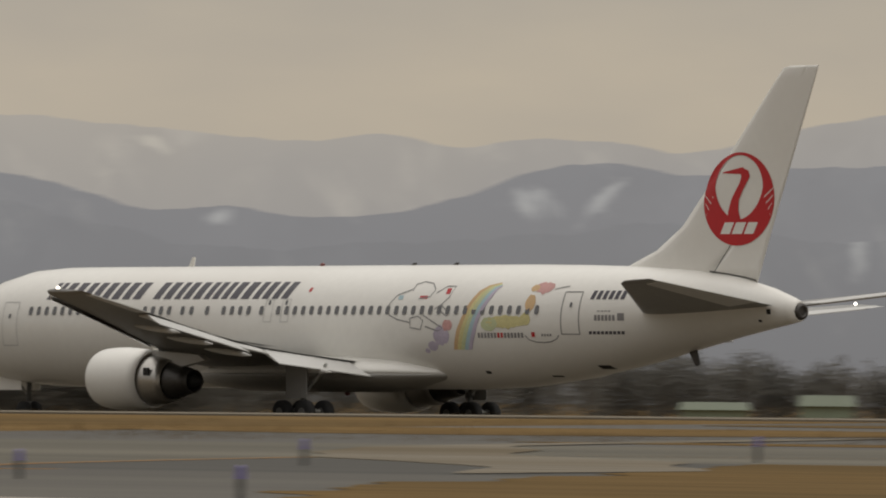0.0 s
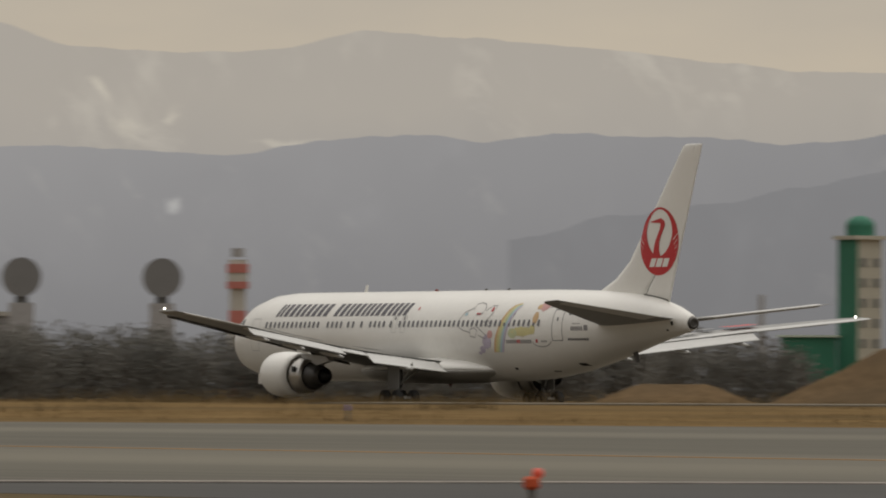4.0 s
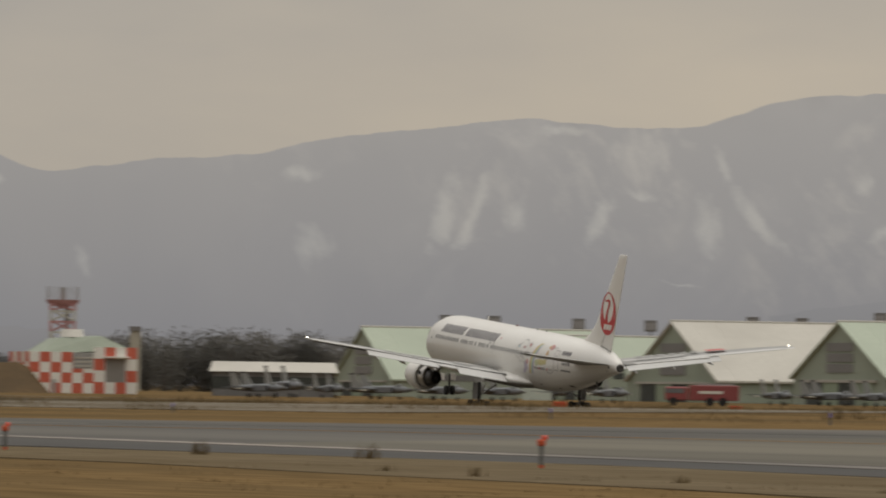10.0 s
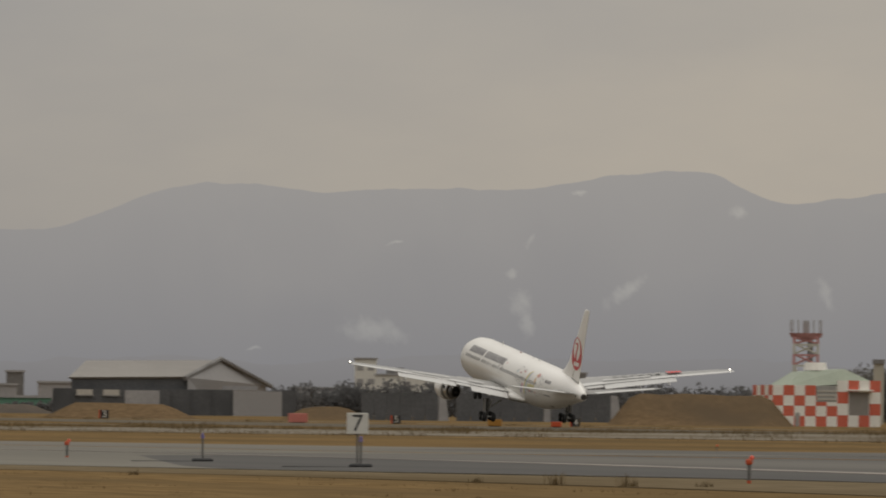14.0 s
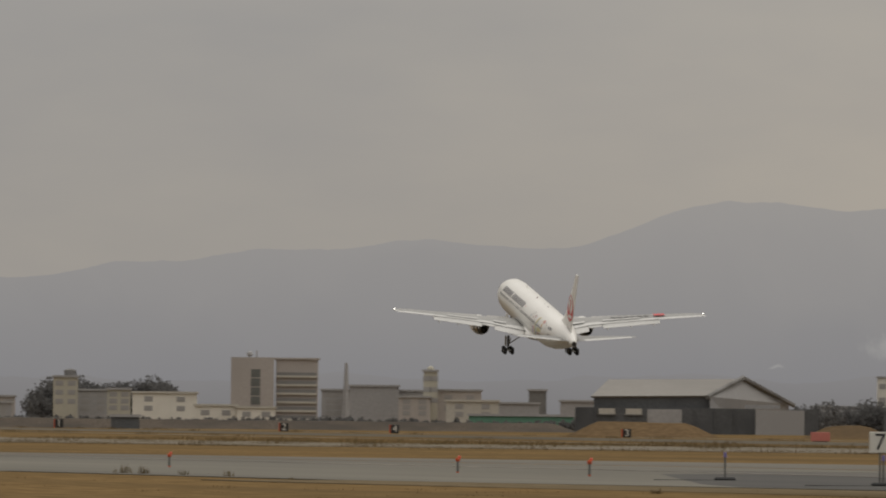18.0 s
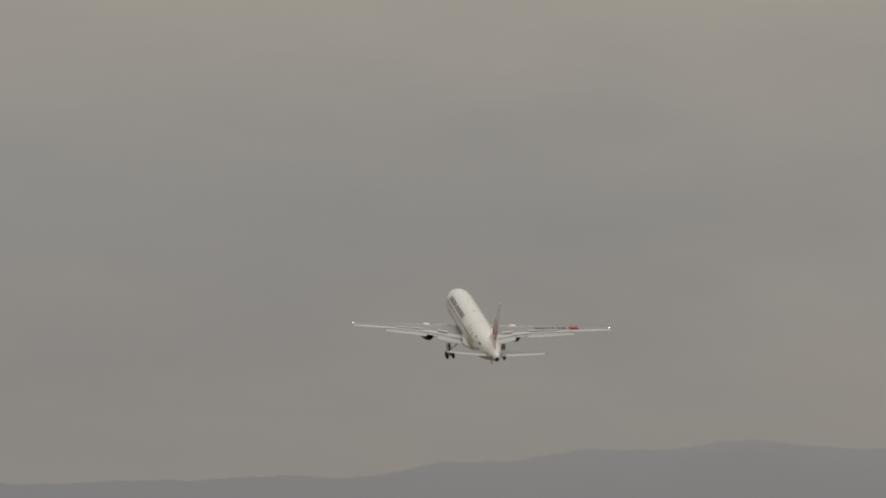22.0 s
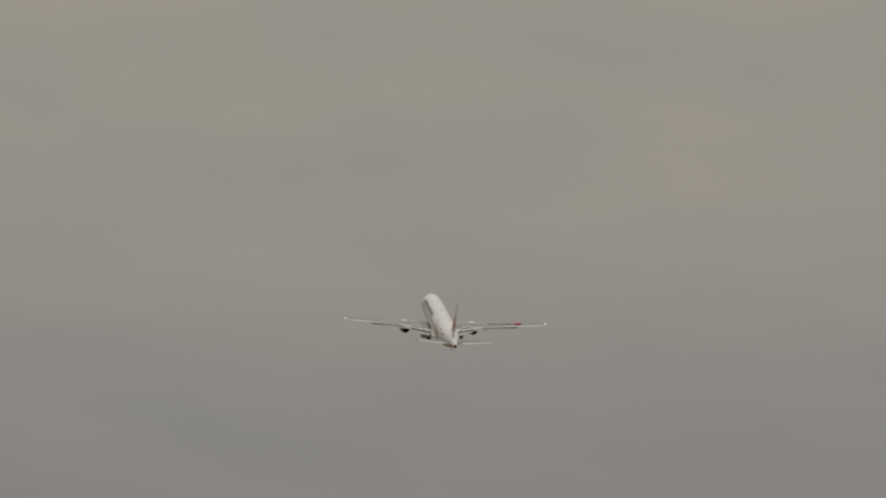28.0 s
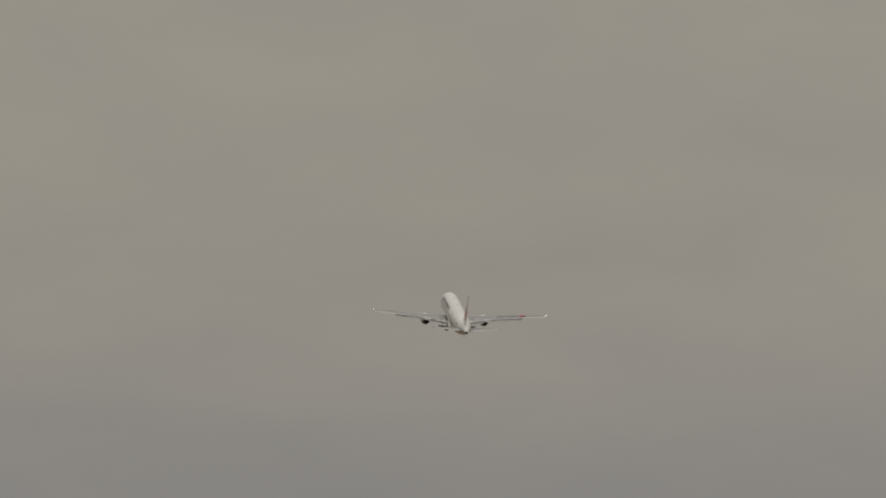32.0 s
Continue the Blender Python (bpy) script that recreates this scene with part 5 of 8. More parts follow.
    b = thing("antenna_hut", site(62.93, R + 6), "flat-roofed grey equipment hut", "hut")
    block(b, "wall", -deg(0.13, R), deg(0.13, R), 0, 6, 0, rise(62.9, R, 0.5), "grey_wall")
    block(b, "roof", -deg(0.14, R), deg(0.14, R), -0.3, 6.3, rise(62.9, R, 0.5), rise(62.9, R, 0.525), "pale_wall")
    t = thing("beacon_mast", site(61.58, 1400), "red and white striped box on a mast", "mast")
    for k, (e0, e1, wd) in enumerate(((0.0, 0.3, 0.05), (0.3, 0.44, 0.05), (0.44, 0.535, 0.05), (0.535, 0.66, 0.045), (0.66, 0.70, 0.062), (0.70, 0.75, 0.058), (0.75, 0.80, 0.062), (0.80, 0.825, 0.05))):
        w = deg(wd, 1400)
        block(t, "stripe", -w, w, -w, w, 0 if k == 0 else rise(61.58, 1400, e0), rise(61.58, 1400, e1), "dull_red" if k % 2 == 0 else "pale_wall", "dull red stripe" if k % 2 == 0 else "white stripe")
    part("lantern", tube((0, 0, rise(61.58, 1400, 0.84)), (0, 0, rise(61.58, 1400, 0.89)), 0.9, n=10), "grey_wall", t)


def build_glide_slope():
    """Two lattice masts with their cabins on the grass beside the runway."""
    R = 432
    az = 64.07
    t = thing("antenna_tower", site(az, R), "orange and white lattice antenna tower on a dark steel base", "antenna tower")
    H = lambda el: rise(az, R, el)
    s = 0.21
    z0, z1 = H(0.60), H(1.82)
    # base frame: four dark posts under a tapered cap
    for x in (-0.42, 0.14):
        for y in (-0.5, 0.5):
            block(t, "base_post", x - 0.14, x + 0.14, y - 0.14, y + 0.14, 0, H(0.5), "steel_grey")
    block(t, "cabinet", -0.3, 0.02, -0.3, 0.3, 0.1, H(0.47), "light_steel", "grey cabinet")
    for k in range(9):
        part("rung", tube((0.28, -0.5, 0.35 + 0.38 * k), (0.62, -0.5, 0.35 + 0.38 * k), 0.03, n=6), "steel_grey", t)
    part("rail", tube((0.6, -0.5, 0), (0.6, -0.5, H(0.5)), 0.05, n=6), "steel_grey", t)
    block(t, "base_cap", -0.62, 0.5, -0.7, 0.7, H(0.47), H(0.50), "steel_grey")
    part("taper", tube((-0.05, 0, H(0.50)), (-0.0, 0, H(0.61)), 0.58, 0.24, 4), "steel_grey", t)
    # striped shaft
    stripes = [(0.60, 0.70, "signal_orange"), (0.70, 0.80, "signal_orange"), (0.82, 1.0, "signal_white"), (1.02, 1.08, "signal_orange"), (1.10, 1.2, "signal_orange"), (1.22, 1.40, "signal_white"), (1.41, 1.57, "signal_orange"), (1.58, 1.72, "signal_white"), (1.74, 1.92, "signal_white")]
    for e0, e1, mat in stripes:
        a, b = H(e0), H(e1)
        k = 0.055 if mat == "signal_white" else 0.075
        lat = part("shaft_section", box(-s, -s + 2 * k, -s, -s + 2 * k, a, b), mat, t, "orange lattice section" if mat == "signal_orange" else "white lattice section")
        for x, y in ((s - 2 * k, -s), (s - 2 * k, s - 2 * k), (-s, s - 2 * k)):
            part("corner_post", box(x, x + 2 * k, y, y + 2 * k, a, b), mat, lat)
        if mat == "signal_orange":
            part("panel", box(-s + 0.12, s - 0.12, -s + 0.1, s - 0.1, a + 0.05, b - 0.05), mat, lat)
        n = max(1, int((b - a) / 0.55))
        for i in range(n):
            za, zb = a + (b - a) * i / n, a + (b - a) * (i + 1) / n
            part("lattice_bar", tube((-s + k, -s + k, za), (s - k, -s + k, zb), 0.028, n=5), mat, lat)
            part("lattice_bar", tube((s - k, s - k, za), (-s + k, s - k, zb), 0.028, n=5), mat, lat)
    for el in (0.73, 0.79, 0.86, 0.94, 1.01, 1.09, 1.15, 1.235, 1.325):
        block(t, "collar", -0.26, 0.26, -0.26, 0.26, H(el) - 0.05, H(el) + 0.05, "steel_grey", "dark collar")
    # two antenna baskets to the side with platforms
    for el, x0, x1 in ((1.405, -1.0, 0.25), (1.585, -1.32, 0.3), (1.745, -0.25, 1.05)):
        block(t, "platform", x0, x1, -0.5, 0.5, H(el) - 0.05, H(el) + 0.05, "steel_grey", "dark platform")
    for x in (-1.3, -0.98):
        part("basket_post", tube((x, -0.3, H(1.585)), (x, -0.3, H(1.755)), 0.05, n=6), "light_steel", t)
    for el in (1.755, 1.67):
        part("basket_rail", tube((-1.3, -0.3, H(el)), (0.1, -0.3, H(el)), 0.045, n=6), "steel_grey", t)
    block(t, "basket_screen", -0.85, -0.3, -0.1, 0.0, H(1.42), H(1.57), "light_steel", "pale mesh screen")
    block(t, "antenna_box", 0.02, 0.55, -0.35, 0.3, H(1.63), H(1.73), "signal_orange", "orange antenna box", 0.05)
    part("top_section", tube((0, 0, H(1.75)), (0.06, 0, H(1.9)), 0.2, 0.16, 8), "signal_white", t)
    part("top_knob", ball((0.1, 0, H(1.93)), 0.2, 12, 8), "signal_orange", t, "dull red lamp housing", smooth=True)
    part("lamp", ball((0.62, 0, H(1.785)), 0.17, 12, 8), "red_lamp", t, "red obstruction lamp", smooth=True)
    # slim mast
    az2 = 63.85
    m = thing("striped_mast", site(az2, R), "slim red and white striped mast on a steel post", "mast")
    block(m, "post", -0.13, 0.2, -0.16, 0.16, 0, H(0.5), "steel_grey", "dark steel post")
    block(m, "post", -0.42, -0.28, -0.16, 0.16, 0, H(0.5), "steel_grey", "dark steel post")
    block(m, "cap", -0.62, 0.62, -0.4, 0.4, H(0.47), H(0.50), "steel_grey")
    part("taper", tube((0, 0, H(0.50)), (0, 0, H(0.60)), 0.45, 0.14, 4), "steel_grey", m)
    for k, (e0, e1) in enumerate(((0.60, 0.84), (0.84, 1.06), (1.06, 1.30), (1.30, 1.54), (1.54, 1.78), (1.78, 2.1), (2.1, 2.35))):
        part("mast_section", tube((0, 0, H(e0)), (0, 0, H(e1)), 0.105 - 0.008 * k, 0.10 - 0.008 * k, 10), "dull_red" if k % 2 == 0 else "pale_wall", m, "red mast section" if k % 2 == 0 else "white mast section")
    # equipment beside them
    b = thing("equipment_box", site(64.225, R), "orange equipment box on a splayed stand", "equipment box")
    block(b, "housing", -0.47, 0.47, -0.3, 0.3, H(0.145), H(0.335), "signal_orange", "orange housing", 0.07)
    part("neck", tube((0, 0, 0.35), (0, 0, H(0.15)), 0.12, n=8), "signal_orange", b)
    part("stand", tube((0, 0, 0.0), (0, 0, 0.45), 0.42, 0.1, 6), "signal_orange", b)
    c = thing("orange_barrier", site(64.653, R + 60), "dull orange two-panel barrier on dark legs", "barrier")
    Rb = R + 60
    hb = lambda el: rise(64.653, Rb, el)
    for x0, x1 in ((-0.082, -0.004), (0.004, 0.082)):
        block(c, "panel", deg(x0, Rb), deg(x1, Rb), -0.06, 0.06, hb(0.165), hb(0.258), "dull_red", "dull orange panel", 0.03)
    for x in (-0.075, -0.03, 0.03, 0.075):
        block(c, "leg", deg(x, Rb) - 0.05, deg(x, Rb) + 0.05, -0.04, 0.06, 0, hb(0.165), "steel_grey")
    block(c, "cross_bar", -deg(0.082, Rb), deg(0.082, Rb), -0.09, -0.04, hb(0.15), hb(0.166), "steel_grey", "dark cross bar")
    g = thing("grey_cabinet", site(64.482, R + 20), "cream metal cabinet on the grass", "cabinet")
    hg = rise(64.482, R + 20, 0.197)
    block(g, "body", -0.28, 0.28, -0.28, 0.28, 0, hg - 0.06, "pale_wall", "", 0.03)
    block(g, "top", -0.31, 0.31, -0.31, 0.31, hg - 0.06, hg, "pale_wall", "", 0.02)
    block(g, "door", -0.22, 0.22, -0.3, -0.28, 0.15, hg - 0.2, "pale_wall", "cabinet door")


def build_base_building():
    R = 1500
    t = thing("radar_building", site(65.63, R), "mint green tower building with a white radome", "tower building")
    H = lambda el: rise(65.63, R, el)
    D = lambda d: deg(d, R)
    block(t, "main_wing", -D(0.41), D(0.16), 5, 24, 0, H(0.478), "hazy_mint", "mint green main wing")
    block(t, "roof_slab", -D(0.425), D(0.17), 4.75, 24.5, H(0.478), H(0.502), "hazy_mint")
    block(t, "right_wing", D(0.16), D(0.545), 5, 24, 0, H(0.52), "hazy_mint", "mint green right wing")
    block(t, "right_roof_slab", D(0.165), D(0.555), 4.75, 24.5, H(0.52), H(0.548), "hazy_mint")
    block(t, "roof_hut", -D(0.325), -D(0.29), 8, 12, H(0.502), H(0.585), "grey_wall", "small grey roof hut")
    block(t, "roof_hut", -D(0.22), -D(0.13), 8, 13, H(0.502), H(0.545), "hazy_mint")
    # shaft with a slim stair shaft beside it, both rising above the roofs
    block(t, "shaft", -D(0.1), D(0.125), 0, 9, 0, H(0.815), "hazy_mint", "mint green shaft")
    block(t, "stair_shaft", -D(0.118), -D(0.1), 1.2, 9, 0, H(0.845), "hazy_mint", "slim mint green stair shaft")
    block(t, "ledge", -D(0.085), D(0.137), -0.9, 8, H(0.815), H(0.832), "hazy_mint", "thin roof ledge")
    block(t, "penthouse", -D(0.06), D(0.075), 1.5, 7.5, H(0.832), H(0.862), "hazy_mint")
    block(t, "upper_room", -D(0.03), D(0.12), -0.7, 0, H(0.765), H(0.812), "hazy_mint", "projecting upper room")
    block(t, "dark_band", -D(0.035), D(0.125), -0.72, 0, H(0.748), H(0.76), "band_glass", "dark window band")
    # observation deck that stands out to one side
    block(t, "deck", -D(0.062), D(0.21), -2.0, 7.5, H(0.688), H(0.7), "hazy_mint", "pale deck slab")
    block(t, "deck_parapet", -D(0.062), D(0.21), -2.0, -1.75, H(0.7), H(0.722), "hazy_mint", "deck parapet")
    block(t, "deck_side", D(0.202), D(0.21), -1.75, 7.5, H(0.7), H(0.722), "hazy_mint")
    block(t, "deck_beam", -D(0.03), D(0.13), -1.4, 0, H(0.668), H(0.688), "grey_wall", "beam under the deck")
    for x in (0.145, 0.175):
        block(t, "deck_unit", D(x), D(x) + 0.55, 0.5, 2.0, H(0.7), H(0.742), "grey_wall", "grey unit on the deck")
    part("radome_collar", tube((0, 4, H(0.862)), (0, 4, H(0.9)), D(0.05), n=24), "hazy_mint", t)
    part("radome", ball((D(0.012), 4, H(0.941)), D(0.067), 28, 18), "pale_radome", t, "pale spherical radome", smooth=True)
    block(t, "dark_block", D(0.142), D(0.335), 2, 9, H(0.548), H(0.64), "dark_wall", "dark roof block")
    block(t, "dark_block_rim", D(0.138), D(0.339), 1.8, 9.2, H(0.632), H(0.646), "grey_wall")
    for x, e in ((0.05, 0.533), (-0.02, 0.533), (0.05, 0.62), (0.16, 0.485)):
        block(t, "window", D(x) - 0.45, D(x) + 0.45, -0.06 if x < 0.12 else 4.94, 0.1 if x < 0.12 else 5.05, H(e) - 0.45, H(e) + 0.45, "band_glass", "small dark window")
    for x0, x1 in ((0.295, 0.335), (0.35, 0.42), (0.44, 0.475)):
        block(t, "window", D(x0), D(x1), 4.94, 5.05, H(0.48), H(0.5), "band_glass", "dark strip window")
    block(t, "window", -D(0.39), -D(0.13), 4.94, 5.05, H(0.452), H(0.472), "band_glass", "dark strip window")
    for e in (0.36, 0.27, 0.18):
        windows(t, -D(0.39), -D(0.14), H(e), H(e) + 1.2, 7, 1, 1.6, 0.9, 5, "band_glass")
        windows(t, D(0.18), D(0.52), H(e), H(e) + 1.2, 9, 1, 1.6, 0.9, 5, "band_glass")
    # low hall with a sloping roof before the wing
    hall = thing("sloped_roof_hall", site(65.63, R - 30), "low pale green hall with a sloping roof", "hall")
    q = lambda el: rise(65.63, R - 30, el)
    part("wall", prism([(-D(0.09), 0), (D(0.22), 0), (D(0.22), q(0.3)), (D(0.05), q(0.41)), (-D(0.09), q(0.41))], 0, 12), "hazy_mint", hall)
    part("roof", prism([(D(0.05), q(0.41)), (D(0.225), q(0.297)), (D(0.225), q(0.309)), (D(0.05), q(0.422))], -0.5, 12.5), "pale_wall", hall, "pale sloping roof")
    block(hall, "dark_opening", -D(0.085), D(0.1), -0.1, 0.1, q(0.3), q(0.325), "band_glass", "dark window band")
    block(hall, "porch", -D(0.09), D(0.15), -5, 0, 0, q(0.215), "pale_wall", "pale low porch")
    w = thing("water_tower", site(64.885, R + 30), "red and white water tower with a cream flared bowl", "water tower")
    h = lambda el: rise(64.885, R + 30, el)
    for z0, z1, r0, r1, mat in ((0, h(0.478), 1.0, 0.88, "signal_white"), (h(0.478), h(0.592), 0.88, 0.84, "dull_red"), (h(0.592), h(0.708), 0.84, 0.82, "signal_white"), (h(0.708), h(0.765), 0.82, 0.86, "dull_red"), (h(0.765), h(0.818), 0.86, 1.95, "dull_red")):
        part("tower_band", tube((0, 0, z0), (0, 0, z1), r0, r1, 24), mat, w, "red band" if mat == "dull_red" else "white band", smooth=False)
    bowl = part("bowl", tube((0, 0, h(0.818)), (0, 0, h(0.866)), 2.12, 2.02, 8), "pale_wall", w, "cream eight-sided bowl")
    part("roof", tube((0, 0, h(0.866)), (0, 0, h(0.884)), 2.08, 0.5, 8), "pale_wall", w, "low cream roof")
    for k in range(8):
        a = math.pi * (k + 0.5) / 4
        c, n = Vector((math.cos(a), math.sin(a), 0)), Vector((-math.sin(a), math.cos(a), 0))
        for o in (-0.36, 0.36):
            m = c * 1.9 + n * o
            part("porthole", tube((m.x, m.y, h(0.842)), (m.x + 0.12 * c.x, m.y + 0.12 * c.y, h(0.842)), 0.25, n=10), "band_glass", bowl, "dark oval opening")
    b = thing("long_grey_building", site(64.2, 1750), "long flat grey building with rooftop plant", "building")
    q = lambda el: rise(64.2, 1750, el)
    e = lambda d: deg(d, 1750)
    block(b, "wall", -e(0.55), e(0.6), 0, 14, 0, q(0.536), "grey_wall")
    block(b, "parapet", -e(0.56), e(0.61), -0.3, 14.3, q(0.536), q(0.575), "grey_wall")
    block(b, "plant_room", -e(0.16), e(0.105), 2, 10, q(0.575), q(0.645), "grey_wall")
    block(b, "plant_roof", -e(0.165), e(0.11), 1.6, 10.4, q(0.645), q(0.656), "dark_wall", "dark plant roof")
    for x, z in ((-0.145, 0.658), (-0.02, 0.66)):
        tank = part("roof_tank", tube((e(x), 5, q(z) - 0.4), (e(x), 5, q(z) + 0.35), 0.95, 0.8, 12), "dark_wall", b, "dark round tank")
        part("tank_cap", tube((e(x), 5, q(z) + 0.35), (e(x), 5, q(z) + 0.65), 0.45, 0.3, 10), "dark_wall", tank)
    windows(b, -e(0.52), e(0.57), q(0.35), q(0.52), 24, 2, 2.2, 1.3, 0)


def build_control_tower():
    R, az = 1352, 67.38
    t = thing("control_tower", site(az, R), "pale green control tower with a dark glazed cab", "control tower")
    H = lambda el: rise(az, R, el)
    D = lambda d: deg(d, R)
    block(t, "shaft", -D(0.125), D(0.11), 0, 8, 0, H(0.635), "mint", "pale green shaft")
    block(t, "side_shaft", D(0.11), D(0.225), 1.5, 8, 0, H(0.635), "mint", "pale green side shaft")
    block(t, "gallery", -D(0.14), D(0.235), -0.8, 9, H(0.635), H(0.65), "pale_wall", "gallery slab")
    cab = part("cab", loft([[(-D(0.1), 0.6, H(0.65)), (D(0.085), 0.6, H(0.65)), (D(0.085), 7, H(0.65)), (-D(0.1), 7, H(0.65))], [(-D(0.115), 0.1, H(0.728)), (D(0.1), 0.1, H(0.728)), (D(0.1), 7.5, H(0.728)), (-D(0.115), 7.5, H(0.728))]]), "shadow_glass", t, "dark glazed cab")
    for k in range(7):
        x0 = -D(0.1) + D(0.185) * k / 6
        x1 = -D(0.115) + D(0.215) * k / 6
        part("mullion", tube((x0, 0.55, H(0.65)), (x1, 0.05, H(0.728)), 0.09, n=4), "pale_wall", cab)
    block(t, "cab_roof", -D(0.12), D(0.105), -0.3, 8, H(0.728), H(0.748), "dark_wall", "dark cab roof")
    for x in (-0.11, -0.04, 0.03, 0.1):
        part("roof_rail_post", tube((D(x), 0, H(0.748)), (D(x), 0, H(0.782)), 0.05, n=5), "steel_grey", t)
    part("roof_rail", tube((-D(0.11), 0, H(0.782)), (D(0.1), 0, H(0.782)), 0.05, n=5), "steel_grey", t)
    part("aerial", tube((0, 3, H(0.76)), (0, 3, H(0.90)), 0.07, 0.03, 5), "steel_grey", t)
    windows(t, -D(0.115), -D(0.07), H(0.25), H(0.62), 1, 4, 1.1, 1.0, 0)
    windows(t, D(0.115), D(0.15), H(0.25), H(0.62), 1, 4, 0.9, 0.8, 1.5)
    # lower green buildings beside it
    def low_building(az0, az1, e1, back, mat, label, roof="eave_grey", holes=()):
        """A flat-roofed low building between two bearings; holes: bearing from and to, angle from and to, material."""
        R2 = R + back
        mid = (az0 + az1) / 2
        b = thing("green_annex", site(mid, R2), label, "building", "green annexes")
        h = lambda el: rise(mid, R2, el)
        w = deg(az0 - az1, R2) / 2
        block(b, "wall", -w, w, 0, 8, 0, h(e1) - 0.3, mat)
        block(b, "roof", -w - 0.4, w + 0.4, -0.6, 8.5, h(e1) - 0.3, h(e1), roof, "dark flat roof edge")
        for a0, a1, f0, f1, hm in holes:
            block(b, "opening" if hm == "dark_opening" else "window", deg(mid - a0, R2), deg(mid - a1, R2), -0.08, 0.1, max(0.05, h(f0)), h(f1), hm, "dark opening" if hm == "dark_opening" else "window")
        return b
    low_building(67.9, 67.14, 0.245, -6, "hangar_wall", "low green building beside the control tower", holes=[(67.85 - 0.1 * k, 67.79 - 0.1 * k, 0.16, 0.2, "shadow_glass") for k in range(6)])
    low_building(67.1, 66.64, 0.283, -4, "hangar_wall", "flat-roofed green building below the hangar roof", holes=[(66.95 - 0.1 * k, 66.9 - 0.1 * k, 0.22, 0.245, "shadow_glass") for k in range(3)])
    low_building(66.64, 66.19, 0.272, -2, "hangar_wall", "two-storey green building with dark corner windows", "pale_wall", [(66.49, 66.4, 0.226, 0.262, "shadow_glass"), (66.31, 66.265, 0.222, 0.262, "shadow_glass")])
    garage = low_building(66.99, 66.42, 0.165, -24, "hangar_wall", "low green garage with dark open bays", holes=[(66.965, 66.815, 0.02, 0.15, "dark_opening"), (66.78, 66.67, 0.03, 0.14, "shadow_glass"), (66.655, 66.456, 0.02, 0.145, "dark_opening")])
    hg = lambda el: rise(66.7, R - 24, el)
    G = lambda az: deg(66.705 - az, R - 24)
    block(garage, "canopy", G(66.995), G(66.826), -2.4, 0, hg(0.168), hg(0.181), "eave_grey", "dark canopy edge")
    block(garage, "upper_storey", G(66.84), G(66.47), 1.5, 7, hg(0.165), hg(0.192), "hazy_mint", "pale upper strip")
    block(garage, "upper_roof", G(66.85), G(66.46), 0.8, 7.6, hg(0.192), hg(0.206), "eave_grey", "dark upper roof edge")
    block(garage, "bay_post", G(66.56), G(66.548), -0.3, 0.1, 0, hg(0.15), "hangar_wall")
    low_building(66.415, 66.215, 0.165, -22, "hangar_wall", "low green building with a dark eave", holes=[(66.36, 66.33, 0.08, 0.115, "shadow_glass")])
    low_building(66.215, 66.085, 0.16, -21, "radome", "low cream building with a dark eave")
    white = thing("white_block", site(66.1, R + 260), "pale striped block behind the green buildings", "building")
    hw = lambda el: rise(66.1, R + 260, el)
    W = deg(0.075, R + 260)
    block(white, "wall", -W, W, 0, 10, 0, hw(0.355), "white_wall")
    for e in (0.30, 0.322, 0.343):
        block(white, "stripe", -W * 0.8, W * 0.9, -0.1, 0.1, hw(e), hw(e + 0.007), "grey_wall", "grey stripe")
    s = thing("stair_tower", site(66.645, 1380), "green box tower in front of the hangar roof", "tower block")
    block(s, "wall", -deg(0.062, 1380), deg(0.062, 1380), 0, 5, 0, rise(66.6, 1380, 0.50), "hangar_wall")
    block(s, "roof", -deg(0.066, 1380), deg(0.066, 1380), -0.3, 5.3, rise(66.6, 1380, 0.50), rise(66.6, 1380, 0.512), "dark_wall")


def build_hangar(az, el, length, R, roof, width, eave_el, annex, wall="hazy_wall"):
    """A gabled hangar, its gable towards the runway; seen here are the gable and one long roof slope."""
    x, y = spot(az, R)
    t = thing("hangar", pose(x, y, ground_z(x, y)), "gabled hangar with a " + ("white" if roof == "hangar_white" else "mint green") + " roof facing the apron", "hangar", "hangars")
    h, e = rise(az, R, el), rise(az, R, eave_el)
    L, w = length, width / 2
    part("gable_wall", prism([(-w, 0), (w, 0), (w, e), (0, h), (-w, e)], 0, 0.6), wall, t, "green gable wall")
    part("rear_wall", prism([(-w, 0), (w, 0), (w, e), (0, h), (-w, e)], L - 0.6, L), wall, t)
    for sx in (-1, 1):
        part("side_wall", box(sx * w - 0.25, sx * w + 0.25, 0.6, L - 0.6, 0, e), wall, t)
        n = 9
        for k in range(n):
            y0, y1 = -0.5 + (L + 1) * k / n, -0.5 + (L + 1) * (k + 1) / n - 0.015
            s = 1.04
            me = loft([[(0, y0, h + 0.3), (sx * w * s, y0, e + 0.25 - (s - 1) * (h - e)), (sx * w * s, y0, e - 0.05 - (s - 1) * (h - e)), (0, y0, h)], [(0, y1, h + 0.3), (sx * w * s, y1, e + 0.25 - (s - 1) * (h - e)), (sx * w * s, y1, e - 0.05 - (s - 1) * (h - e)), (0, y1, h)]])
            part("roof_panel", me, roof, t, "pale roof panel" if roof == "hangar_white" else "mint green roof panel")
    part("ridge_cap", tube((0, -0.6, h + 0.3), (0, L + 0.6, h + 0.3), 0.22, n=6), "pale_wall", t)
    # gable front: grid window above; door opening below, its inner shade a dark panel
    for k in range(3):
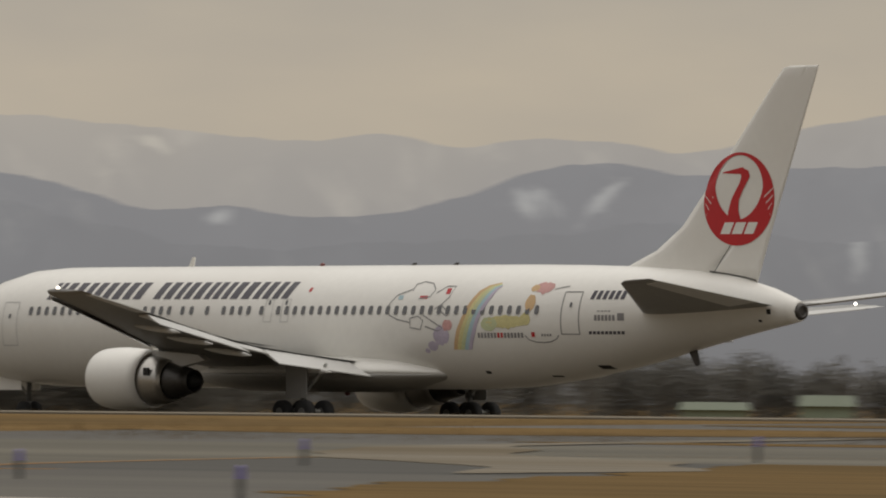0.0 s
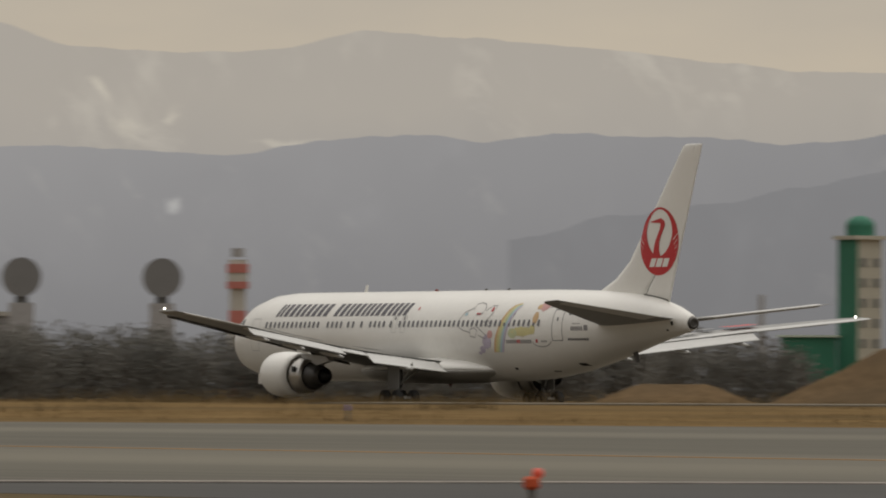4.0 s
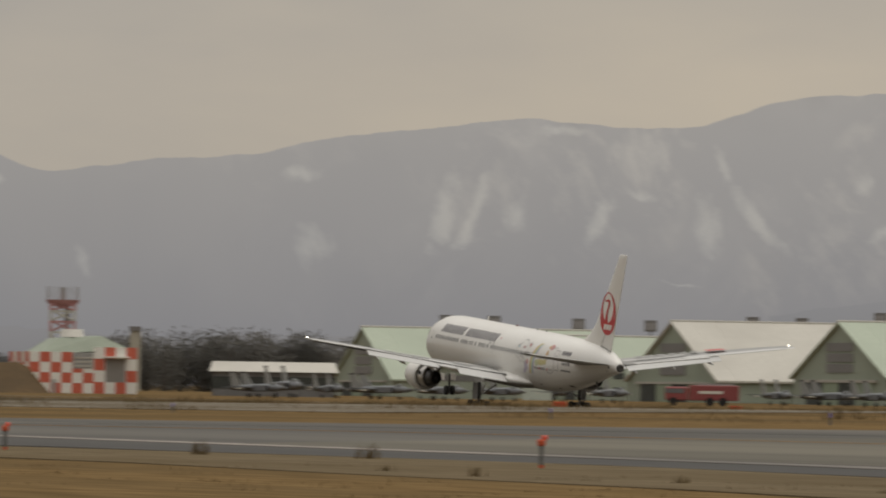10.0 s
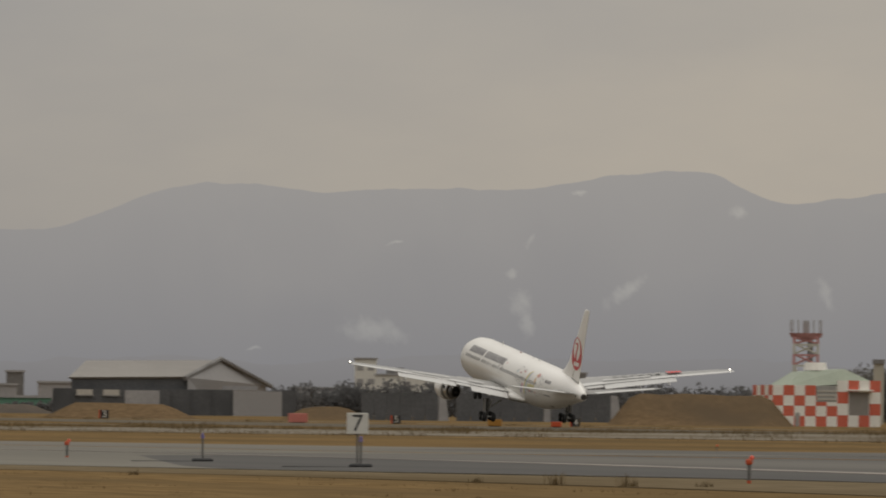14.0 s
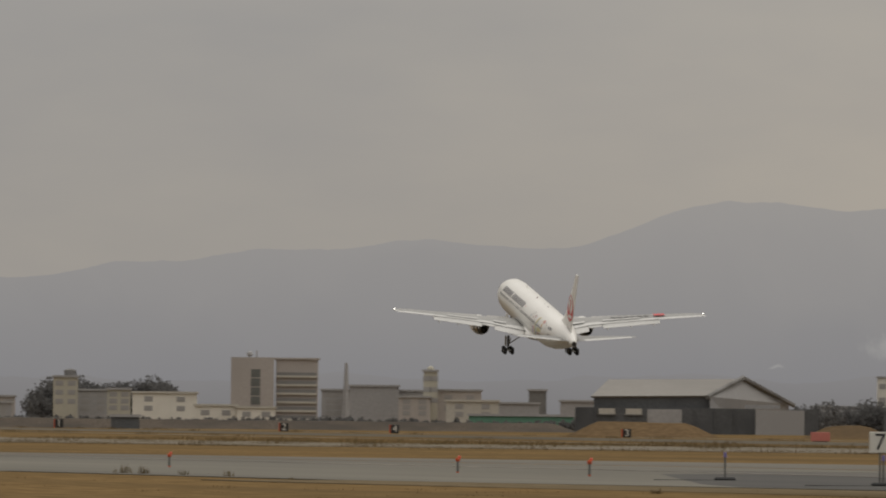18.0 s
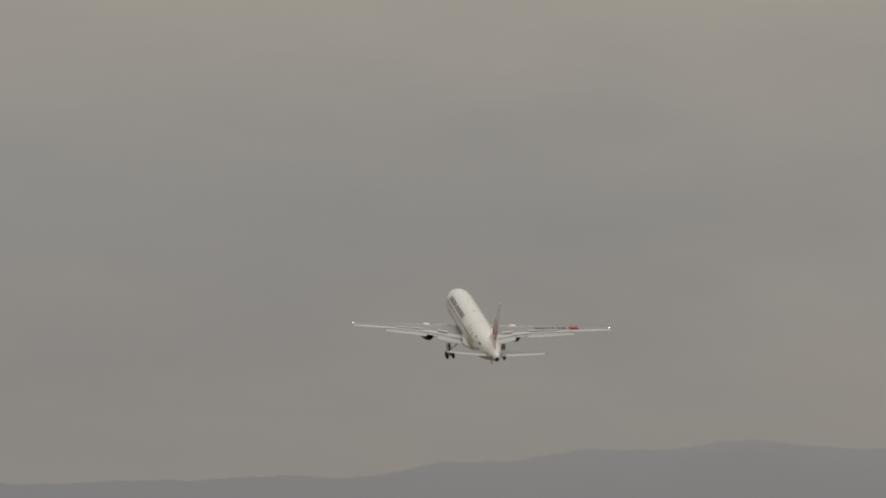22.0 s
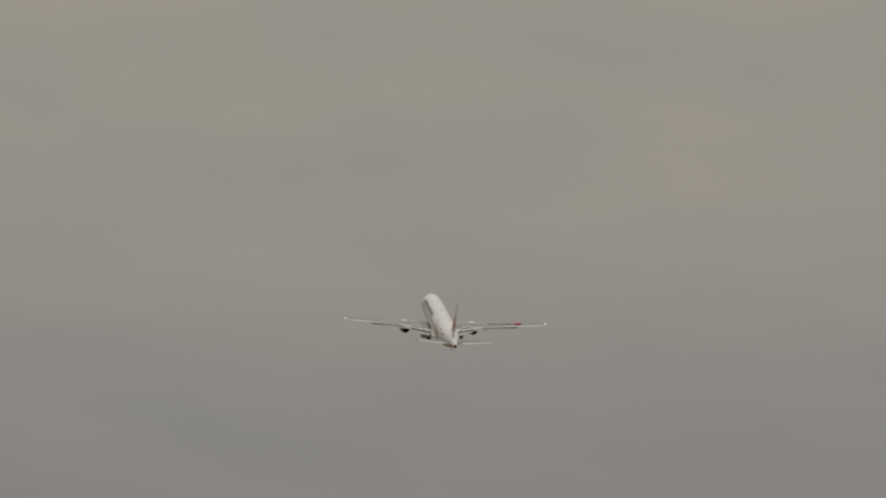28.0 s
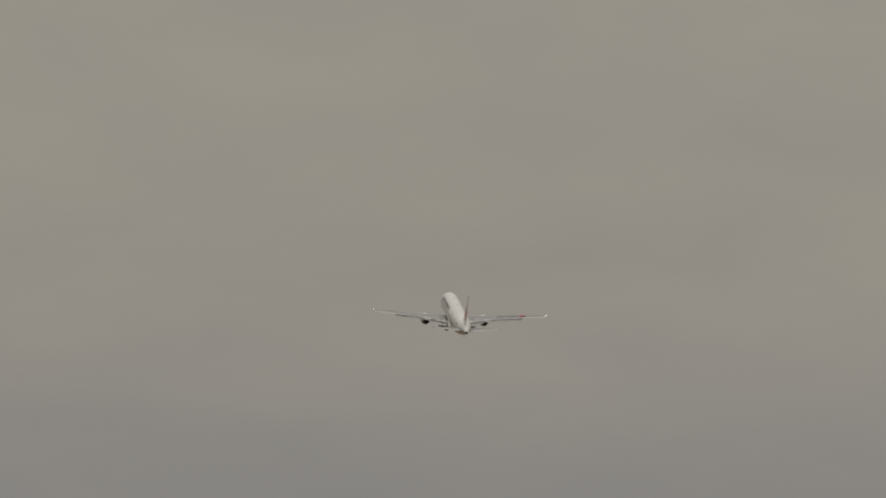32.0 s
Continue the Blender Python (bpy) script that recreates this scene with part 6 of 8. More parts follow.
        part("gable_window", box(-w * 0.28, w * 0.28, -0.12, 0.05, e + (h - e) * (0.08 + 0.2 * k), e + (h - e) * (0.24 + 0.2 * k)), "band_glass", t, "dark gable window")
    block(t, "door_header", -w * 0.8, w * 0.8, -0.35, 0, e * 0.80, e * 0.9, "pale_wall")
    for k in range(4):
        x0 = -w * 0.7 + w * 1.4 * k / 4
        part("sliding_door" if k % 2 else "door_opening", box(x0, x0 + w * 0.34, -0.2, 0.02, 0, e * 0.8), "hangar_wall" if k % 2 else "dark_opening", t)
    if annex:
        a0, a1, ah = annex
        b = thing("hangar_annex", pose(x + w + 0.5, y + a0, ground_z(x, y)), "low green annex along the hangar side", "building", "hangar annexes")
        block(b, "wall", 0, 7, 0, a1 - a0, 0, ah, wall)
        block(b, "roof", -0.2, 7.4, -0.4, a1 - a0 + 0.4, ah, ah + 0.35, "grey_wall")
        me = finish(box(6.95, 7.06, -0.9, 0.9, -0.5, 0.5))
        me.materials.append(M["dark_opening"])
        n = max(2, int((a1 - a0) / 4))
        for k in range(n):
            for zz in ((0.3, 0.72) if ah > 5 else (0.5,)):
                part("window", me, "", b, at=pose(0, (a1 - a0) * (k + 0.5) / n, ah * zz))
    return t


def build_apron():
    build_hangar(72.42, 0.434, 41, 1720, "hangar_green", 33, 0.15, None)
    # crew building and a small look-out before the hangars
    R = 1560
    b = thing("crew_building", site(71.83, R), "low grey-green crew building with a dark roof", "building")
    h, w = rise(71.83, R, 0.228), deg(0.29, R)
    block(b, "wall", -w, w, 0, 8, 0, h, "hazy_wall")
    block(b, "roof", -w - 0.5, w + 0.5, -0.7, 8.5, h, h + 0.45, "eave_grey", "dark roof edge")
    windows(b, -w, w, h * 0.45, h * 0.8, 9, 1, 1.7, 0.9, 0, "band_glass")
    part("roof_aerial", tube((-w * 0.4, 3, h), (-w * 0.4, 3, h + 3.2), 0.09, n=6), "eave_grey", b)
    t = thing("lookout_building", site(71.43, R - 15), "small pale green look-out with a dark flat roof", "building")
    h, w = rise(71.43, R - 15, 0.275), deg(0.082, R)
    block(t, "wall", -w, w, 0, 6, 0, h, "hazy_mint")
    block(t, "roof", -w - 0.6, w + 0.6, -0.8, 6.6, h, h + 0.5, "eave_grey", "dark roof edge")
    block(t, "roof_room", -w * 0.35, w * 0.75, 1.5, 5, h + 0.5, h + 1.9, "hazy_mint")
    block(t, "roof_room_lid", -w * 0.42, w * 0.82, 1.2, 5.3, h + 1.9, h + 2.15, "eave_grey")
    windows(t, w * 0.3, w * 0.95, h * 0.72, h * 0.8, 1, 1, 0.9, 0.9, 0, "band_glass")
    build_hangar(71.26, 0.40, 17, 1618, "hangar_green", 27, 0.16, (-3, 3, 5.4))
    build_hangar(70.66, 0.492, 31, 1570, "hangar_white", 42, 0.17, (14, 34, 6))
    build_hangar(69.71, 0.503, 38, 1499, "hangar_green", 40, 0.2, (6, 34, 6.8))
    build_hangar(68.54, 0.528, 55, 1421, "hangar_white", 38, 0.25, None, "hangar_wall")
    b = thing("headquarters_building", site(68.9, 1800), "wide flat beige building with a dark window band", "building")
    H = lambda el: rise(68.9, 1800, el)
    D = lambda d: deg(d, 1800)
    block(b, "wall", -D(0.36), D(0.37), 0, 16, 0, H(0.635), "white_wall")
    block(b, "lower_wing", -D(0.6), -D(0.34), 2, 14, 0, H(0.565), "pale_wall")
    block(b, "window_band", -D(0.36), D(0.33), -0.2, 0.1, H(0.545), H(0.562), "shadow_glass", "dark window band")
    block(b, "roof_hut", -D(0.16), -D(0.02), 4, 9, H(0.635), H(0.66), "white_wall")
    part("roof_mast", tube((-D(0.12), 5, H(0.64)), (-D(0.12), 5, H(0.72)), 0.5, 0.3, 8), "pale_wall", b)
    a = thing("arched_roof_hall", site(68.38, 1900), "white arched roof showing behind the hangars", "hall")
    w = deg(0.09, 1900)
    part("wall", box(-w, w, 0, 12, 0, rise(68.4, 1900, 0.572)), "white_wall", a)
    part("roof", prism([(-w, rise(68.4, 1900, 0.572)), (w, rise(68.4, 1900, 0.572)), (w * 0.9, rise(68.4, 1900, 0.60)), (-w * 0.6, rise(68.4, 1900, 0.605))], 0, 12), "signal_white", a)
    for az, el in ((71.954, 0.487), (71.68, 0.486), (71.2, 0.478), (70.79, 0.474), (70.21, 0.502), (69.93, 0.5), (69.485, 0.536), (68.0, 0.595), (67.763, 0.565)):
        R = 1800
        s = thing("floodlight_mast", site(az, R), "dark floodlight bank on a mast behind the hangars", "mast", "floodlight masts")
        z = rise(az, R, el - 0.024)
        part("pole", tube((0, 0, 0), (0, 0, z), 0.22, n=6), "steel_grey", s)
        part("lamp_bank", box(-deg(0.036, R), deg(0.036, R), -0.5, 0.5, z - 0.3, z + deg(0.055, R)), "dark_wall", s, "dark lamp bank")
        for k in range(3):
            part("lamp", box(-deg(0.03, R) + k * deg(0.021, R), -deg(0.012, R) + k * deg(0.021, R), -0.58, -0.5, z, z + deg(0.04, R)), "grey_wall", s)


def build_jet():
    """A parked twin-tailed grey jet, nose towards the runway."""
    t = thing("parked_jet", pose(0, 0, 0), "grey twin-tailed jet parked on the apron", "jet", "parked jets")
    rings = []
    for y, w, h, zc in [(-9, 0.1, 0.1, 2.1), (-7, 0.5, 0.5, 2.1), (-5, 0.75, 0.8, 2.2), (-2, 1.3, 0.85, 2.2), (3, 1.5, 0.8, 2.1), (8, 1.2, 0.6, 2.1)]:
        rings.append([(w * math.cos(2 * math.pi * i / 14), y, zc + h * math.sin(2 * math.pi * i / 14)) for i in range(14)])
    part("fuselage", loft(rings), "jet_grey", t, smooth=True)
    part("canopy", ball((0, -4.4, 2.9), 0.75, 14, 8, 0.7), "shadow_glass", t, "dark canopy", smooth=True)
    for s in (-1, 1):
        part("wing", loft([[(s * 1.0, -0.5, 2.3), (s * 1.0, 5, 2.3), (s * 1.0, 5, 2.15), (s * 1.0, -0.5, 2.15)], [(s * 6.2, 3.6, 2.35), (s * 6.2, 5.3, 2.35), (s * 6.2, 5.3, 2.28), (s * 6.2, 3.6, 2.28)]]), "jet_grey", t)
        part("tail_fin", loft([[(s * 1.5, 4.8, 2.5), (s * 1.5, 8.3, 2.5), (s * 1.62, 8.3, 2.5), (s * 1.62, 4.8, 2.5)], [(s * 1.6, 7.6, 5.6), (s * 1.6, 9.0, 5.6), (s * 1.66, 9.0, 5.6), (s * 1.66, 7.6, 5.6)]]), "light_steel", t, "pale tail fin")
        part("tailplane", loft([[(s * 1.3, 6, 2.1), (s * 1.3, 9, 2.1), (s * 1.3, 9, 2.0), (s * 1.3, 6, 2.0)], [(s * 4.0, 8.0, 2.1), (s * 4.0, 9.3, 2.1), (s * 4.0, 9.3, 2.04), (s * 4.0, 8.0, 2.04)]]), "jet_grey", t)
        part("main_wheel", tube((s * 1.2, 2.6, 0.45), (s * 1.5, 2.6, 0.45), 0.45, n=12), "rubber", t)
        part("gear_leg", tube((s * 1.3, 2.6, 0.45), (s * 1.2, 2.4, 1.7), 0.1, n=6), "light_steel", t)
    part("nose_cone", spin([(-9.0, 0.08), (-8.0, 0.33), (-7.1, 0.5)], 14), "steel_grey", t, "darker nose cone", at=pose(0, 0, 2.1) @ pose(0, 0, 0, 0, 0, 90), smooth=True)
    for s in (-1, 1):
        block(t, "intake", s * 1.25 - 0.45, s * 1.25 + 0.45, -3.6, 1.5, 1.45, 2.75, "jet_grey", "boxy air intake", 0.1)
        # the shade inside the intake, put on as a black face
        block(t, "intake_mouth", s * 1.25 - 0.36, s * 1.25 + 0.36, -3.64, -3.55, 1.6, 2.6, "soot_and_hollows", "dark intake mouth")
        part("exhaust", tube((s * 0.75, 7.6, 2.1), (s * 0.75, 9.2, 2.1), 0.62, 0.5, 12), "dark_metal", t, "dark exhaust nozzle")
        part("missile", tube((s * 4.6, 0.8, 1.95), (s * 4.6, 3.8, 1.95), 0.14, n=8), "signal_white", t, "white pylon store")
        block(t, "fin_cap", s * 1.6 - 0.09, s * 1.6 + 0.12, 7.5, 9.1, 5.3, 5.65, "steel_grey", "dark fin cap")
    part("nose_wheel", tube((-0.15, -4.6, 0.35), (0.15, -4.6, 0.35), 0.35, n=12), "rubber", t)
    part("gear_leg", tube((0, -4.6, 0.35), (0, -4.5, 1.7), 0.08, n=6), "light_steel", t)
    return t


def build_trucks():
    """Red airport fire engine: cab, body, panel, wheels."""
    t = thing("fire_engine", pose(0, 0, 0), "red fire engine with a white side panel on the apron", "fire engine", "fire engines")
    block(t, "body", -1.0, 5.2, -1.25, 1.25, 0.7, 2.6, "fire_red", "red body", 0.08)
    block(t, "cab", -4.0, -1.1, -1.25, 1.25, 0.7, 2.4, "fire_red", "dark red cab", 0.15)
    block(t, "cab_glass", -3.9, -1.6, -1.28, 1.28, 1.6, 2.15, "glass_dark", "dark cab glass")
    block(t, "side_panel", 0.2, 3.2, -1.29, -1.25, 1.55, 1.9, "signal_white", "white side panel")
    block(t, "roof_gear", 0, 4.6, -0.6, 0.6, 2.6, 2.85, "light_steel")
    for x in (-3.0, 1.6, 3.2):
        for y in (-1.1, 1.1):
            part("wheel", tube((x, y - 0.2, 0.55), (x, y + 0.2, 0.55), 0.55, n=14), "rubber", t)
    return t


def build_helicopter():
    t = thing("helicopter", pose(0, 0, 0), "dark camouflaged helicopter hovering before the control tower", "helicopter")
    rings = []
    for x, w, h, zc in [(-5.2, 0.1, 0.1, -0.1), (-4.6, 0.7, 0.7, 0), (-3.2, 1.1, 1.1, 0.1), (0.5, 1.15, 1.15, 0.2), (2.2, 0.8, 0.75, 0.5), (4, 0.4, 0.4, 0.75), (8.2, 0.2, 0.25, 1.0)]:
        rings.append([(x, w * math.cos(2 * math.pi * i / 14), zc + h * math.sin(2 * math.pi * i / 14)) for i in range(14)])
    part("fuselage", loft(rings), "olive", t, "dark olive fuselage", smooth=True)
    block(t, "engine_housing", -2.0, 1.8, -0.7, 0.7, 1.1, 1.9, "olive", "", 0.2)
    part("tail_fin", prism([(7.4, 0.9), (8.4, 0.9), (9.2, 2.6), (8.4, 2.6)], -0.1, 0.1), "olive", t)
    part("mast", tube((-0.2, 0, 1.8), (-0.2, 0, 2.6), 0.15, n=8), "dark_metal", t)
    for k in range(4):
        a = radians(20 + 90 * k)
        c, s = math.cos(a), math.sin(a)
        part("rotor_blade", loft([[(-0.2 + 0.4 * c - 0.25 * s, 0.4 * s + 0.25 * c, 2.6), (-0.2 + 0.4 * c + 0.25 * s, 0.4 * s - 0.25 * c, 2.6), (-0.2 + 0.4 * c + 0.25 * s, 0.4 * s - 0.25 * c, 2.66), (-0.2 + 0.4 * c - 0.25 * s, 0.4 * s + 0.25 * c, 2.66)], [(-0.2 + 5.8 * c - 0.25 * s, 5.8 * s + 0.25 * c, 2.45), (-0.2 + 5.8 * c + 0.25 * s, 5.8 * s - 0.25 * c, 2.45), (-0.2 + 5.8 * c + 0.25 * s, 5.8 * s - 0.25 * c, 2.5), (-0.2 + 5.8 * c - 0.25 * s, 5.8 * s + 0.25 * c, 2.5)]]), "dark_metal", t, "dark rotor blade")
    block(t, "cabin_window", -3.6, -2.4, -1.14, 1.14, 0.2, 0.8, "glass_dark", "dark cabin glass")
    for s in (-1, 1):
        part("wheel", tube((-2.6, s * 1.0, -1.5), (-2.6, s * 1.3, -1.5), 0.4, n=10), "rubber", t)
        part("gear_leg", tube((-2.6, s * 1.1, -1.5), (-2.2, s * 0.9, -0.6), 0.1, n=6), "olive", t)
        block(t, "side_pod", -1.2, 1.6, s * 1.2 if s > 0 else -1.75, 1.75 if s > 0 else -1.2, -0.5, 0.2, "olive", "", 0.15)
    return t


build_radome_tower()
build_green_tower()
build_dishes()
build_glide_slope()
build_base_building()
build_control_tower()
build_apron()
jet = build_jet()
for i, (az, R, turn) in enumerate([(72.85, 1420, 62), (72.3, 1400, 80), (71.95, 1395, 65), (71.62, 1400, 75), (71.3, 1400, 60), (71.0, 1380, 82), (70.05, 1395, 66), (69.75, 1400, 78), (69.5, 1390, 60), (73.0, 1400, 78), (72.05, 1440, 62), (69.3, 1430, 74), (72.6, 1430, 70)]):
    m = site(az, R) @ pose(0, 0, 0, 0, 0, turn - 45 + 14 * math.sin(i)) @ Matrix.Diagonal((0.8, 0.8, 0.8, 1))
    if i == 0:
        jet.matrix_basis = m
    else:
        copy_thing(jet, m)
truck = build_trucks()
truck.matrix_basis = site(70.52, 1250)
for az, R, size in ((66.66, 1305, 0.82), (66.25, 1310, 0.42)):
    copy_thing(truck, site(az, R) @ Matrix.Diagonal((size, size, size, 1)))
helicopter = build_helicopter()
helicopter.matrix_basis = site(67.2, 1300, up(0.235, 1300)) @ Matrix.Diagonal((1.35, 1.35, 1.35, 1))

# ---- the far end of the field ----
def build_checker_building():
    R, az = 1550, 74.06
    t = thing("checkered_building", site(az, R) @ pose(0, 0, 0, 0, 0, 15), "red and white checkered radar building with a shuttered door", "building")
    H = lambda el: rise(az, R, el)
    D = lambda d: deg(d, R)
    x0, xm, x1 = -D(0.27), D(0.125), D(0.365)
    h1, h2, dep = H(0.275), H(0.305), 12
    block(t, "low_wing", x0 + 0.1, xm, 0.1, dep, 0, h1 - 0.1, "checker_white", "low wing")
    block(t, "high_wing", xm, x1 - 0.1, 0.1, dep, 0, h2 - 0.1, "checker_white", "taller wing")
    # checker panels, each a sheet of its own on the wall
    n, rows = 10, 4
    w = (x1 - x0) / n
    for k in range(rows):
        for i in range(n):
            if i in (7, 8) and 0 < k < 3:
                continue
            top = h1 if i < 6 else h2
            hh = top / rows
            if i in (4, 5) and k == 3:
                continue
            red = (i + k) % 2 == 0
            block(t, "checker_panel", x0 + w * i, x0 + w * (i + 1) - 0.03, -0.05, 0.1, hh * k, hh * (k + 1) - 0.03, "checker_red" if red else "checker_white", "red panel" if red else "white panel")
    for k in range(rows):
        for i in range(5):
            red = (i + k) % 2 == 1
            yw = dep / 5
            block(t, "checker_panel", x0 - 0.05, x0 + 0.1, yw * i, yw * (i + 1) - 0.03, h1 / rows * k, h1 / rows * (k + 1) - 0.03, "checker_red" if red else "checker_white", "red panel" if red else "white panel")
    block(t, "shutter_door", x0 + w * 7.1, x0 + w * 8.9, -0.02, 0.12, h2 * 0.2, h2 * 0.74, "brown_roof", "brown roller shutter")
    block(t, "door_canopy", x0 + w * 6.9, x0 + w * 9.2, -1.0, 0.1, h2 * 0.77, h2 * 0.8, "checker_white")
    block(t, "louvre_panel", x0 + w * 4.05, x0 + w * 5.9, -0.08, 0.1, h1 * 0.6, h1 * 0.98, "light_steel", "grey louvre panel")
    for k in range(3):
        block(t, "louvre", x0 + w * 4.1, x0 + w * 5.85, -0.16, -0.06, h1 * (0.64 + 0.1 * k), h1 * (0.68 + 0.1 * k), "pale_wall")
    part("side_door", box(x0 + w * 2.1, x0 + w * 2.5, -0.1, 0.1, 0, 2.1), "light_steel", t, "grey steel door")
    part("roof", loft([[(x0 + 2.2, 1.5, h1 - 0.3), (x1 - 0.5, 1.5, h1 + 0.4), (x1 - 0.5, dep, h1 + 0.4), (x0 + 2.2, dep, h1 - 0.3)], [(x0 + 5.4, 3.5, H(0.352)), (x1 - 5, 3, H(0.37)), (x1 - 5, dep - 3, H(0.37)), (x0 + 5.4, dep - 3, H(0.352))]]), "hazy_wall", t, "pale hipped roof")
    part("roof_vent", tube((xm - 2.6, 5, H(0.36)), (xm - 2.6, 5, H(0.405)), 1.9, 1.6, 16), "checker_white", t, "white roof vent")
    # lattice radar tower behind
    m = thing("lattice_radar_tower", site(74.135, R + 16), "red and white lattice tower with a round gallery", "tower")
    h = lambda el: rise(74.135, R + 16, el)
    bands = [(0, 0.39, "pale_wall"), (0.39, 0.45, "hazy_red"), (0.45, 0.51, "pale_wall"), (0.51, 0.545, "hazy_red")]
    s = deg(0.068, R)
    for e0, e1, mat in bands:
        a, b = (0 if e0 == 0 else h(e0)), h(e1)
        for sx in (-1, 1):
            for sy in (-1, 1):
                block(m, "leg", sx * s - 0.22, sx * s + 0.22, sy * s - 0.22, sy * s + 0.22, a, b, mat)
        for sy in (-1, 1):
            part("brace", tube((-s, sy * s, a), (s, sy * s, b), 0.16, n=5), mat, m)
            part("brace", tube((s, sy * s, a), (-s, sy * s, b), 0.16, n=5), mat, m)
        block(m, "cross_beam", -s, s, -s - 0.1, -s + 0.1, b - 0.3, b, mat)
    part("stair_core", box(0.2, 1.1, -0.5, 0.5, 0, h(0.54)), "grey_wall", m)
    part("gallery", tube((0, 0, h(0.545)), (0, 0, h(0.57)), deg(0.085, R), deg(0.097, R), 20), "hazy_red", m, "hazy red round gallery")
    for k in range(12):
        a = 2 * math.pi * k / 12
        r = deg(0.088, R)
        part("aerial", tube((r * math.cos(a), r * math.sin(a), h(0.57)), (r * math.cos(a), r * math.sin(a), h(0.645)), 0.1, n=5), "grey_wall", m)
    part("lantern", box(-0.5, 0.5, -0.5, 0.5, h(0.57), h(0.64)), "grey_wall", m)
    # small tower and low shed with a white roof behind the trees
    k = thing("small_watch_post", site(73.72, 1900), "small beige watch post with a dark cap", "tower")
    block(k, "shaft", -deg(0.03, 1900), deg(0.03, 1900), 0, 2, 0, rise(73.7, 1900, 0.40), "cream")
    block(k, "cap", -deg(0.035, 1900), deg(0.035, 1900), -0.3, 2.3, rise(73.7, 1900, 0.40), rise(73.7, 1900, 0.425), "dark_wall")
    b = thing("storage_shed", site(72.93, 1520), "long dark shed with a pale roof", "shed")
    w = deg(0.35, 1520)
    hh = rise(72.9, 1520, 0.178)
    block(b, "wall", -w, w, 0, 10, 0, hh, "dark_wall")
    part("roof", loft([[(-w - 0.5, -0.6, hh), (w + 0.5, -0.6, hh), (w + 0.5, 10.6, hh), (-w - 0.5, 10.6, hh)], [(-w, 4.5, rise(72.9, 1520, 0.236)), (w, 4.5, rise(72.9, 1520, 0.236)), (w, 5.5, rise(72.9, 1520, 0.236)), (-w, 5.5, rise(72.9, 1520, 0.236))]]), "hangar_white", b, "pale gabled roof")
    windows(b, -w, w, hh * 0.3, hh * 0.8, 8, 1, 2.5, 1.8, 0, "dark_opening")


def build_revetments():
    R = 1750
    for az0, az1 in ((76.66, 76.22), (76.12, 75.62), (75.58, 75.24)):
        am = (az0 + az1) / 2
        t = thing("revetment_wall", site(am, R), "dark corrugated blast wall on the grass", "blast wall", "blast walls")
        w, h = deg((az0 - az1) / 2, R), rise(am, R, 0.205)
        n = max(3, int(w * 2 / 2.2))
        for k in range(n):
            x0, x1 = -w + 2 * w * k / n, -w + 2 * w * (k + 1) / n
            block(t, "wall_panel", x0, x1 - 0.08, 0.05 * (k % 2), 1.2, 0, h + 0.12 * math.sin(3 * k), "revetment")
        part("end_wall", prism([(w, 0), (w + 1.8, 0), (w + 1.2, h * 0.96), (w, h)], 0.2, 9), "grey_wall", t, "paler slanting end wall")
    R = 2200
    t = thing("old_hangar", site(77.75, R), "old brown gabled hangar with dark walls", "hangar")
    D, H = (lambda d: deg(d, R)), (lambda e: rise(77.75, R, e))
    xl, xr, xa, xe = -D(0.56), D(0.10), D(0.29), D(0.56)
    part("long_wall", box(xl, xr, 0, 0.8, H(0.20), H(0.275)), "revetment", t, "dark upper wall")
    part("roof", loft([[(xl - 0.6, -0.6, H(0.275)), (xr, -0.6, H(0.285)), (xr, -0.2, H(0.275)), (xl - 0.6, -0.2, H(0.265))], [(xl + 3, 22, H(0.375)), (xa, 22, H(0.385)), (xa, 22.4, H(0.375)), (xl + 3, 22.4, H(0.365))]]), "brown_roof", t, "broad brown roof slope")
    part("gable", loft([[(xr, -0.6, 0), (xa, 21, 0), (xe, 42, 0), (xe, 42, H(0.245)), (xa, 21.5, H(0.385)), (xr, -0.6, H(0.28))], [(xr + 0.2, 1.0, 0), (xa + 0.2, 22.6, 0), (xe, 43, 0), (xe, 43, H(0.245)), (xa + 0.2, 23, H(0.385)), (xr + 0.2, 1, H(0.28))]]), "grey_wall", t, "pale gable front")
    for (p, q) in (((xr - 0.6, -1.2, H(0.275)), (xa, 20.6, H(0.392))), ((xa, 20.6, H(0.392)), (xe + 1, 42, H(0.24)))):
        part("barge_board", tube(p, q, 0.55, n=6), "dark_wall", t, "dark barge board")
    F = lambda az: D(77.75 - az)
    block(t, "door_block", F(78.41), F(77.39), -2.4, -1.0, 0, H(0.212), "revetment", "dark door front")
    for k in range(9):
        block(t, "front_post", F(78.41 - 0.113 * k) - 0.2, F(78.41 - 0.113 * k) + 0.2, -2.7, -2.4, 0, H(0.207), "revetment")
    for a0, a1 in ((78.28, 78.188), (78.128, 78.036)):
        block(t, "bright_opening", F(a0), F(a1), -2.75, -2.3, H(0.175), H(0.206), "pale_wall", "pale opening")
        block(t, "opening_sill", F(a0) - 0.3, F(a1) + 0.3, -2.85, -2.3, H(0.168), H(0.175), "dark_wall")
    block(t, "grey_door", F(78.005), F(77.808), -2.9, -2.3, H(0.12), H(0.204), "grey_wall", "grey sliding door")
    block(t, "grey_door", F(77.388), F(77.112), -2.9, -1.6, 0, H(0.205), "grey_wall", "grey sliding door")
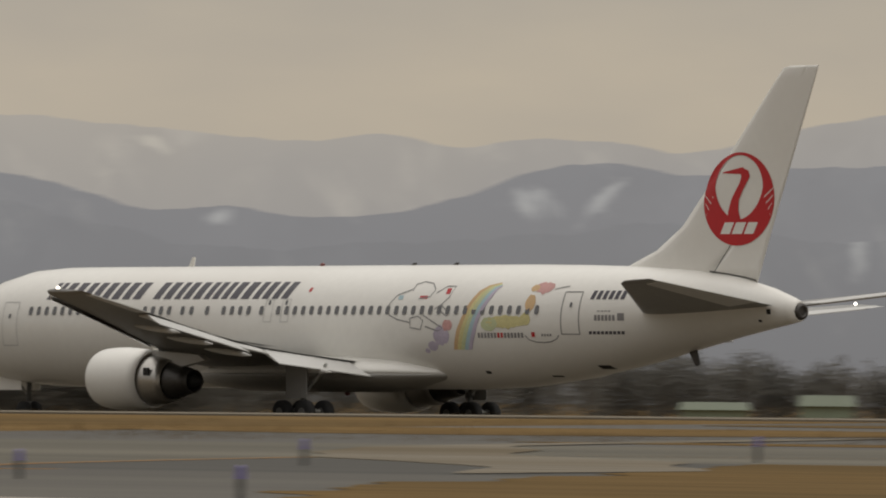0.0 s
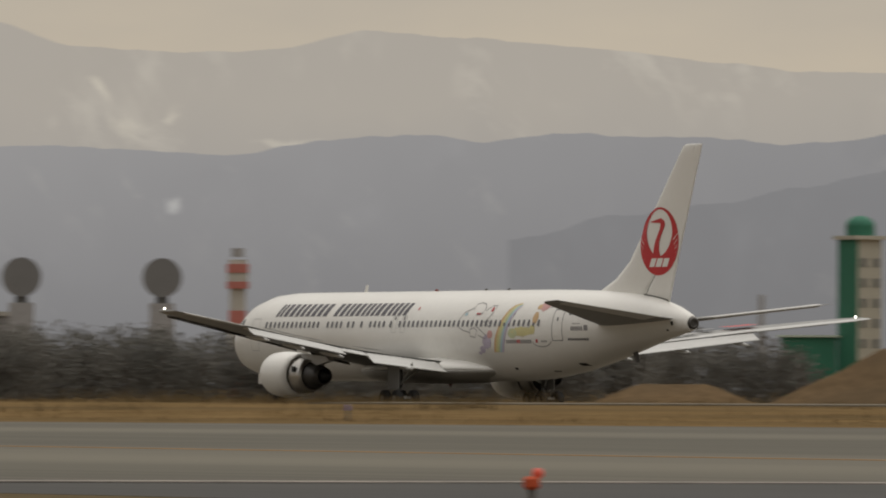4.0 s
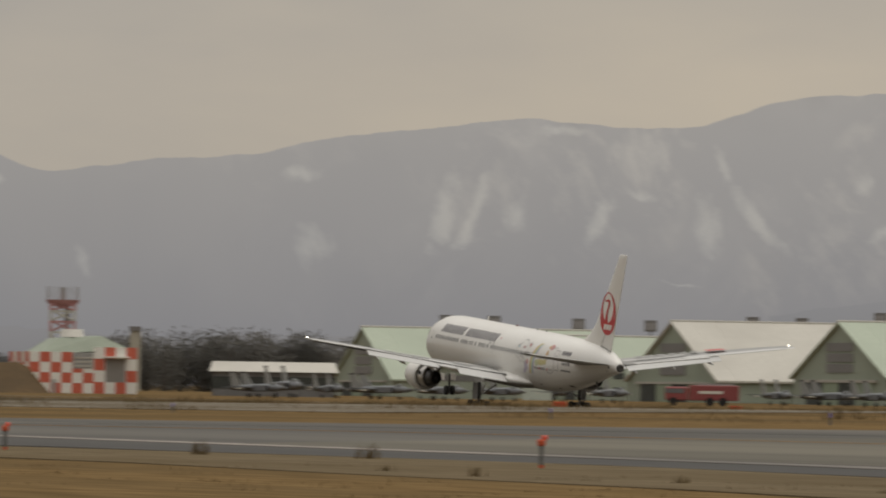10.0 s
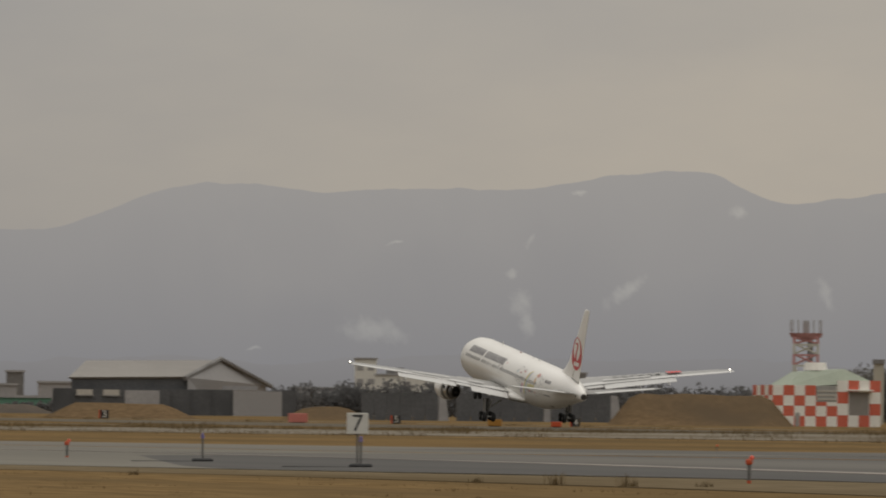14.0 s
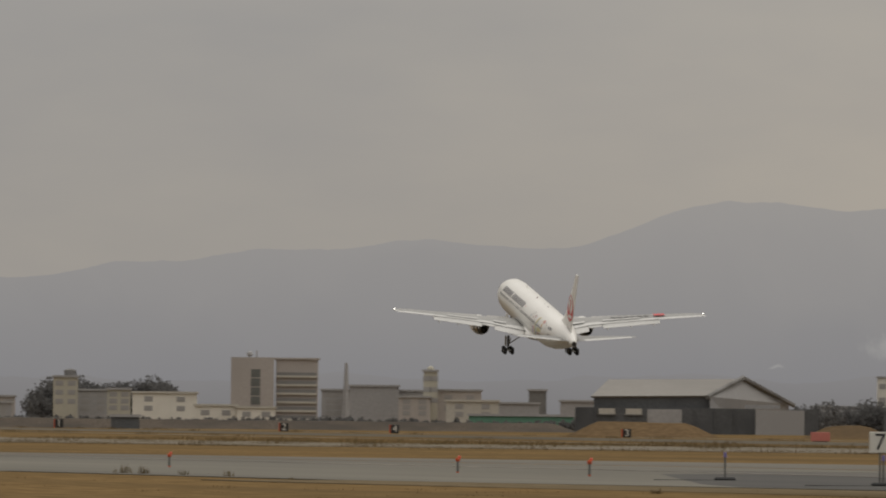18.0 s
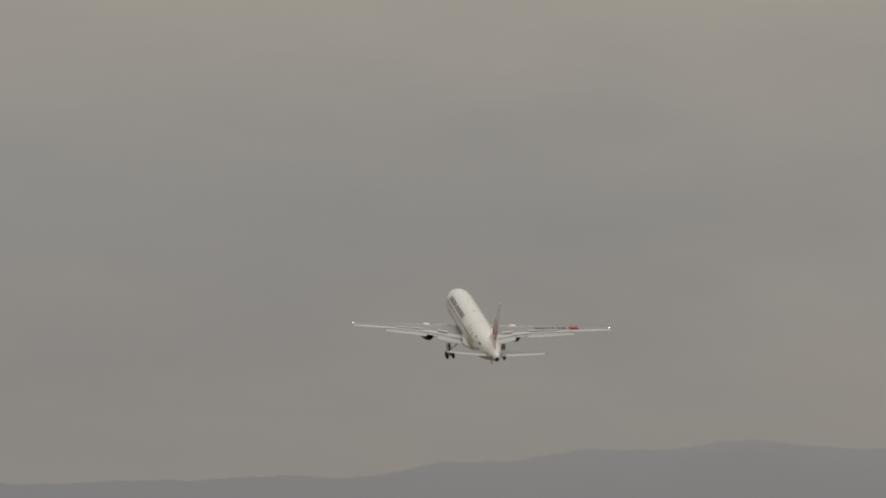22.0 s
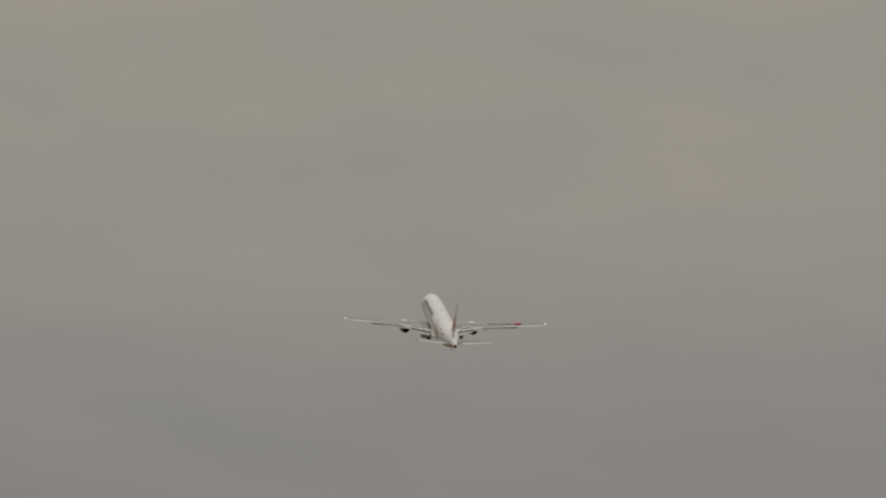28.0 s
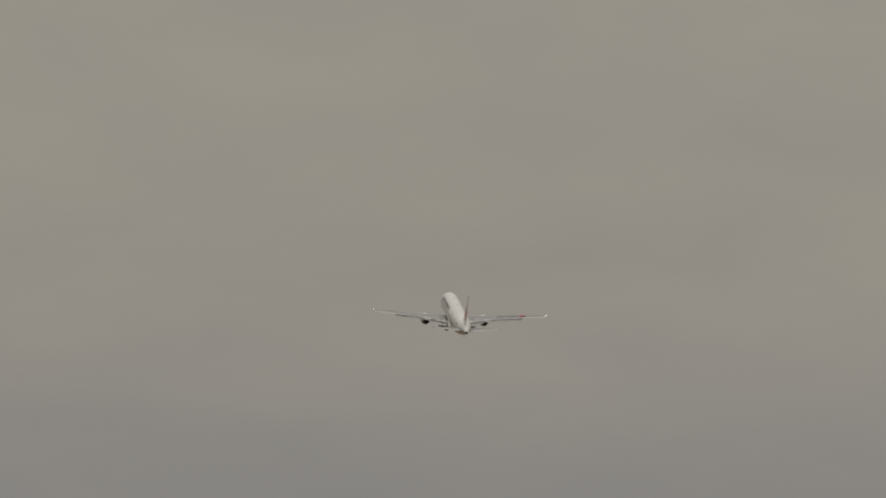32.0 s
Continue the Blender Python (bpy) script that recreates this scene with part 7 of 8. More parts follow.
    block(t, "right_annex", F(77.112), F(77.03), -2.4, 6, 0, H(0.214), "revetment", "dark annex")
    block(t, "gable_sill", F(77.45), F(77.25), 6, 8, H(0.214), H(0.235), "grey_wall")
    # pale apartment blocks behind
    for az0, az1, e, mat, R2 in ((76.70, 76.575, 0.395, "sign_white", 2500), (76.58, 76.22, 0.305, "sign_white", 2480), (75.77, 75.27, 0.28, "dim_wall", 2600), (75.66, 75.38, 0.325, "dim_wall", 2590), (77.06, 76.8, 0.225, "grey_wall", 2450)):
        am = (az0 + az1) / 2
        b = thing("apartment_block", site(am, R2), "pale concrete apartment block in the haze", "apartment building", "far apartment blocks")
        w, h = deg((az0 - az1) / 2, R2), rise(am, R2, e)
        block(b, "wall", -w, w, 0, 10, 0, h, mat)
        block(b, "roof", -w - 0.3, w + 0.3, -0.3, 10.3, h, h + 0.4, "grey_wall")
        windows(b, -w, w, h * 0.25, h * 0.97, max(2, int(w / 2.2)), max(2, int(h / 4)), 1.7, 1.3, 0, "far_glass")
    b = thing("roof_tank", site(76.47, 2485, rise(76.47, 2485, 0.30)), "dark roof tank on the apartment block", "tank")
    block(b, "body", -deg(0.05, 2485), deg(0.05, 2485), 2, 8, 0, deg(0.045, 2485) + 4, "dark_wall")


def build_town():
    """A low hazy town at the end of the field."""
    R = 3200
    H = lambda e: rise(80, R, e)
    D = lambda d: deg(d, R)
    t = thing("office_building", site(80.13, R), "tall beige office block with long dark window bands", "office building")
    block(t, "stair_wing", -D(0.245), D(0.0), -4, 20, 0, H(0.475), "beige_wall", "plain beige wing")
    block(t, "office_wing", D(0.01), D(0.25), 0, 20, 0, H(0.465), "beige_wall", "beige office wing")
    block(t, "parapet", D(0.0), D(0.26), -0.5, 20.5, H(0.465), H(0.475), "beige_wall")
    for k in range(6):
        z = H(0.392 - 0.049 * k)
        block(t, "window_band", D(0.015), D(0.24), -0.4, 0.2, z - D(0.018), z, "band_glass", "dark window band")
        block(t, "spandrel", D(0.012), D(0.243), -0.7, 0.2, z - D(0.03), z - D(0.018), "pale_wall", "pale strip below the windows")
    windows(t, -D(0.125), -D(0.085), H(0.1), H(0.41), 1, 6, 3.0, 2.6, -4)
    part("roof_tank", ball((-D(0.14), 6, H(0.495)), D(0.017), 12, 8), "grey_wall", t, smooth=True)
    part("roof_aerial", tube((-D(0.1), 6, H(0.475)), (-D(0.1), 6, H(0.515)), 0.3, n=6), "grey_wall", t)
    near_rows = [(81.385, 81.245, 0.35, "cream", 3000, 4), (81.245, 81.07, 0.275, "grey_wall", 3020, 4), (81.077, 80.945, 0.282, "cream", 2990, 3), (80.935, 80.567, 0.264, "signal_white", 2900, 2), (80.58, 80.34, 0.195, "signal_white", 2800, 1), (80.34, 80.12, 0.185, "signal_white", 2790, 1)]
    rows = [(79.86, 79.28, 0.29, "grey_wall", 3100, 3), (79.70, 79.42, 0.315, "grey_wall", 3090, 1), (79.42, 79.24, 0.255, "beige_wall", 3050, 3), (79.28, 79.2, 0.405, "cream", 3060, 5), (79.2, 78.95, 0.295, "beige_wall", 3070, 2), (79.15, 78.85, 0.235, "pale_wall", 2900, 2), (78.95, 78.62, 0.225, "grey_wall", 2950, 1), (78.68, 78.58, 0.30, "dark_wall", 3000, 1),
            (79.02, 78.42, 0.155, "hazy_green", 2500, 1), (78.5, 78.3, 0.24, "grey_wall", 2900, 1), (82.0, 81.8, 0.24, "grey_wall", 3100, 2), (82.35, 81.62, 0.20, "grey_wall", 3000, 2), (82.15, 82.05, 0.275, "dark_wall", 3050, 1), (81.75, 81.6, 0.235, "beige_wall", 3050, 2), (83.1, 82.4, 0.2, "grey_wall", 3050, 2), (81.055, 80.892, 0.128, "revetment", 2230, 1)]
    for az0, az1, e, mat, R2, floors in near_rows + rows:
        am = (az0 + az1) / 2
        b = thing("town_building", site(am, R2), {"pale_wall": "pale concrete", "signal_white": "white low", "cream": "cream", "grey_wall": "grey hazy", "beige_wall": "beige", "dark_wall": "dark", "hazy_green": "long green-clad", "revetment": "dark boxy"}[mat] + " building of the far town", "building", "far town buildings")
        w, h = deg((az0 - az1) / 2, R2), rise(am, R2, e)
        block(b, "wall", -w, w, 0, 14, 0, h, mat)
        block(b, "roof_edge", -w - 0.4, w + 0.4, -0.4, 14.4, h, h + 0.6, "pale_wall" if mat in ("signal_white", "pale_wall") else "grey_wall")
        if floors > 1 or mat == "signal_white":
            if mat in ("grey_wall", "beige_wall") and w > 12:
                windows(b, -w, w, h * 0.3, h * 0.97, 1, floors + 1, 1.84 * w, 1.4, 0, "far_glass", "window_band")
            else:
                windows(b, -w, w, h * 0.4, h * 0.97, max(2, int(w / 5)), min(floors, 3), 2.4, 1.5, 0, "far_glass")
    k = thing("roof_tank", site(81.29, 3003, up(0.35, 3003) + 0.6), "dark round tank on a cream building", "tank")
    part("body", tube((0, 4, 0), (0, 4, deg(0.03, 3000)), deg(0.032, 3000), deg(0.036, 3000), 12), "dark_wall", k)
    part("lid", tube((0, 4, deg(0.03, 3000)), (0, 4, deg(0.038, 3000)), deg(0.036, 3000), deg(0.015, 3000), 12), "dark_wall", k)
    k = thing("roof_dome", site(79.24, 3063, up(0.405, 3063) + 0.6), "small cream dome on a tower", "dome")
    part("dome", ball((0, 4, 0), deg(0.022, 3060), 14, 8, 1.0), "cream", k, smooth=True)
    m = thing("lattice_mast", site(79.72, 3000), "thin grey radio mast over the town", "mast")
    part("shaft", tube((0, 0, 0), (0, 0, rise(79.72, 3000, 0.45)), 1.4, 0.4, 4), "grey_wall", m)


def berm(name, az0, az1, R, el, mat, label, ramp=0.25, seed=1.0):
    """A long earth bank, sloping to the ground at both ends."""
    n = max(8, int((az0 - az1) / 0.06))
    verts, faces = [], []
    for i in range(n + 1):
        a = az0 + (az1 - az0) * i / n
        f = min(1, i / n / ramp, (1 - i / n) / ramp) if ramp else 1
        h = max(0.05, rise(a, R, el) * f * (1 + 0.10 * noise.noise((a * 3, seed, 0))))
        for d, k in ((-9 - h, -0.03), (-5, 0.5), (-2, 0.97), (3, 1.0), (12 + h, -0.05)):
            x, y = spot(a, R + d)
            verts.append((x, y, ground_z(x, y) + h * k + 0.15 * noise.noise((a * 9, d, seed))))
    for i in range(n):
        for j in range(4):
            k = i * 5 + j
            faces.append((k, k + 1, k + 6, k + 5))
    me = bpy.data.meshes.new(name)
    me.from_pydata(verts, [], faces)
    me.materials.append(M[mat])
    for f in me.polygons:
        f.use_smooth = True
    return tagged(new(name, me), label, "earth bank", kind="structure")


def wood(az0, az1, R, els, label, leaf=0.9, dense=1.0, seed=0, mat="foliage"):
    """A stand of trees far off: trunks, limbs and crowns of many small leaf clumps."""
    rnd = random.Random(seed)
    verts, faces = [], []
    mv, mf = [], []
    span = abs(deg(az0 - az1, R))
    count = max(4, int(span / 2.2 * dense)) * 2
    for i in range(count):
        u = (i % (count // 2) + rnd.random()) / (count // 2)
        a = az0 + (az1 - az0) * u
        el = float(np.interp(u, [j / (len(els) - 1) for j in range(len(els))], els)) if len(els) > 1 else els[0]
        Ri = R + rnd.uniform(0, 26) + (14 if i % 2 else 0)
        x, y = spot(a, Ri)
        gz = ground_z(x, y)
        top = (up(el, Ri) - gz) * rnd.uniform(0.78, 1.06)
        if top < 1.2:
            continue
        r = min(4.4, top * 0.34) * rnd.uniform(0.8, 1.25)
        # trunk and two limbs
        for (dx, dz0, dz1, rr) in ((0, -0.2, top * 0.7, 0.22), (r * 0.4, top * 0.35, top * 0.75, 0.1), (-r * 0.45, top * 0.3, top * 0.7, 0.1)):
            k = len(mv)
            for q in range(4):
                an = q * math.pi / 2
                mv.append((x + rr * math.cos(an), y + rr * math.sin(an), gz + dz0))
            for q in range(4):
                an = q * math.pi / 2
                mv.append((x + dx + rr * 0.4 * math.cos(an), y + rr * 0.4 * math.sin(an), gz + dz1))
            for q in range(4):
                mf.append((k + q, k + (q + 1) % 4, k + 4 + (q + 1) % 4, k + 4 + q))
        n = int(330 * dense * (r / 3.4) ** 2 * (0.9 / leaf) ** 1.3) + 40
        for c in range(n):
            # leaf clumps through an uneven crown that reaches low down
            th, ph = rnd.uniform(0, 2 * math.pi), math.acos(rnd.uniform(-1, 1))
            rad = rnd.random() ** 0.4
            lump = 1 + 0.35 * noise.noise((2 * math.cos(th) + i, 2 * math.sin(th), 2 * math.cos(ph)))
            cx = x + r * rad * lump * math.sin(ph) * math.cos(th)
            cy = y + r * rad * lump * math.sin(ph) * math.sin(th)
            cz = gz + top * 0.52 + top * 0.48 * rad * lump * math.cos(ph)
            if c % 3 == 0:
                # undergrowth between the crowns
                cx, cy = x + rnd.uniform(-1.4, 1.4) * r, y + rnd.uniform(-1, 1) * r
                cz = gz + top * rnd.uniform(0.02, 0.62)
            s = 0.75 * leaf * rnd.uniform(0.5, 1.2)
            q = Euler((rnd.uniform(0, 6.3), rnd.uniform(0, 6.3), rnd.uniform(0, 6.3))).to_matrix()
            k = len(verts)
            for px, py, pz in ((-s, -0.35 * s, 0), (0.2 * s, -0.5 * s, 0.3 * s), (s, 0.3 * s, 0), (-0.2 * s, 0.55 * s, -0.25 * s)):
                v = q @ Vector((px, py, pz))
                verts.append((cx + v.x, cy + v.y, max(gz, cz + v.z)))
            faces.append((k, k + 1, k + 2, k + 3))
    off = len(verts)
    me = bpy.data.meshes.new("wood")
    me.from_pydata(verts + mv, [], faces + [tuple(i + off for i in f) for f in mf])
    me.materials.append(M[mat])
    me.materials.append(M["bark"])
    me.polygons.foreach_set("material_index", [0] * len(faces) + [1] * len(mf))
    return tagged(new("wood", me), label, "trees", kind="stuff")


build_checker_building()
build_revetments()
build_town()
berm("earth_bank", 58.6, 56.3, 1000, 0.335, "earth", "brown earth bank with dry grass", 0.3, 1)
berm("earth_bank", 56.4, 51.0, 1050, 0.30, "earth", "long brown earth bank with dry grass", 0.06, 2)
berm("earth_bank", 59.6, 58.6, 1080, 0.13, "earth", "low brown earth bank", 0.3, 3)
berm("earth_bank", 69.15, 67.0, 1330, 0.213, "earth", "long brown earth bank before the hangars", 0.19, 4)
berm("earth_bank", 75.26, 74.2, 1500, 0.215, "earth", "brown earth bank beside the radar building", 0.14, 5)
berm("earth_bank", 77.12, 76.6, 1700, 0.125, "earth", "low brown earth mound", 0.3, 6)
berm("earth_bank", 78.47, 77.6, 1720, 0.13, "earth", "low brown earth mound before the old hangar", 0.2, 7)
berm("earth_bank", 82.9, 78.4, 2300, 0.118, "hedge", "long dark hedge bank before the town", 0.03, 8)
# stands of trees: bearing from and to, distance, angles of their tops, leaf size and density
EAST_WOODS = [
    (49.9, 44.2, 1150, [0.36, 0.34, 0.36, 0.36, 0.4, 0.45, 0.42, 0.38, 0.36], 0.36, 1.0),
    (50.8, 48.4, 1120, [0.76, 0.74, 0.68, 0.73, 0.76, 0.7], 0.36, 1.0),
    (54.2, 50.4, 1200, [0.54, 0.55, 0.53, 0.53, 0.54, 0.64, 0.74], 0.36, 1.5),
    (57.5, 56.1, 1090, [0.42, 0.52, 0.46, 0.5, 0.3, 0.25], 0.36, 1.0),
    (57.2, 54.0, 1085, [0.36, 0.46, 0.44, 0.48, 0.52, 0.53, 0.53, 0.52], 0.36, 1.5),
    (59.2, 58.3, 1100, [0.5, 0.46, 0.44, 0.33], 0.36, 1.0),
]
BASE_WOODS = [
    (61.2, 59.1, 1200, [0.42, 0.46, 0.44, 0.46, 0.42], 0.36, 1.0),
    (62.9, 61.0, 1220, [0.44, 0.45, 0.43, 0.44], 0.36, 1.0),
    (64.95, 62.7, 1180, [0.40, 0.47, 0.46, 0.48, 0.45, 0.47, 0.46], 0.36, 1.0),
    (65.5, 64.85, 1120, [0.2, 0.36, 0.45, 0.49, 0.46], 0.36, 1.1),
    (66.09, 65.4, 1290, [0.12, 0.16, 0.15, 0.12, 0.13, 0.2], 0.3, 1.3),
]
FAR_WOODS = [
    (74.0, 72.45, 1950, [0.36, 0.4, 0.41, 0.41, 0.40, 0.36], 0.42, 1.0),
    (77.2, 76.62, 2600, [0.2, 0.25, 0.24, 0.25, 0.22], 0.6, 1.0),
    (81.47, 80.66, 3150, [0.31, 0.34, 0.36, 0.345, 0.32, 0.345, 0.35, 0.29], 0.9, 1.3),
    (82.9, 78.2, 2450, [0.13, 0.125, 0.135, 0.13, 0.145, 0.13, 0.14], 0.8, 1.1),
    (78.3, 74.4, 2420, [0.2, 0.24, 0.23, 0.25, 0.27, 0.28, 0.25, 0.28, 0.27, 0.25], 0.8, 0.9),
]
for k, (a0, a1, R, els, leaf, dense) in enumerate(EAST_WOODS + BASE_WOODS + FAR_WOODS):
    wood(a0, a1, R, els, "dark bare winter trees in a dense stand" if R < 2000 else "grey distant tree clumps in the haze", leaf, dense, k + 1, "foliage" if R < 2000 else "far_foliage")


# ---- lights, boards and plants along the taxiway ----
def place(az, y):
    """On the line parallel to the runway at y, at that bearing."""
    x = -y * math.tan(radians(az))
    return pose(x, y, ground_z(x, y), 0, 0, az)


def build_orange_light():
    t = thing("edge_light", pose(0, 0, 0), "orange-capped light on a grey stake beside the taxiway", "edge light", "orange edge lights")
    part("stake", tube((0, 0, 0), (0, 0, 0.50), 0.045, n=10), "steel_grey", t, "dark grey stake")
    part("foot", tube((0, 0, 0), (0, 0, 0.09), 0.05, 0.05, 10), "signal_orange", t, "red foot band")
    part("cap", box(-0.09, 0.08, -0.085, 0.085, 0.47, 0.61, 0.03), "signal_orange", t, "orange lamp housing")
    part("lens", ball((0.06, 0, 0.64), 0.06, 12, 8), "red_lamp", t, "red-orange lens", smooth=True)
    return t


def build_blue_light(stand):
    t = thing("edge_light", pose(0, 0, 0), "blue lens light on a stake" + (" with a dark base block" if stand else " in the grass"), "edge light", "blue edge lights")
    h = 0.80 if stand else 0.30
    part("stake", tube((0, 0, 0), (0, 0, h), 0.035 if stand else 0.05, n=10), "steel_grey", t)
    part("lens", tube((0, 0, h), (0, 0, h + 0.13), 0.06, 0.048, 12), "blue_lens", t, "blue lens")
    part("lens_cap", ball((0, 0, h + 0.13), 0.048, 12, 8), "blue_lens", t, smooth=True)
    if stand:
        part("base_block", box(-0.36, 0.36, -0.16, 0.16, 0, 0.13, 0.05), "black_plastic", t, "dark base block")
        part("cable", tube((-0.3, 0.1, 0.02), (-2.4, 0.3, 0.02), 0.015, n=5), "black_plastic", t)
    return t


def glyphs(text, size, mat, parent, at, name="number"):
    cu = bpy.data.curves.new(name, "FONT")
    cu.body, cu.size, cu.extrude, cu.align_x, cu.align_y = text, size, 0.004, "CENTER", "CENTER"
    tmp = bpy.data.objects.new("tmp", cu)
    me = bpy.data.meshes.new_from_object(tmp)
    bpy.data.objects.remove(tmp)
    me.materials.clear()
    me.materials.append(M[mat])
    return part(name, me, mat, parent, at=at)


orange = build_orange_light()
for i, (az, y) in enumerate(((54.26, 52), (59.9, 52.5), (63.82, 56), (66.93, 61.3), (71.40, 65.3), (74.45, 65.8), (78.33, 73.4), (79.08, 73.4), (80.72, 70.7))):
    if i == 0:
        orange.matrix_basis = place(az, y)
    else:
        copy_thing(orange, place(az, y))
copy_thing(orange, place(74.635, 110) @ Matrix.Diagonal((0.45, 0.45, 0.45, 1)))
blue = build_blue_light(True)
blue.matrix_basis = place(77.56, 73)
copy_thing(blue, place(76.66, 71))
low_blue = build_blue_light(False)
low_blue.matrix_basis = place(69.76, 138)
for az, y in ((71.35, 140), (67.91, 142), (66.35, 142), (64.79, 142), (60.95, 144), (57.0, 144), (53.25, 144), (49.91, 144), (73.5, 138)):
    copy_thing(low_blue, place(az, y))
near_blue = build_blue_light(False)
near_blue.matrix_basis = place(49.79, 84)
for az, y in ((49.52, 95), (48.26, 84), (47.9, 110), (45.32, 120)):
    copy_thing(near_blue, place(az, y))

board = thing("distance_board", place(76.68, 71) @ pose(0, -0.12, 0), "white square board with a black 7 on a stake", "sign board")
part("panel", box(-0.33, 0.33, -0.02, 0.02, 1.04, 1.68, 0.01), "sign_white", board, "white panel")
part("stake", tube((0, 0.03, 0), (0, 0.03, 1.08), 0.03, n=8), "steel_grey", board)
glyphs("7", 0.72, "black_plastic", board, pose(0, -0.026, 1.35, 90, 0, 0))

for digit, az, y, s in (("5", 76.46, 325, 1.0), ("3", 78.12, 330, 1.0), ("4", 79.44, 335, 1.1), ("2", 80.07, 335, 1.1), ("4", 75.44, 325, 1.0), ("1", 81.35, 335, 1.1)):
    m = place(az, y)
    b = thing("marker_board", m, "small dark marker board with a pale number and a red edge", "sign board", "marker boards")
    w = deg(0.024, m.translation.length)
    part("panel", box(-w, w, -0.06, 0.06, 0.15, 0.15 + 2 * w, 0.02), "black_plastic", b, "dark panel")
    part("red_edge", box(-w - 0.2, -w, -0.07, 0.07, 0.15, 0.15 + 2 * w, 0.02), "signal_orange", b, "red edge")
    for x in (-w * 0.7, w * 0.7):
        part("leg", box(x - 0.05, x + 0.05, -0.05, 0.05, 0, 0.16), "steel_grey", b)
    glyphs(digit, 2.3 * w, "sign_white", b, pose(0, -0.07, 0.15 + w, 90, 0, 0))
for az, y, w, mat in ((77.02, 325, 0.055, "dull_red"), (75.9, 320, 0.04, "paint_yellow"), (71.3, 330, 0.04, "signal_orange"), (71.62, 328, 0.03, "earth"), (75.55, 325, 0.03, "signal_orange"), (70.3, 330, 0.035, "signal_orange")):
    m = place(az, y)
    b = thing("marker_box", m, "low red marker box beside the runway" if mat != "paint_yellow" else "low yellow marker box beside the runway", "marker box", "marker boxes")
    q = deg(w, m.translation.length)
    part("body", box(-q, q, -0.3, 0.3, 0.1, 0.15 + q * 0.9, 0.05), mat, b)
    part("foot", box(-q * 0.8, q * 0.8, -0.2, 0.2, 0, 0.12), "black_plastic", b)


# taxiway paint: edge lines, worn seams and a yellow lead-in curve
def band(name, x0, x1, y0, y1, mat, lift, label, n=80):
    return grid(name, steps(x0, x1, n), [y0, (y0 + y1) / 2, y1], mat, lift, label=label, category="taxiway marking", bend=taxi_y)


def shoulder_y(x, v):
    """v: 0 on the asphalt's outer edge, 1 on the edge line."""
    outer = float(np.interp(x, [-420, -330, -250, -200, -150, 300], [57, 60, 70, 69, 64, 61]))
    return outer + v * (near_edge(x) - outer)


band("taxiway_edge_line", -2600, 250, 0.002, 0.022, "paint_line", 0.042, "worn pale edge line", 190)
band("taxiway_centre_line", -2600, -120, 0.385, 0.390, "paint_yellow", 0.042, "thin faded yellow centre line", 190)
for v0, v1 in ((0.62, 0.97),):
    grid("taxiway_dark_lane", steps(-420, -262, 60), steps(v0, v1, 3), "worn_asphalt", 0.036, label="darker worn wheel lane on the asphalt", category="taxiway", bend=taxi_y)
grid("taxiway_old_bay", steps(-290, 250, 90), steps(0.03, 0.985, 8), "warm_asphalt", 0.034, label="brownish old asphalt by the link", category="taxiway",
     bend=lambda x, v: taxi_y(x, v) if x > -262 else taxi_y(x, 0.5 + (v - 0.5) * (0.15 + 0.85 * (x + 290) / 28)))
grid("taxiway_far_bay", steps(-2600, -330, 130), steps(0.0, 0.99, 8), "beige_asphalt", 0.034, label="pale beige asphalt of the far taxiway", category="taxiway",
     bend=lambda x, v: taxi_y(x, 0.02 + 0.98 * v) if x < -395 else taxi_y(x, 1 - (1 - v) * max(0.0, (-330 - x) / 65)))
grid("taxiway_shoulder", steps(-372, 250, 80), steps(0, 1, 4), "dark_asphalt", 0.026, label="dark asphalt shoulder", category="taxiway", bend=shoulder_y)
grid("taxiway_pale_shoulder", steps(-2600, -372, 120), steps(0, 1, 4), "beige_asphalt", 0.026, label="grey asphalt shoulder", category="taxiway", bend=shoulder_y)


grid("pale_shoulder_tip", steps(-394, -262, 40), steps(0, 1, 4), "beige_asphalt", 0.031, label="slanting pale end of the shoulder", category="taxiway",
     bend=lambda x, v: shoulder_y(x, 0) + v * max(0.3, float(np.interp(x, (-394, -307, -262), (83.8, 67, 61))) - shoulder_y(x, 0)))


def gravel_edge(x):
    """Where the gravel beside the shoulder meets the golden grass."""
    return float(np.interp(x, [-370, -320, -300, -270, -235, -205, -180, -160, -140, 0, 250], [55, 55, 57, 60, 60, 59.5, 57, 55.5, 52.8, 51, 51]))


grid("gravel_strip", steps(-330, 250, 60), steps(0, 1, 3), "sparse_grass", 0.02, wobble=0.02, label="olive gravel strip with sparse grass", category="gravel", bend=lambda x, v: gravel_edge(x) + v * (shoulder_y(x, 0) - 0.1 - gravel_edge(x)))
grid("taxiway_link", steps(-175, 60, 40), steps(133, 215, 14), "asphalt", 0.032, label="asphalt link to the runway", category="taxiway")
for x0, x1, y0, y1 in ((-178, -150, 152, 160), (-172, -120, 166, 172), (-168, -96, 178, 186), (-160, -60, 196, 204), (-150, -88, 140, 143)):
    grid("link_grass", steps(x0, x1, 16), steps(0, 1, 4), "dry_grass", 0.045, 0.02, label="thin strip of dry grass on the old pavement", category="grass",
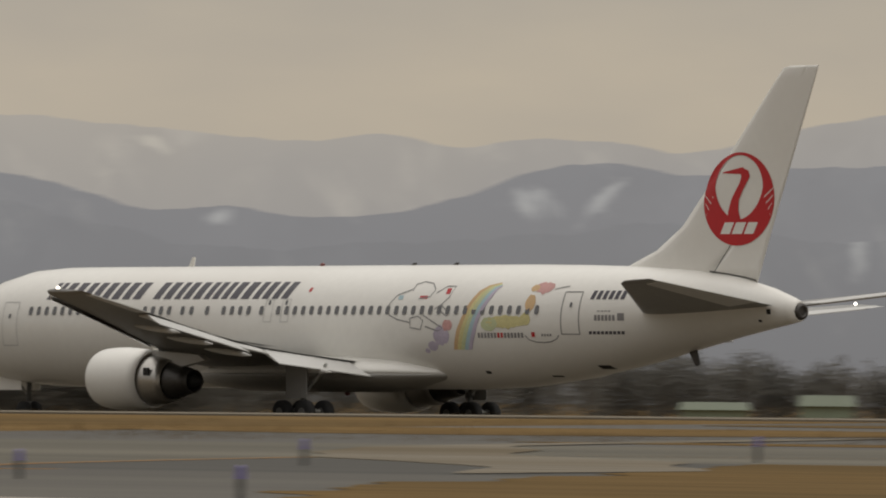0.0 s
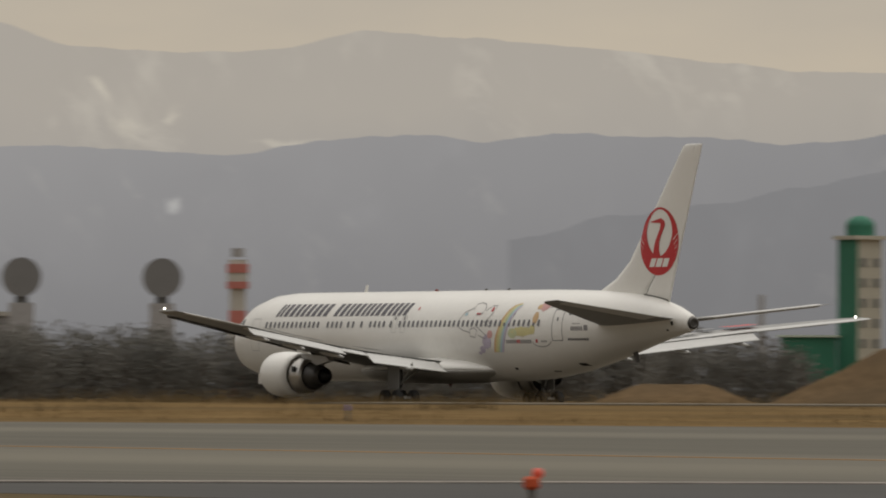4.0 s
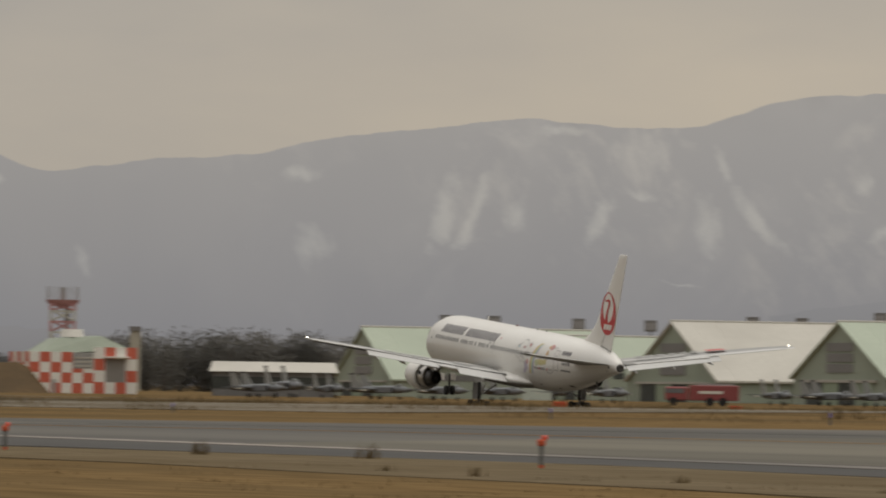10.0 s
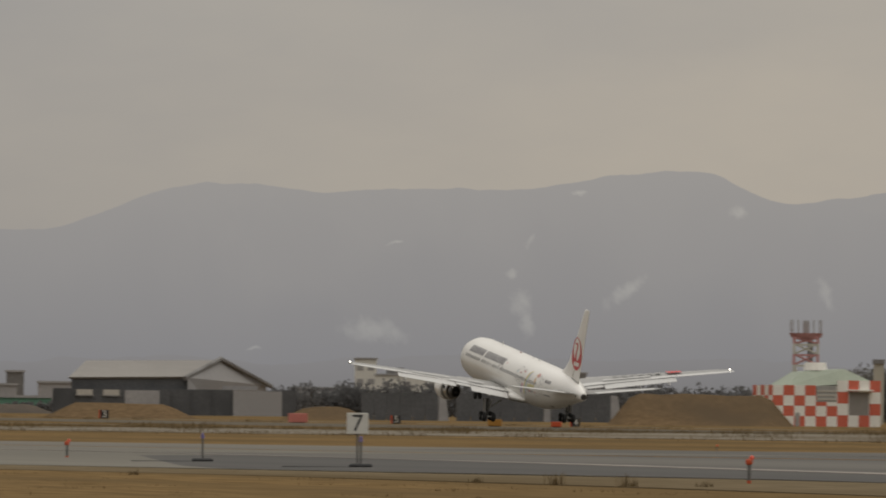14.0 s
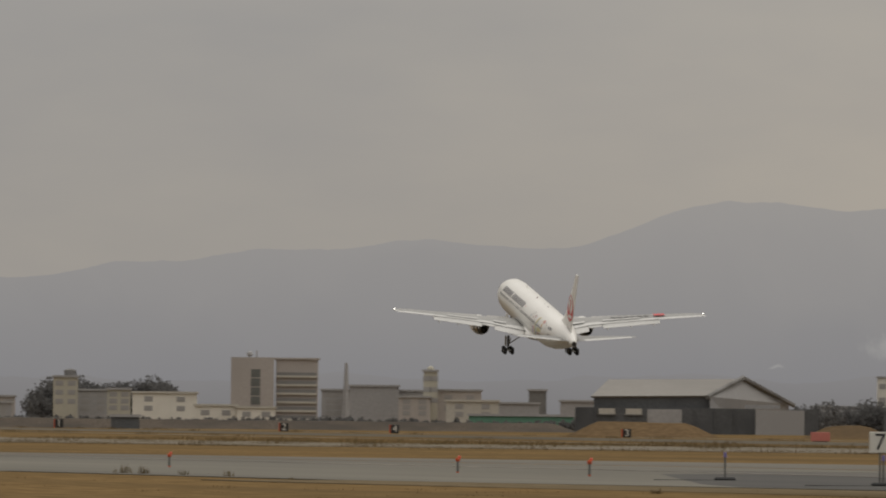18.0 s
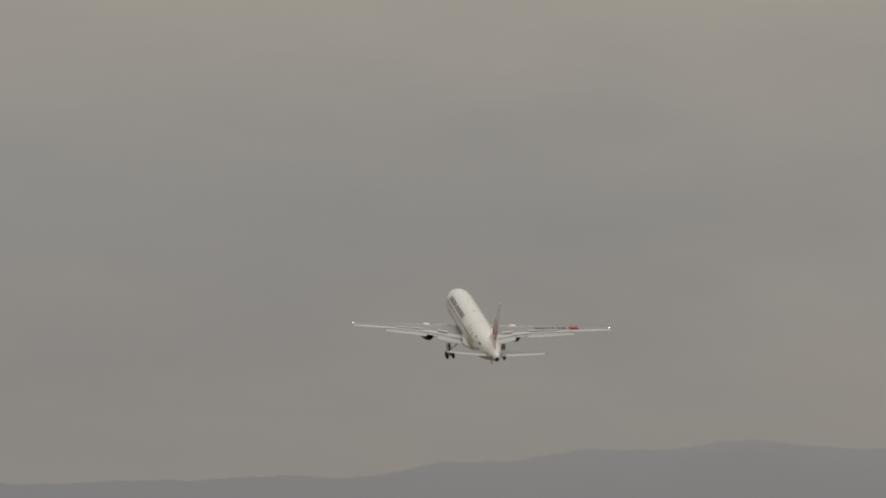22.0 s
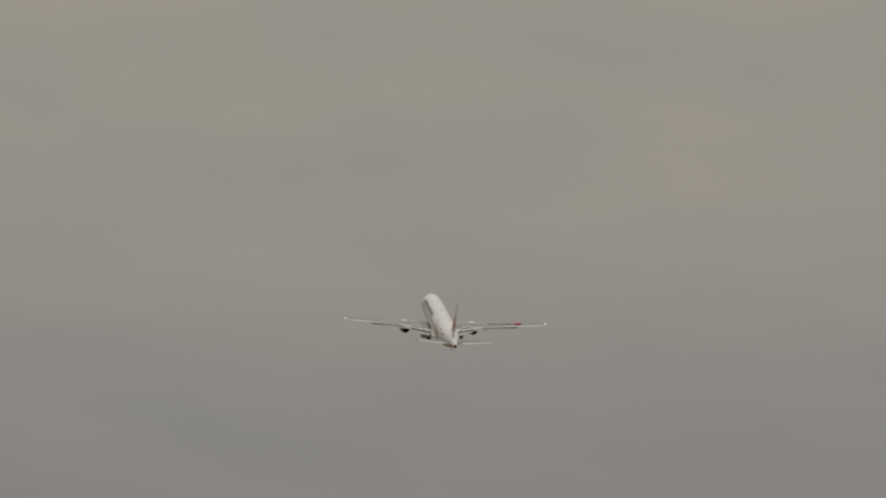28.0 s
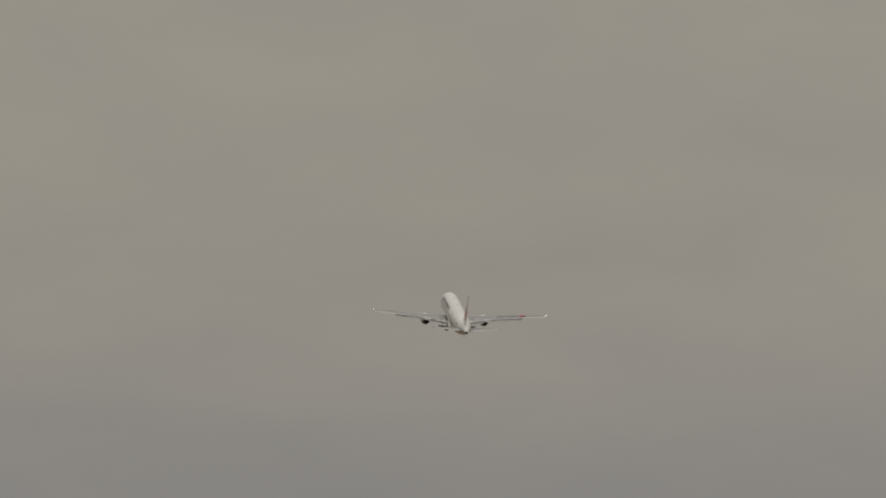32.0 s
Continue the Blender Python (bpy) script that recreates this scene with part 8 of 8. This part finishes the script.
         bend=lambda x, v, x0=x0, x1=x1, y0=y0, y1=y1: (y0 + y1) / 2 + (v - 0.5) * (y1 - y0) * (0.25 + max(0.0, math.sin(math.pi * (x - x0) / (x1 - x0))) ** 0.6) + 0.8 * noise.noise((x * 0.15, y0, v)))
# a glint on the pavement, painted as a lighter strip
grid("pale_streak", steps(-150, -112, 24), steps(0, 1, 3), "pale_concrete", 0.05, label="pale glint streak on the pavement", category="pavement",
     bend=lambda x, v: float(np.interp(x, (-150, -144.5, -140, -131, -121, -112), (151, 134, 129.8, 121, 115.5, 107))) + (v - 0.5) * (5 + 2 * noise.noise((x * 0.2, 3, 0))))
grid("link_edge_strip", steps(-330, -60, 40), steps(181.5, 185.5, 2), "pale_concrete", 0.05, label="pale concrete edge strip on the rise", category="pavement")
grid("runway_shoulder", steps(-2600, -470, 210), steps(0, 1, 6), "pale_concrete", 0.03, label="pale worn concrete strip beside the grass", category="pavement",
     bend=lambda x, v: 148 + 2.5 * noise.noise((x * 0.02, 1, 0)) + 1.2 * noise.noise((x * 0.12, 5, 0)) + v * (34 + 5 * noise.noise((x * 0.03, 9, 0))))
for y0, y1 in ((232, 238), (348, 353)):
    grid("service_track", steps(-2600, -300, 160), steps(y0, y1, 2), "pale_concrete", 0.03, label="pale service track in the grass", category="track")


ISLAND = [(82, -99), (82.7, -102.3), (83.5, -104.6), (85, -106.6), (87, -108.6), (90, -111.3), (93, -114.3), (96, -117.2), (100, -120.8), (104, -123.6), (108, -126.1), (113, -128.6), (118, -130.8)]


def island_x(y):
    """The rounded tip of the grass tongue between the taxiway and its link."""
    return float(np.interp(y, [p[0] for p in ISLAND], [p[1] for p in ISLAND]))


def yellow_curve():
    verts = []
    ys = steps(82.2, 118, 60)
    pts = [(island_x(y) + 0.1, y) for y in ys] + [(-131.4, 121), (-130, 124), (-110, 128), (-60, 131)]
    for i, (x, y) in enumerate(pts):
        p, q = pts[max(0, i - 1)], pts[min(len(pts) - 1, i + 1)]
        d = math.hypot(q[0] - p[0], q[1] - p[1])
        w = 0.3 if y < 86.5 else 0.14
        nx, ny = -(q[1] - p[1]) / d * w, (q[0] - p[0]) / d * w
        verts += [(x - nx, y - ny, ground_z(x, y) + 0.045), (x + nx, y + ny, ground_z(x, y) + 0.045)]
    me = bpy.data.meshes.new("taxi_lead_line")
    me.from_pydata(verts, [], [(2 * i, 2 * i + 1, 2 * i + 3, 2 * i + 2) for i in range(len(pts) - 1)])
    me.materials.append(M["paint_yellow"])
    tagged(new("taxi_lead_line", me), "curved yellow lead-in line", "taxiway marking", kind="structure")


def island_sheet(name, edge, lift, mat, label, category):
    """A sheet from an uneven edge line east along the tongue."""
    verts, faces = [], []
    ys = steps(82.5, 117.5, 40)
    for y in ys:
        x0 = edge(y)
        for i in range(13):
            x = x0 + (60 - x0) * i / 12
            verts.append((x, y, ground_z(x, y) + lift))
    for j in range(len(ys) - 1):
        for i in range(12):
            k = j * 13 + i
            faces.append((k, k + 1, k + 14, k + 13))
    me = bpy.data.meshes.new(name)
    me.from_pydata(verts, [], faces)
    me.materials.append(M[mat])
    tagged(new(name, me), label, category, kind="structure")


def grass_x(y):
    return float(np.interp(y, [82, 84, 89, 95, 100, 104, 110, 118], [-91, -93.6, -98.7, -104, -106.5, -109.2, -113.5, -119])) + 1.6 * noise.noise((y * 0.5, 2, 0))


island_sheet("paved_island", island_x, 0.036, "worn_asphalt", "tongue of worn pavement between the taxiways", "pavement")
island_sheet("island_grass", grass_x, 0.044, "dry_grass", "dry grass on the paved tongue", "grass")

yellow_curve()
for az, e, w in ((45.57, 0.115, 0.19), (44.93, 0.16, 0.15)):
    q = thing("far_shed", site(az, 1000), "low shed with a dull green roof before the trees", "shed", "far sheds")
    h = rise(az, 1000, e)
    block(q, "wall", -deg(w, 1000), deg(w, 1000), 0, 6, 0, h * 0.6, "hangar_wall")
    part("roof", loft([[(-deg(w, 1000) - 0.3, -0.5, h * 0.6), (deg(w, 1000) + 0.3, -0.5, h * 0.6), (deg(w, 1000) + 0.3, 6.5, h * 0.6), (-deg(w, 1000) - 0.3, 6.5, h * 0.6)], [(-deg(w, 1000), 2.8, h), (deg(w, 1000), 2.8, h), (deg(w, 1000), 3.2, h), (-deg(w, 1000), 3.2, h)]]), "dull_green", q, "dull green roof")


# dry grass: blades and tufts
def blades(name, spots, label, mat, seed):
    """spots: (x, y, height, spread, count) of tufts."""
    rnd = random.Random(seed)
    verts, faces = [], []
    for x, y, h, s, n in spots:
        for _ in range(n):
            bx, by = x + rnd.gauss(0, s), y + rnd.gauss(0, s)
            g = ground_z(bx, by)
            hh, a, lean = h * rnd.uniform(0.4, 1.15), rnd.uniform(0, 6.3), rnd.uniform(0, 0.6) * h
            w = 0.015 + 0.02 * h
            k = len(verts)
            verts += [(bx - w * math.cos(a), by - w * math.sin(a), g - 0.02), (bx + w * math.cos(a), by + w * math.sin(a), g - 0.02), (bx + lean * math.sin(a) * 0.5 + w * 0.6, by, g + hh * 0.65), (bx + lean * math.sin(a), by + lean * math.cos(a) * 0.3, g + hh)]
            faces += [(k, k + 1, k + 2), (k, k + 2, k + 3)]
    me = bpy.data.meshes.new(name)
    me.from_pydata(verts, [], faces)
    me.materials.append(M[mat])
    return tagged(new(name, me), label, "grass", kind="stuff")


rnd = random.Random(7)
TUFTS = ((75.55, 60, 0.4), (75.14, 60, 0.4), (74.7, 61.5, 0.22), (73.35, 67, 0.5), (72.39, 68, 0.5), (72.28, 60, 0.2), (71.78, 58.5, 0.24), (69.43, 57, 0.18), (67.95, 54, 0.62), (80.98, 60, 0.5),
         (80.87, 60, 0.42), (80.64, 60, 0.3), (80.38, 60, 0.3), (80.03, 58, 0.16), (66.45, 57, 0.2), (70.6, 59, 0.2), (65.1, 56, 0.2), (82.0, 60, 0.4), (76.0, 60, 0.2), (77.95, 57, 0.2))
near_tufts = [(-y * math.tan(radians(az)), y, 0.8 * h, 0.04 + 0.2 * h, 32) for az, y, h in TUFTS]
blades("dry_tufts", near_tufts, "dark dry tufts of grass beside the asphalt", "tuft", 3)
# a lens of darker olive ground across the grass strip
grid("damp_patch", steps(-414, -340, 30), steps(-1, 1, 6), "dark_grass", 0.03, 0.02, label="darker patch in the dry grass", category="grass",
     bend=lambda x, v: float(np.interp(x, (-414, -400, -372, -340), (178, 168.5, 154, 139))) + v * (0.4 + 3 * math.sin(math.pi * (x + 414.0) / 74.0)) * (1 + 0.4 * noise.noise((x * 0.1, v, 0))))
lawn = []
for _ in range(450):
    az = rnd.uniform(44, 83)
    y = rnd.uniform(38, 62)
    lawn.append((-y * math.tan(radians(az)), y, rnd.uniform(0.04, 0.10), 0.4, 12))
blades("near_grass", lawn, "short dry winter grass near the fence", "dry_grass", 4)
strip_spots = []
for _ in range(2400):
    az = rnd.uniform(44, 83)
    y = rnd.choice((rnd.uniform(139, 215), rnd.uniform(139, 160), rnd.uniform(330, 345), rnd.uniform(240, 262)))
    strip_spots.append((-y * math.tan(radians(az)), y, rnd.uniform(0.08, 0.22), 0.8, 14))
blades("strip_grass", strip_spots, "dry grass of the runway strip", "dry_grass", 5)
stalks = []
for _ in range(5200):
    x = rnd.uniform(-1250, -250)
    clump = noise.noise((x * 0.06, 4.2, 0)) + 0.6 * noise.noise((x * 0.3, 1.2, 0))
    if clump < -0.15:
        continue
    stalks.append((x, rnd.uniform(186, 222), rnd.uniform(0.16, 0.34) + 0.22 * max(0, clump), 0.35, 4))
blades("dry_stalks", stalks, "thin brown stalks of dry grass along the runway strip", "tuft", 9)
scrub = []
for _ in range(260):
    az = rnd.uniform(60, 83)
    y = rnd.choice((rnd.uniform(150, 232), rnd.uniform(325, 350), rnd.uniform(225, 250)))
    scrub.append((-y * math.tan(radians(az)), y, rnd.uniform(0.3, 0.62), rnd.uniform(0.6, 1.8), 70))
for _ in range(230):
    x = rnd.uniform(-1250, -440)
    y = rnd.choice((rnd.gauss(147, 2), rnd.gauss(183, 3), rnd.uniform(150, 180)))
    scrub.append((x, y, rnd.uniform(0.18, 0.4), rnd.uniform(0.8, 2.6), 60))
blades("dry_scrub", scrub, "brown scrub clumps between the tracks", "tuft", 6)

# steam far off
def steam(az, R, e0, e1, w):
    t = thing("steam_plume", site(az, R, up(e0, R)), "small white steam plume over the far town", "steam")
    h = deg(e1 - e0, R)
    rnd2 = random.Random(int(az * 100))
    for k in range(26):
        u = k / 25
        part("puff", ball((rnd2.uniform(-0.5, 0.5) * w * (0.3 + u) + u * w * 0.8, rnd2.uniform(-2, 2), h * u), w * rnd2.uniform(0.2, 0.45) * (0.5 + 0.6 * u), 12, 8, rnd2.uniform(0.7, 1.5)), "steam", t, smooth=True)


def chimney(az, R, e):
    c = thing("chimney", site(az, R), "grey factory chimney in the far town", "chimney", "far chimneys")
    part("stack", tube((0, 0, 0), (0, 0, rise(az, R, e) + 1.5), 1.6, 1.1, 12), "grey_wall", c)
    part("rim", tube((0, 0, rise(az, R, e) + 0.6), (0, 0, rise(az, R, e) + 1.6), 1.3, n=12), "dark_wall", c)


chimney(81.83, 3300, 0.27)
chimney(82.07, 3300, 0.22)
steam(81.83, 3300, 0.27, 0.41, 4.5)
steam(82.07, 3300, 0.22, 0.33, 4.5)



# ---- what moves ----
# seconds, along the runway, sideways, height, pitch, heading and bank
FLIGHT = [
    (0, -323.9, -0.23, -0.05, -0.02, -0.02, -0.08), (0.5, -346.3, 0.19, -0.02, 0.04, 0.01, -0.04), (1, -369.6, 0.18, -0.07, 0.05, 0.02, -0.03),
    (1.5, -393.6, 0.10, -0.01, 0.02, 0.01, -0.03), (2, -418.2, -0.08, 0.00, 0.01, -0.01, -0.05), (2.5, -443.4, -0.19, -0.01, 0.01, -0.03, -0.09),
    (4.5, -548.7, 0.02, 0.13, 0.03, 0.02, 0.11), (5, -577.3, -0.06, 0.13, 0.04, -0.00, 0.05), (5.5, -606.3, -0.05, 0.16, 0.07, -0.02, 0.01),
    (6, -635.9, -0.04, 0.20, 0.10, -0.02, 0.00), (6.5, -665.9, -0.06, 0.21, 0.18, -0.02, -0.01), (7, -696.4, 0.00, 0.22, 0.26, -0.01, -0.00),
    (7.5, -727.4, 0.03, 0.22, 0.48, -0.00, 0.00), (8, -758.9, 0.03, 0.25, 0.74, 0.00, 0.01), (8.5, -790.8, 0.09, 0.34, 1.25, 0.01, 0.02),
    (9, -823.1, 0.11, 0.45, 2.02, 0.01, 0.03), (9.5, -856.0, 0.01, 0.46, 2.76, 0.01, 0.02), (10, -889.3, -0.06, 0.53, 3.60, 0.00, 0.01),
    (10.5, -922.9, -0.09, 0.64, 4.38, -0.00, -0.00), (11, -957.0, -0.08, 0.69, 5.02, -0.01, -0.01), (11.5, -991.4, 0.02, 0.75, 5.37, -0.01, -0.00),
    (12, -1026.4, 0.07, 0.75, 5.85, 0.01, 0.03), (12.5, -1061.7, 0.09, 0.90, 6.05, 0.07, 0.10), (13, -1097.6, 0.10, 1.17, 6.10, 0.20, 0.23),
    (13.5, -1133.9, 0.04, 1.56, 6.29, 0.32, 0.34), (14, -1170.7, -0.05, 2.08, 6.42, 0.41, 0.42), (14.5, -1208.0, -0.13, 2.72, 6.57, 0.47, 0.49),
    (16.5, -1361.3, -0.26, 7.59, 7.99, -0.05, 0.50), (17, -1400.3, -0.35, 9.51, 8.65, -0.19, 0.37), (17.5, -1439.6, -0.38, 11.75, 9.28, -0.32, 0.25),
    (18, -1479.2, -0.33, 14.45, 9.98, -0.43, 0.16), (18.5, -1519.0, -0.24, 17.63, 10.69, -0.51, 0.10), (19, -1559.1, -0.13, 21.30, 11.38, -0.55, 0.10),
    (19.5, -1599.5, 0.01, 25.55, 12.12, -0.58, 0.17), (20, -1640.1, -0.04, 30.27, 12.77, -0.59, 0.26), (20.5, -1681.2, -0.64, 35.38, 13.36, -0.59, 0.32),
    (21, -1722.6, -2.15, 40.78, 13.91, -0.59, 0.33), (21.5, -1764.5, -4.45, 46.41, 14.33, -0.59, 0.29), (22, -1806.8, -7.17, 52.21, 14.69, -0.58, 0.22),
    (22.5, -1849.4, -9.94, 58.06, 14.97, -0.56, 0.14), (23, -1892.2, -12.50, 63.93, 15.18, -0.52, 0.05), (23.5, -1935.3, -14.89, 69.81, 15.28, -0.47, -0.03),
    (24, -1978.8, -17.11, 75.70, 15.30, -0.40, -0.09), (24.5, -2022.5, -19.18, 81.60, 15.27, -0.33, -0.13), (25, -2066.5, -21.11, 87.51, 15.22, -0.24, -0.14),
    (25.5, -2110.8, -22.92, 93.42, 15.19, -0.15, -0.12), (27.5, -2290.5, -27.48, 117.16, 15.47, 0.23, 0.69), (28, -2336.1, -28.27, 123.11, 15.39, 0.28, 0.78),
    (28.5, -2382.1, -29.02, 129.06, 15.24, 0.31, 0.84), (29, -2428.4, -29.73, 135.02, 15.07, 0.34, 0.87), (29.5, -2475.1, -30.42, 140.98, 14.90, 0.35, 0.89),
    (30, -2522.2, -31.10, 146.94, 14.75, 0.34, 0.91), (30.5, -2569.6, -31.76, 152.89, 14.62, 0.32, 0.92), (31, -2617.3, -32.42, 158.85, 14.52, 0.29, 0.94),
    (31.5, -2665.5, -33.08, 164.80, 14.46, 0.25, 0.96), (32, -2714.0, -33.73, 170.75, 14.41, 0.21, 0.99),
]


def drop(t):
    """The struts stretch as the weight comes off them."""
    return float(np.interp(t, [4, 5, 6.5, 8, 9, 10, 12.9], [0, 0.02, 0.05, 0.22, 0.55, 0.8, 0.85]))


def motions():
    walk(plane, [(t, pose(x, RUNWAY_Y + side, z, -bank, pitch, turn)) for t, x, side, z, pitch, turn, bank in FLIGHT])
    for wing, side in ((left_wing, -1), (right_wing, 1)):
        walk(wing, [(t, pose(0, side * ROOT_Y, ROOT_Z, side * lift)) for t, lift in ((0, 0), (6.5, 0), (8, 0.35), (9, 0.9), (10.5, 1.6), (13.5, 2.3), (20, 2.5), (32, 2.5))])
    for flap in FLAPS:
        walk(flap, [(t, pose(-0.6 * k, 0, 0.1 * k)) for t, k in ((0, 0), (22.5, 0), (27, 1), (32, 1))])
    walk(helicopter, [(t, site(67.2 + 0.064 * (t - 6), 1300, up(0.235 + 0.0008 * t, 1300)) @ pose(0, 0, 0, 0, 0, 78)) for t in (0, 8, 16, 24, 32)])
    for gear, top, side in GEAR:
        for_nose = side == 0
        rows = []
        for t, k in ((0, 0), (7.5, 0), (8, 0), (9, 0), (10, 0), (12.9, 0), (20.8, 0), (21.2, 0), (23.4, 0.45), (25.6, 1), (26, 1), (32, 1)) if not for_nose else ((0, 0), (7.5, 0), (8, 0), (9, 0), (10, 0), (12.9, 0), (17.5, 0), (18, 0), (19.5, 0.5), (21, 1), (32, 1)):
            rows.append((t, pose(top.x, top.y, top.z - drop(t), -side * 82 * k if side else 0, 0 if side else 80 * k)))
        walk(gear, rows)


motions()
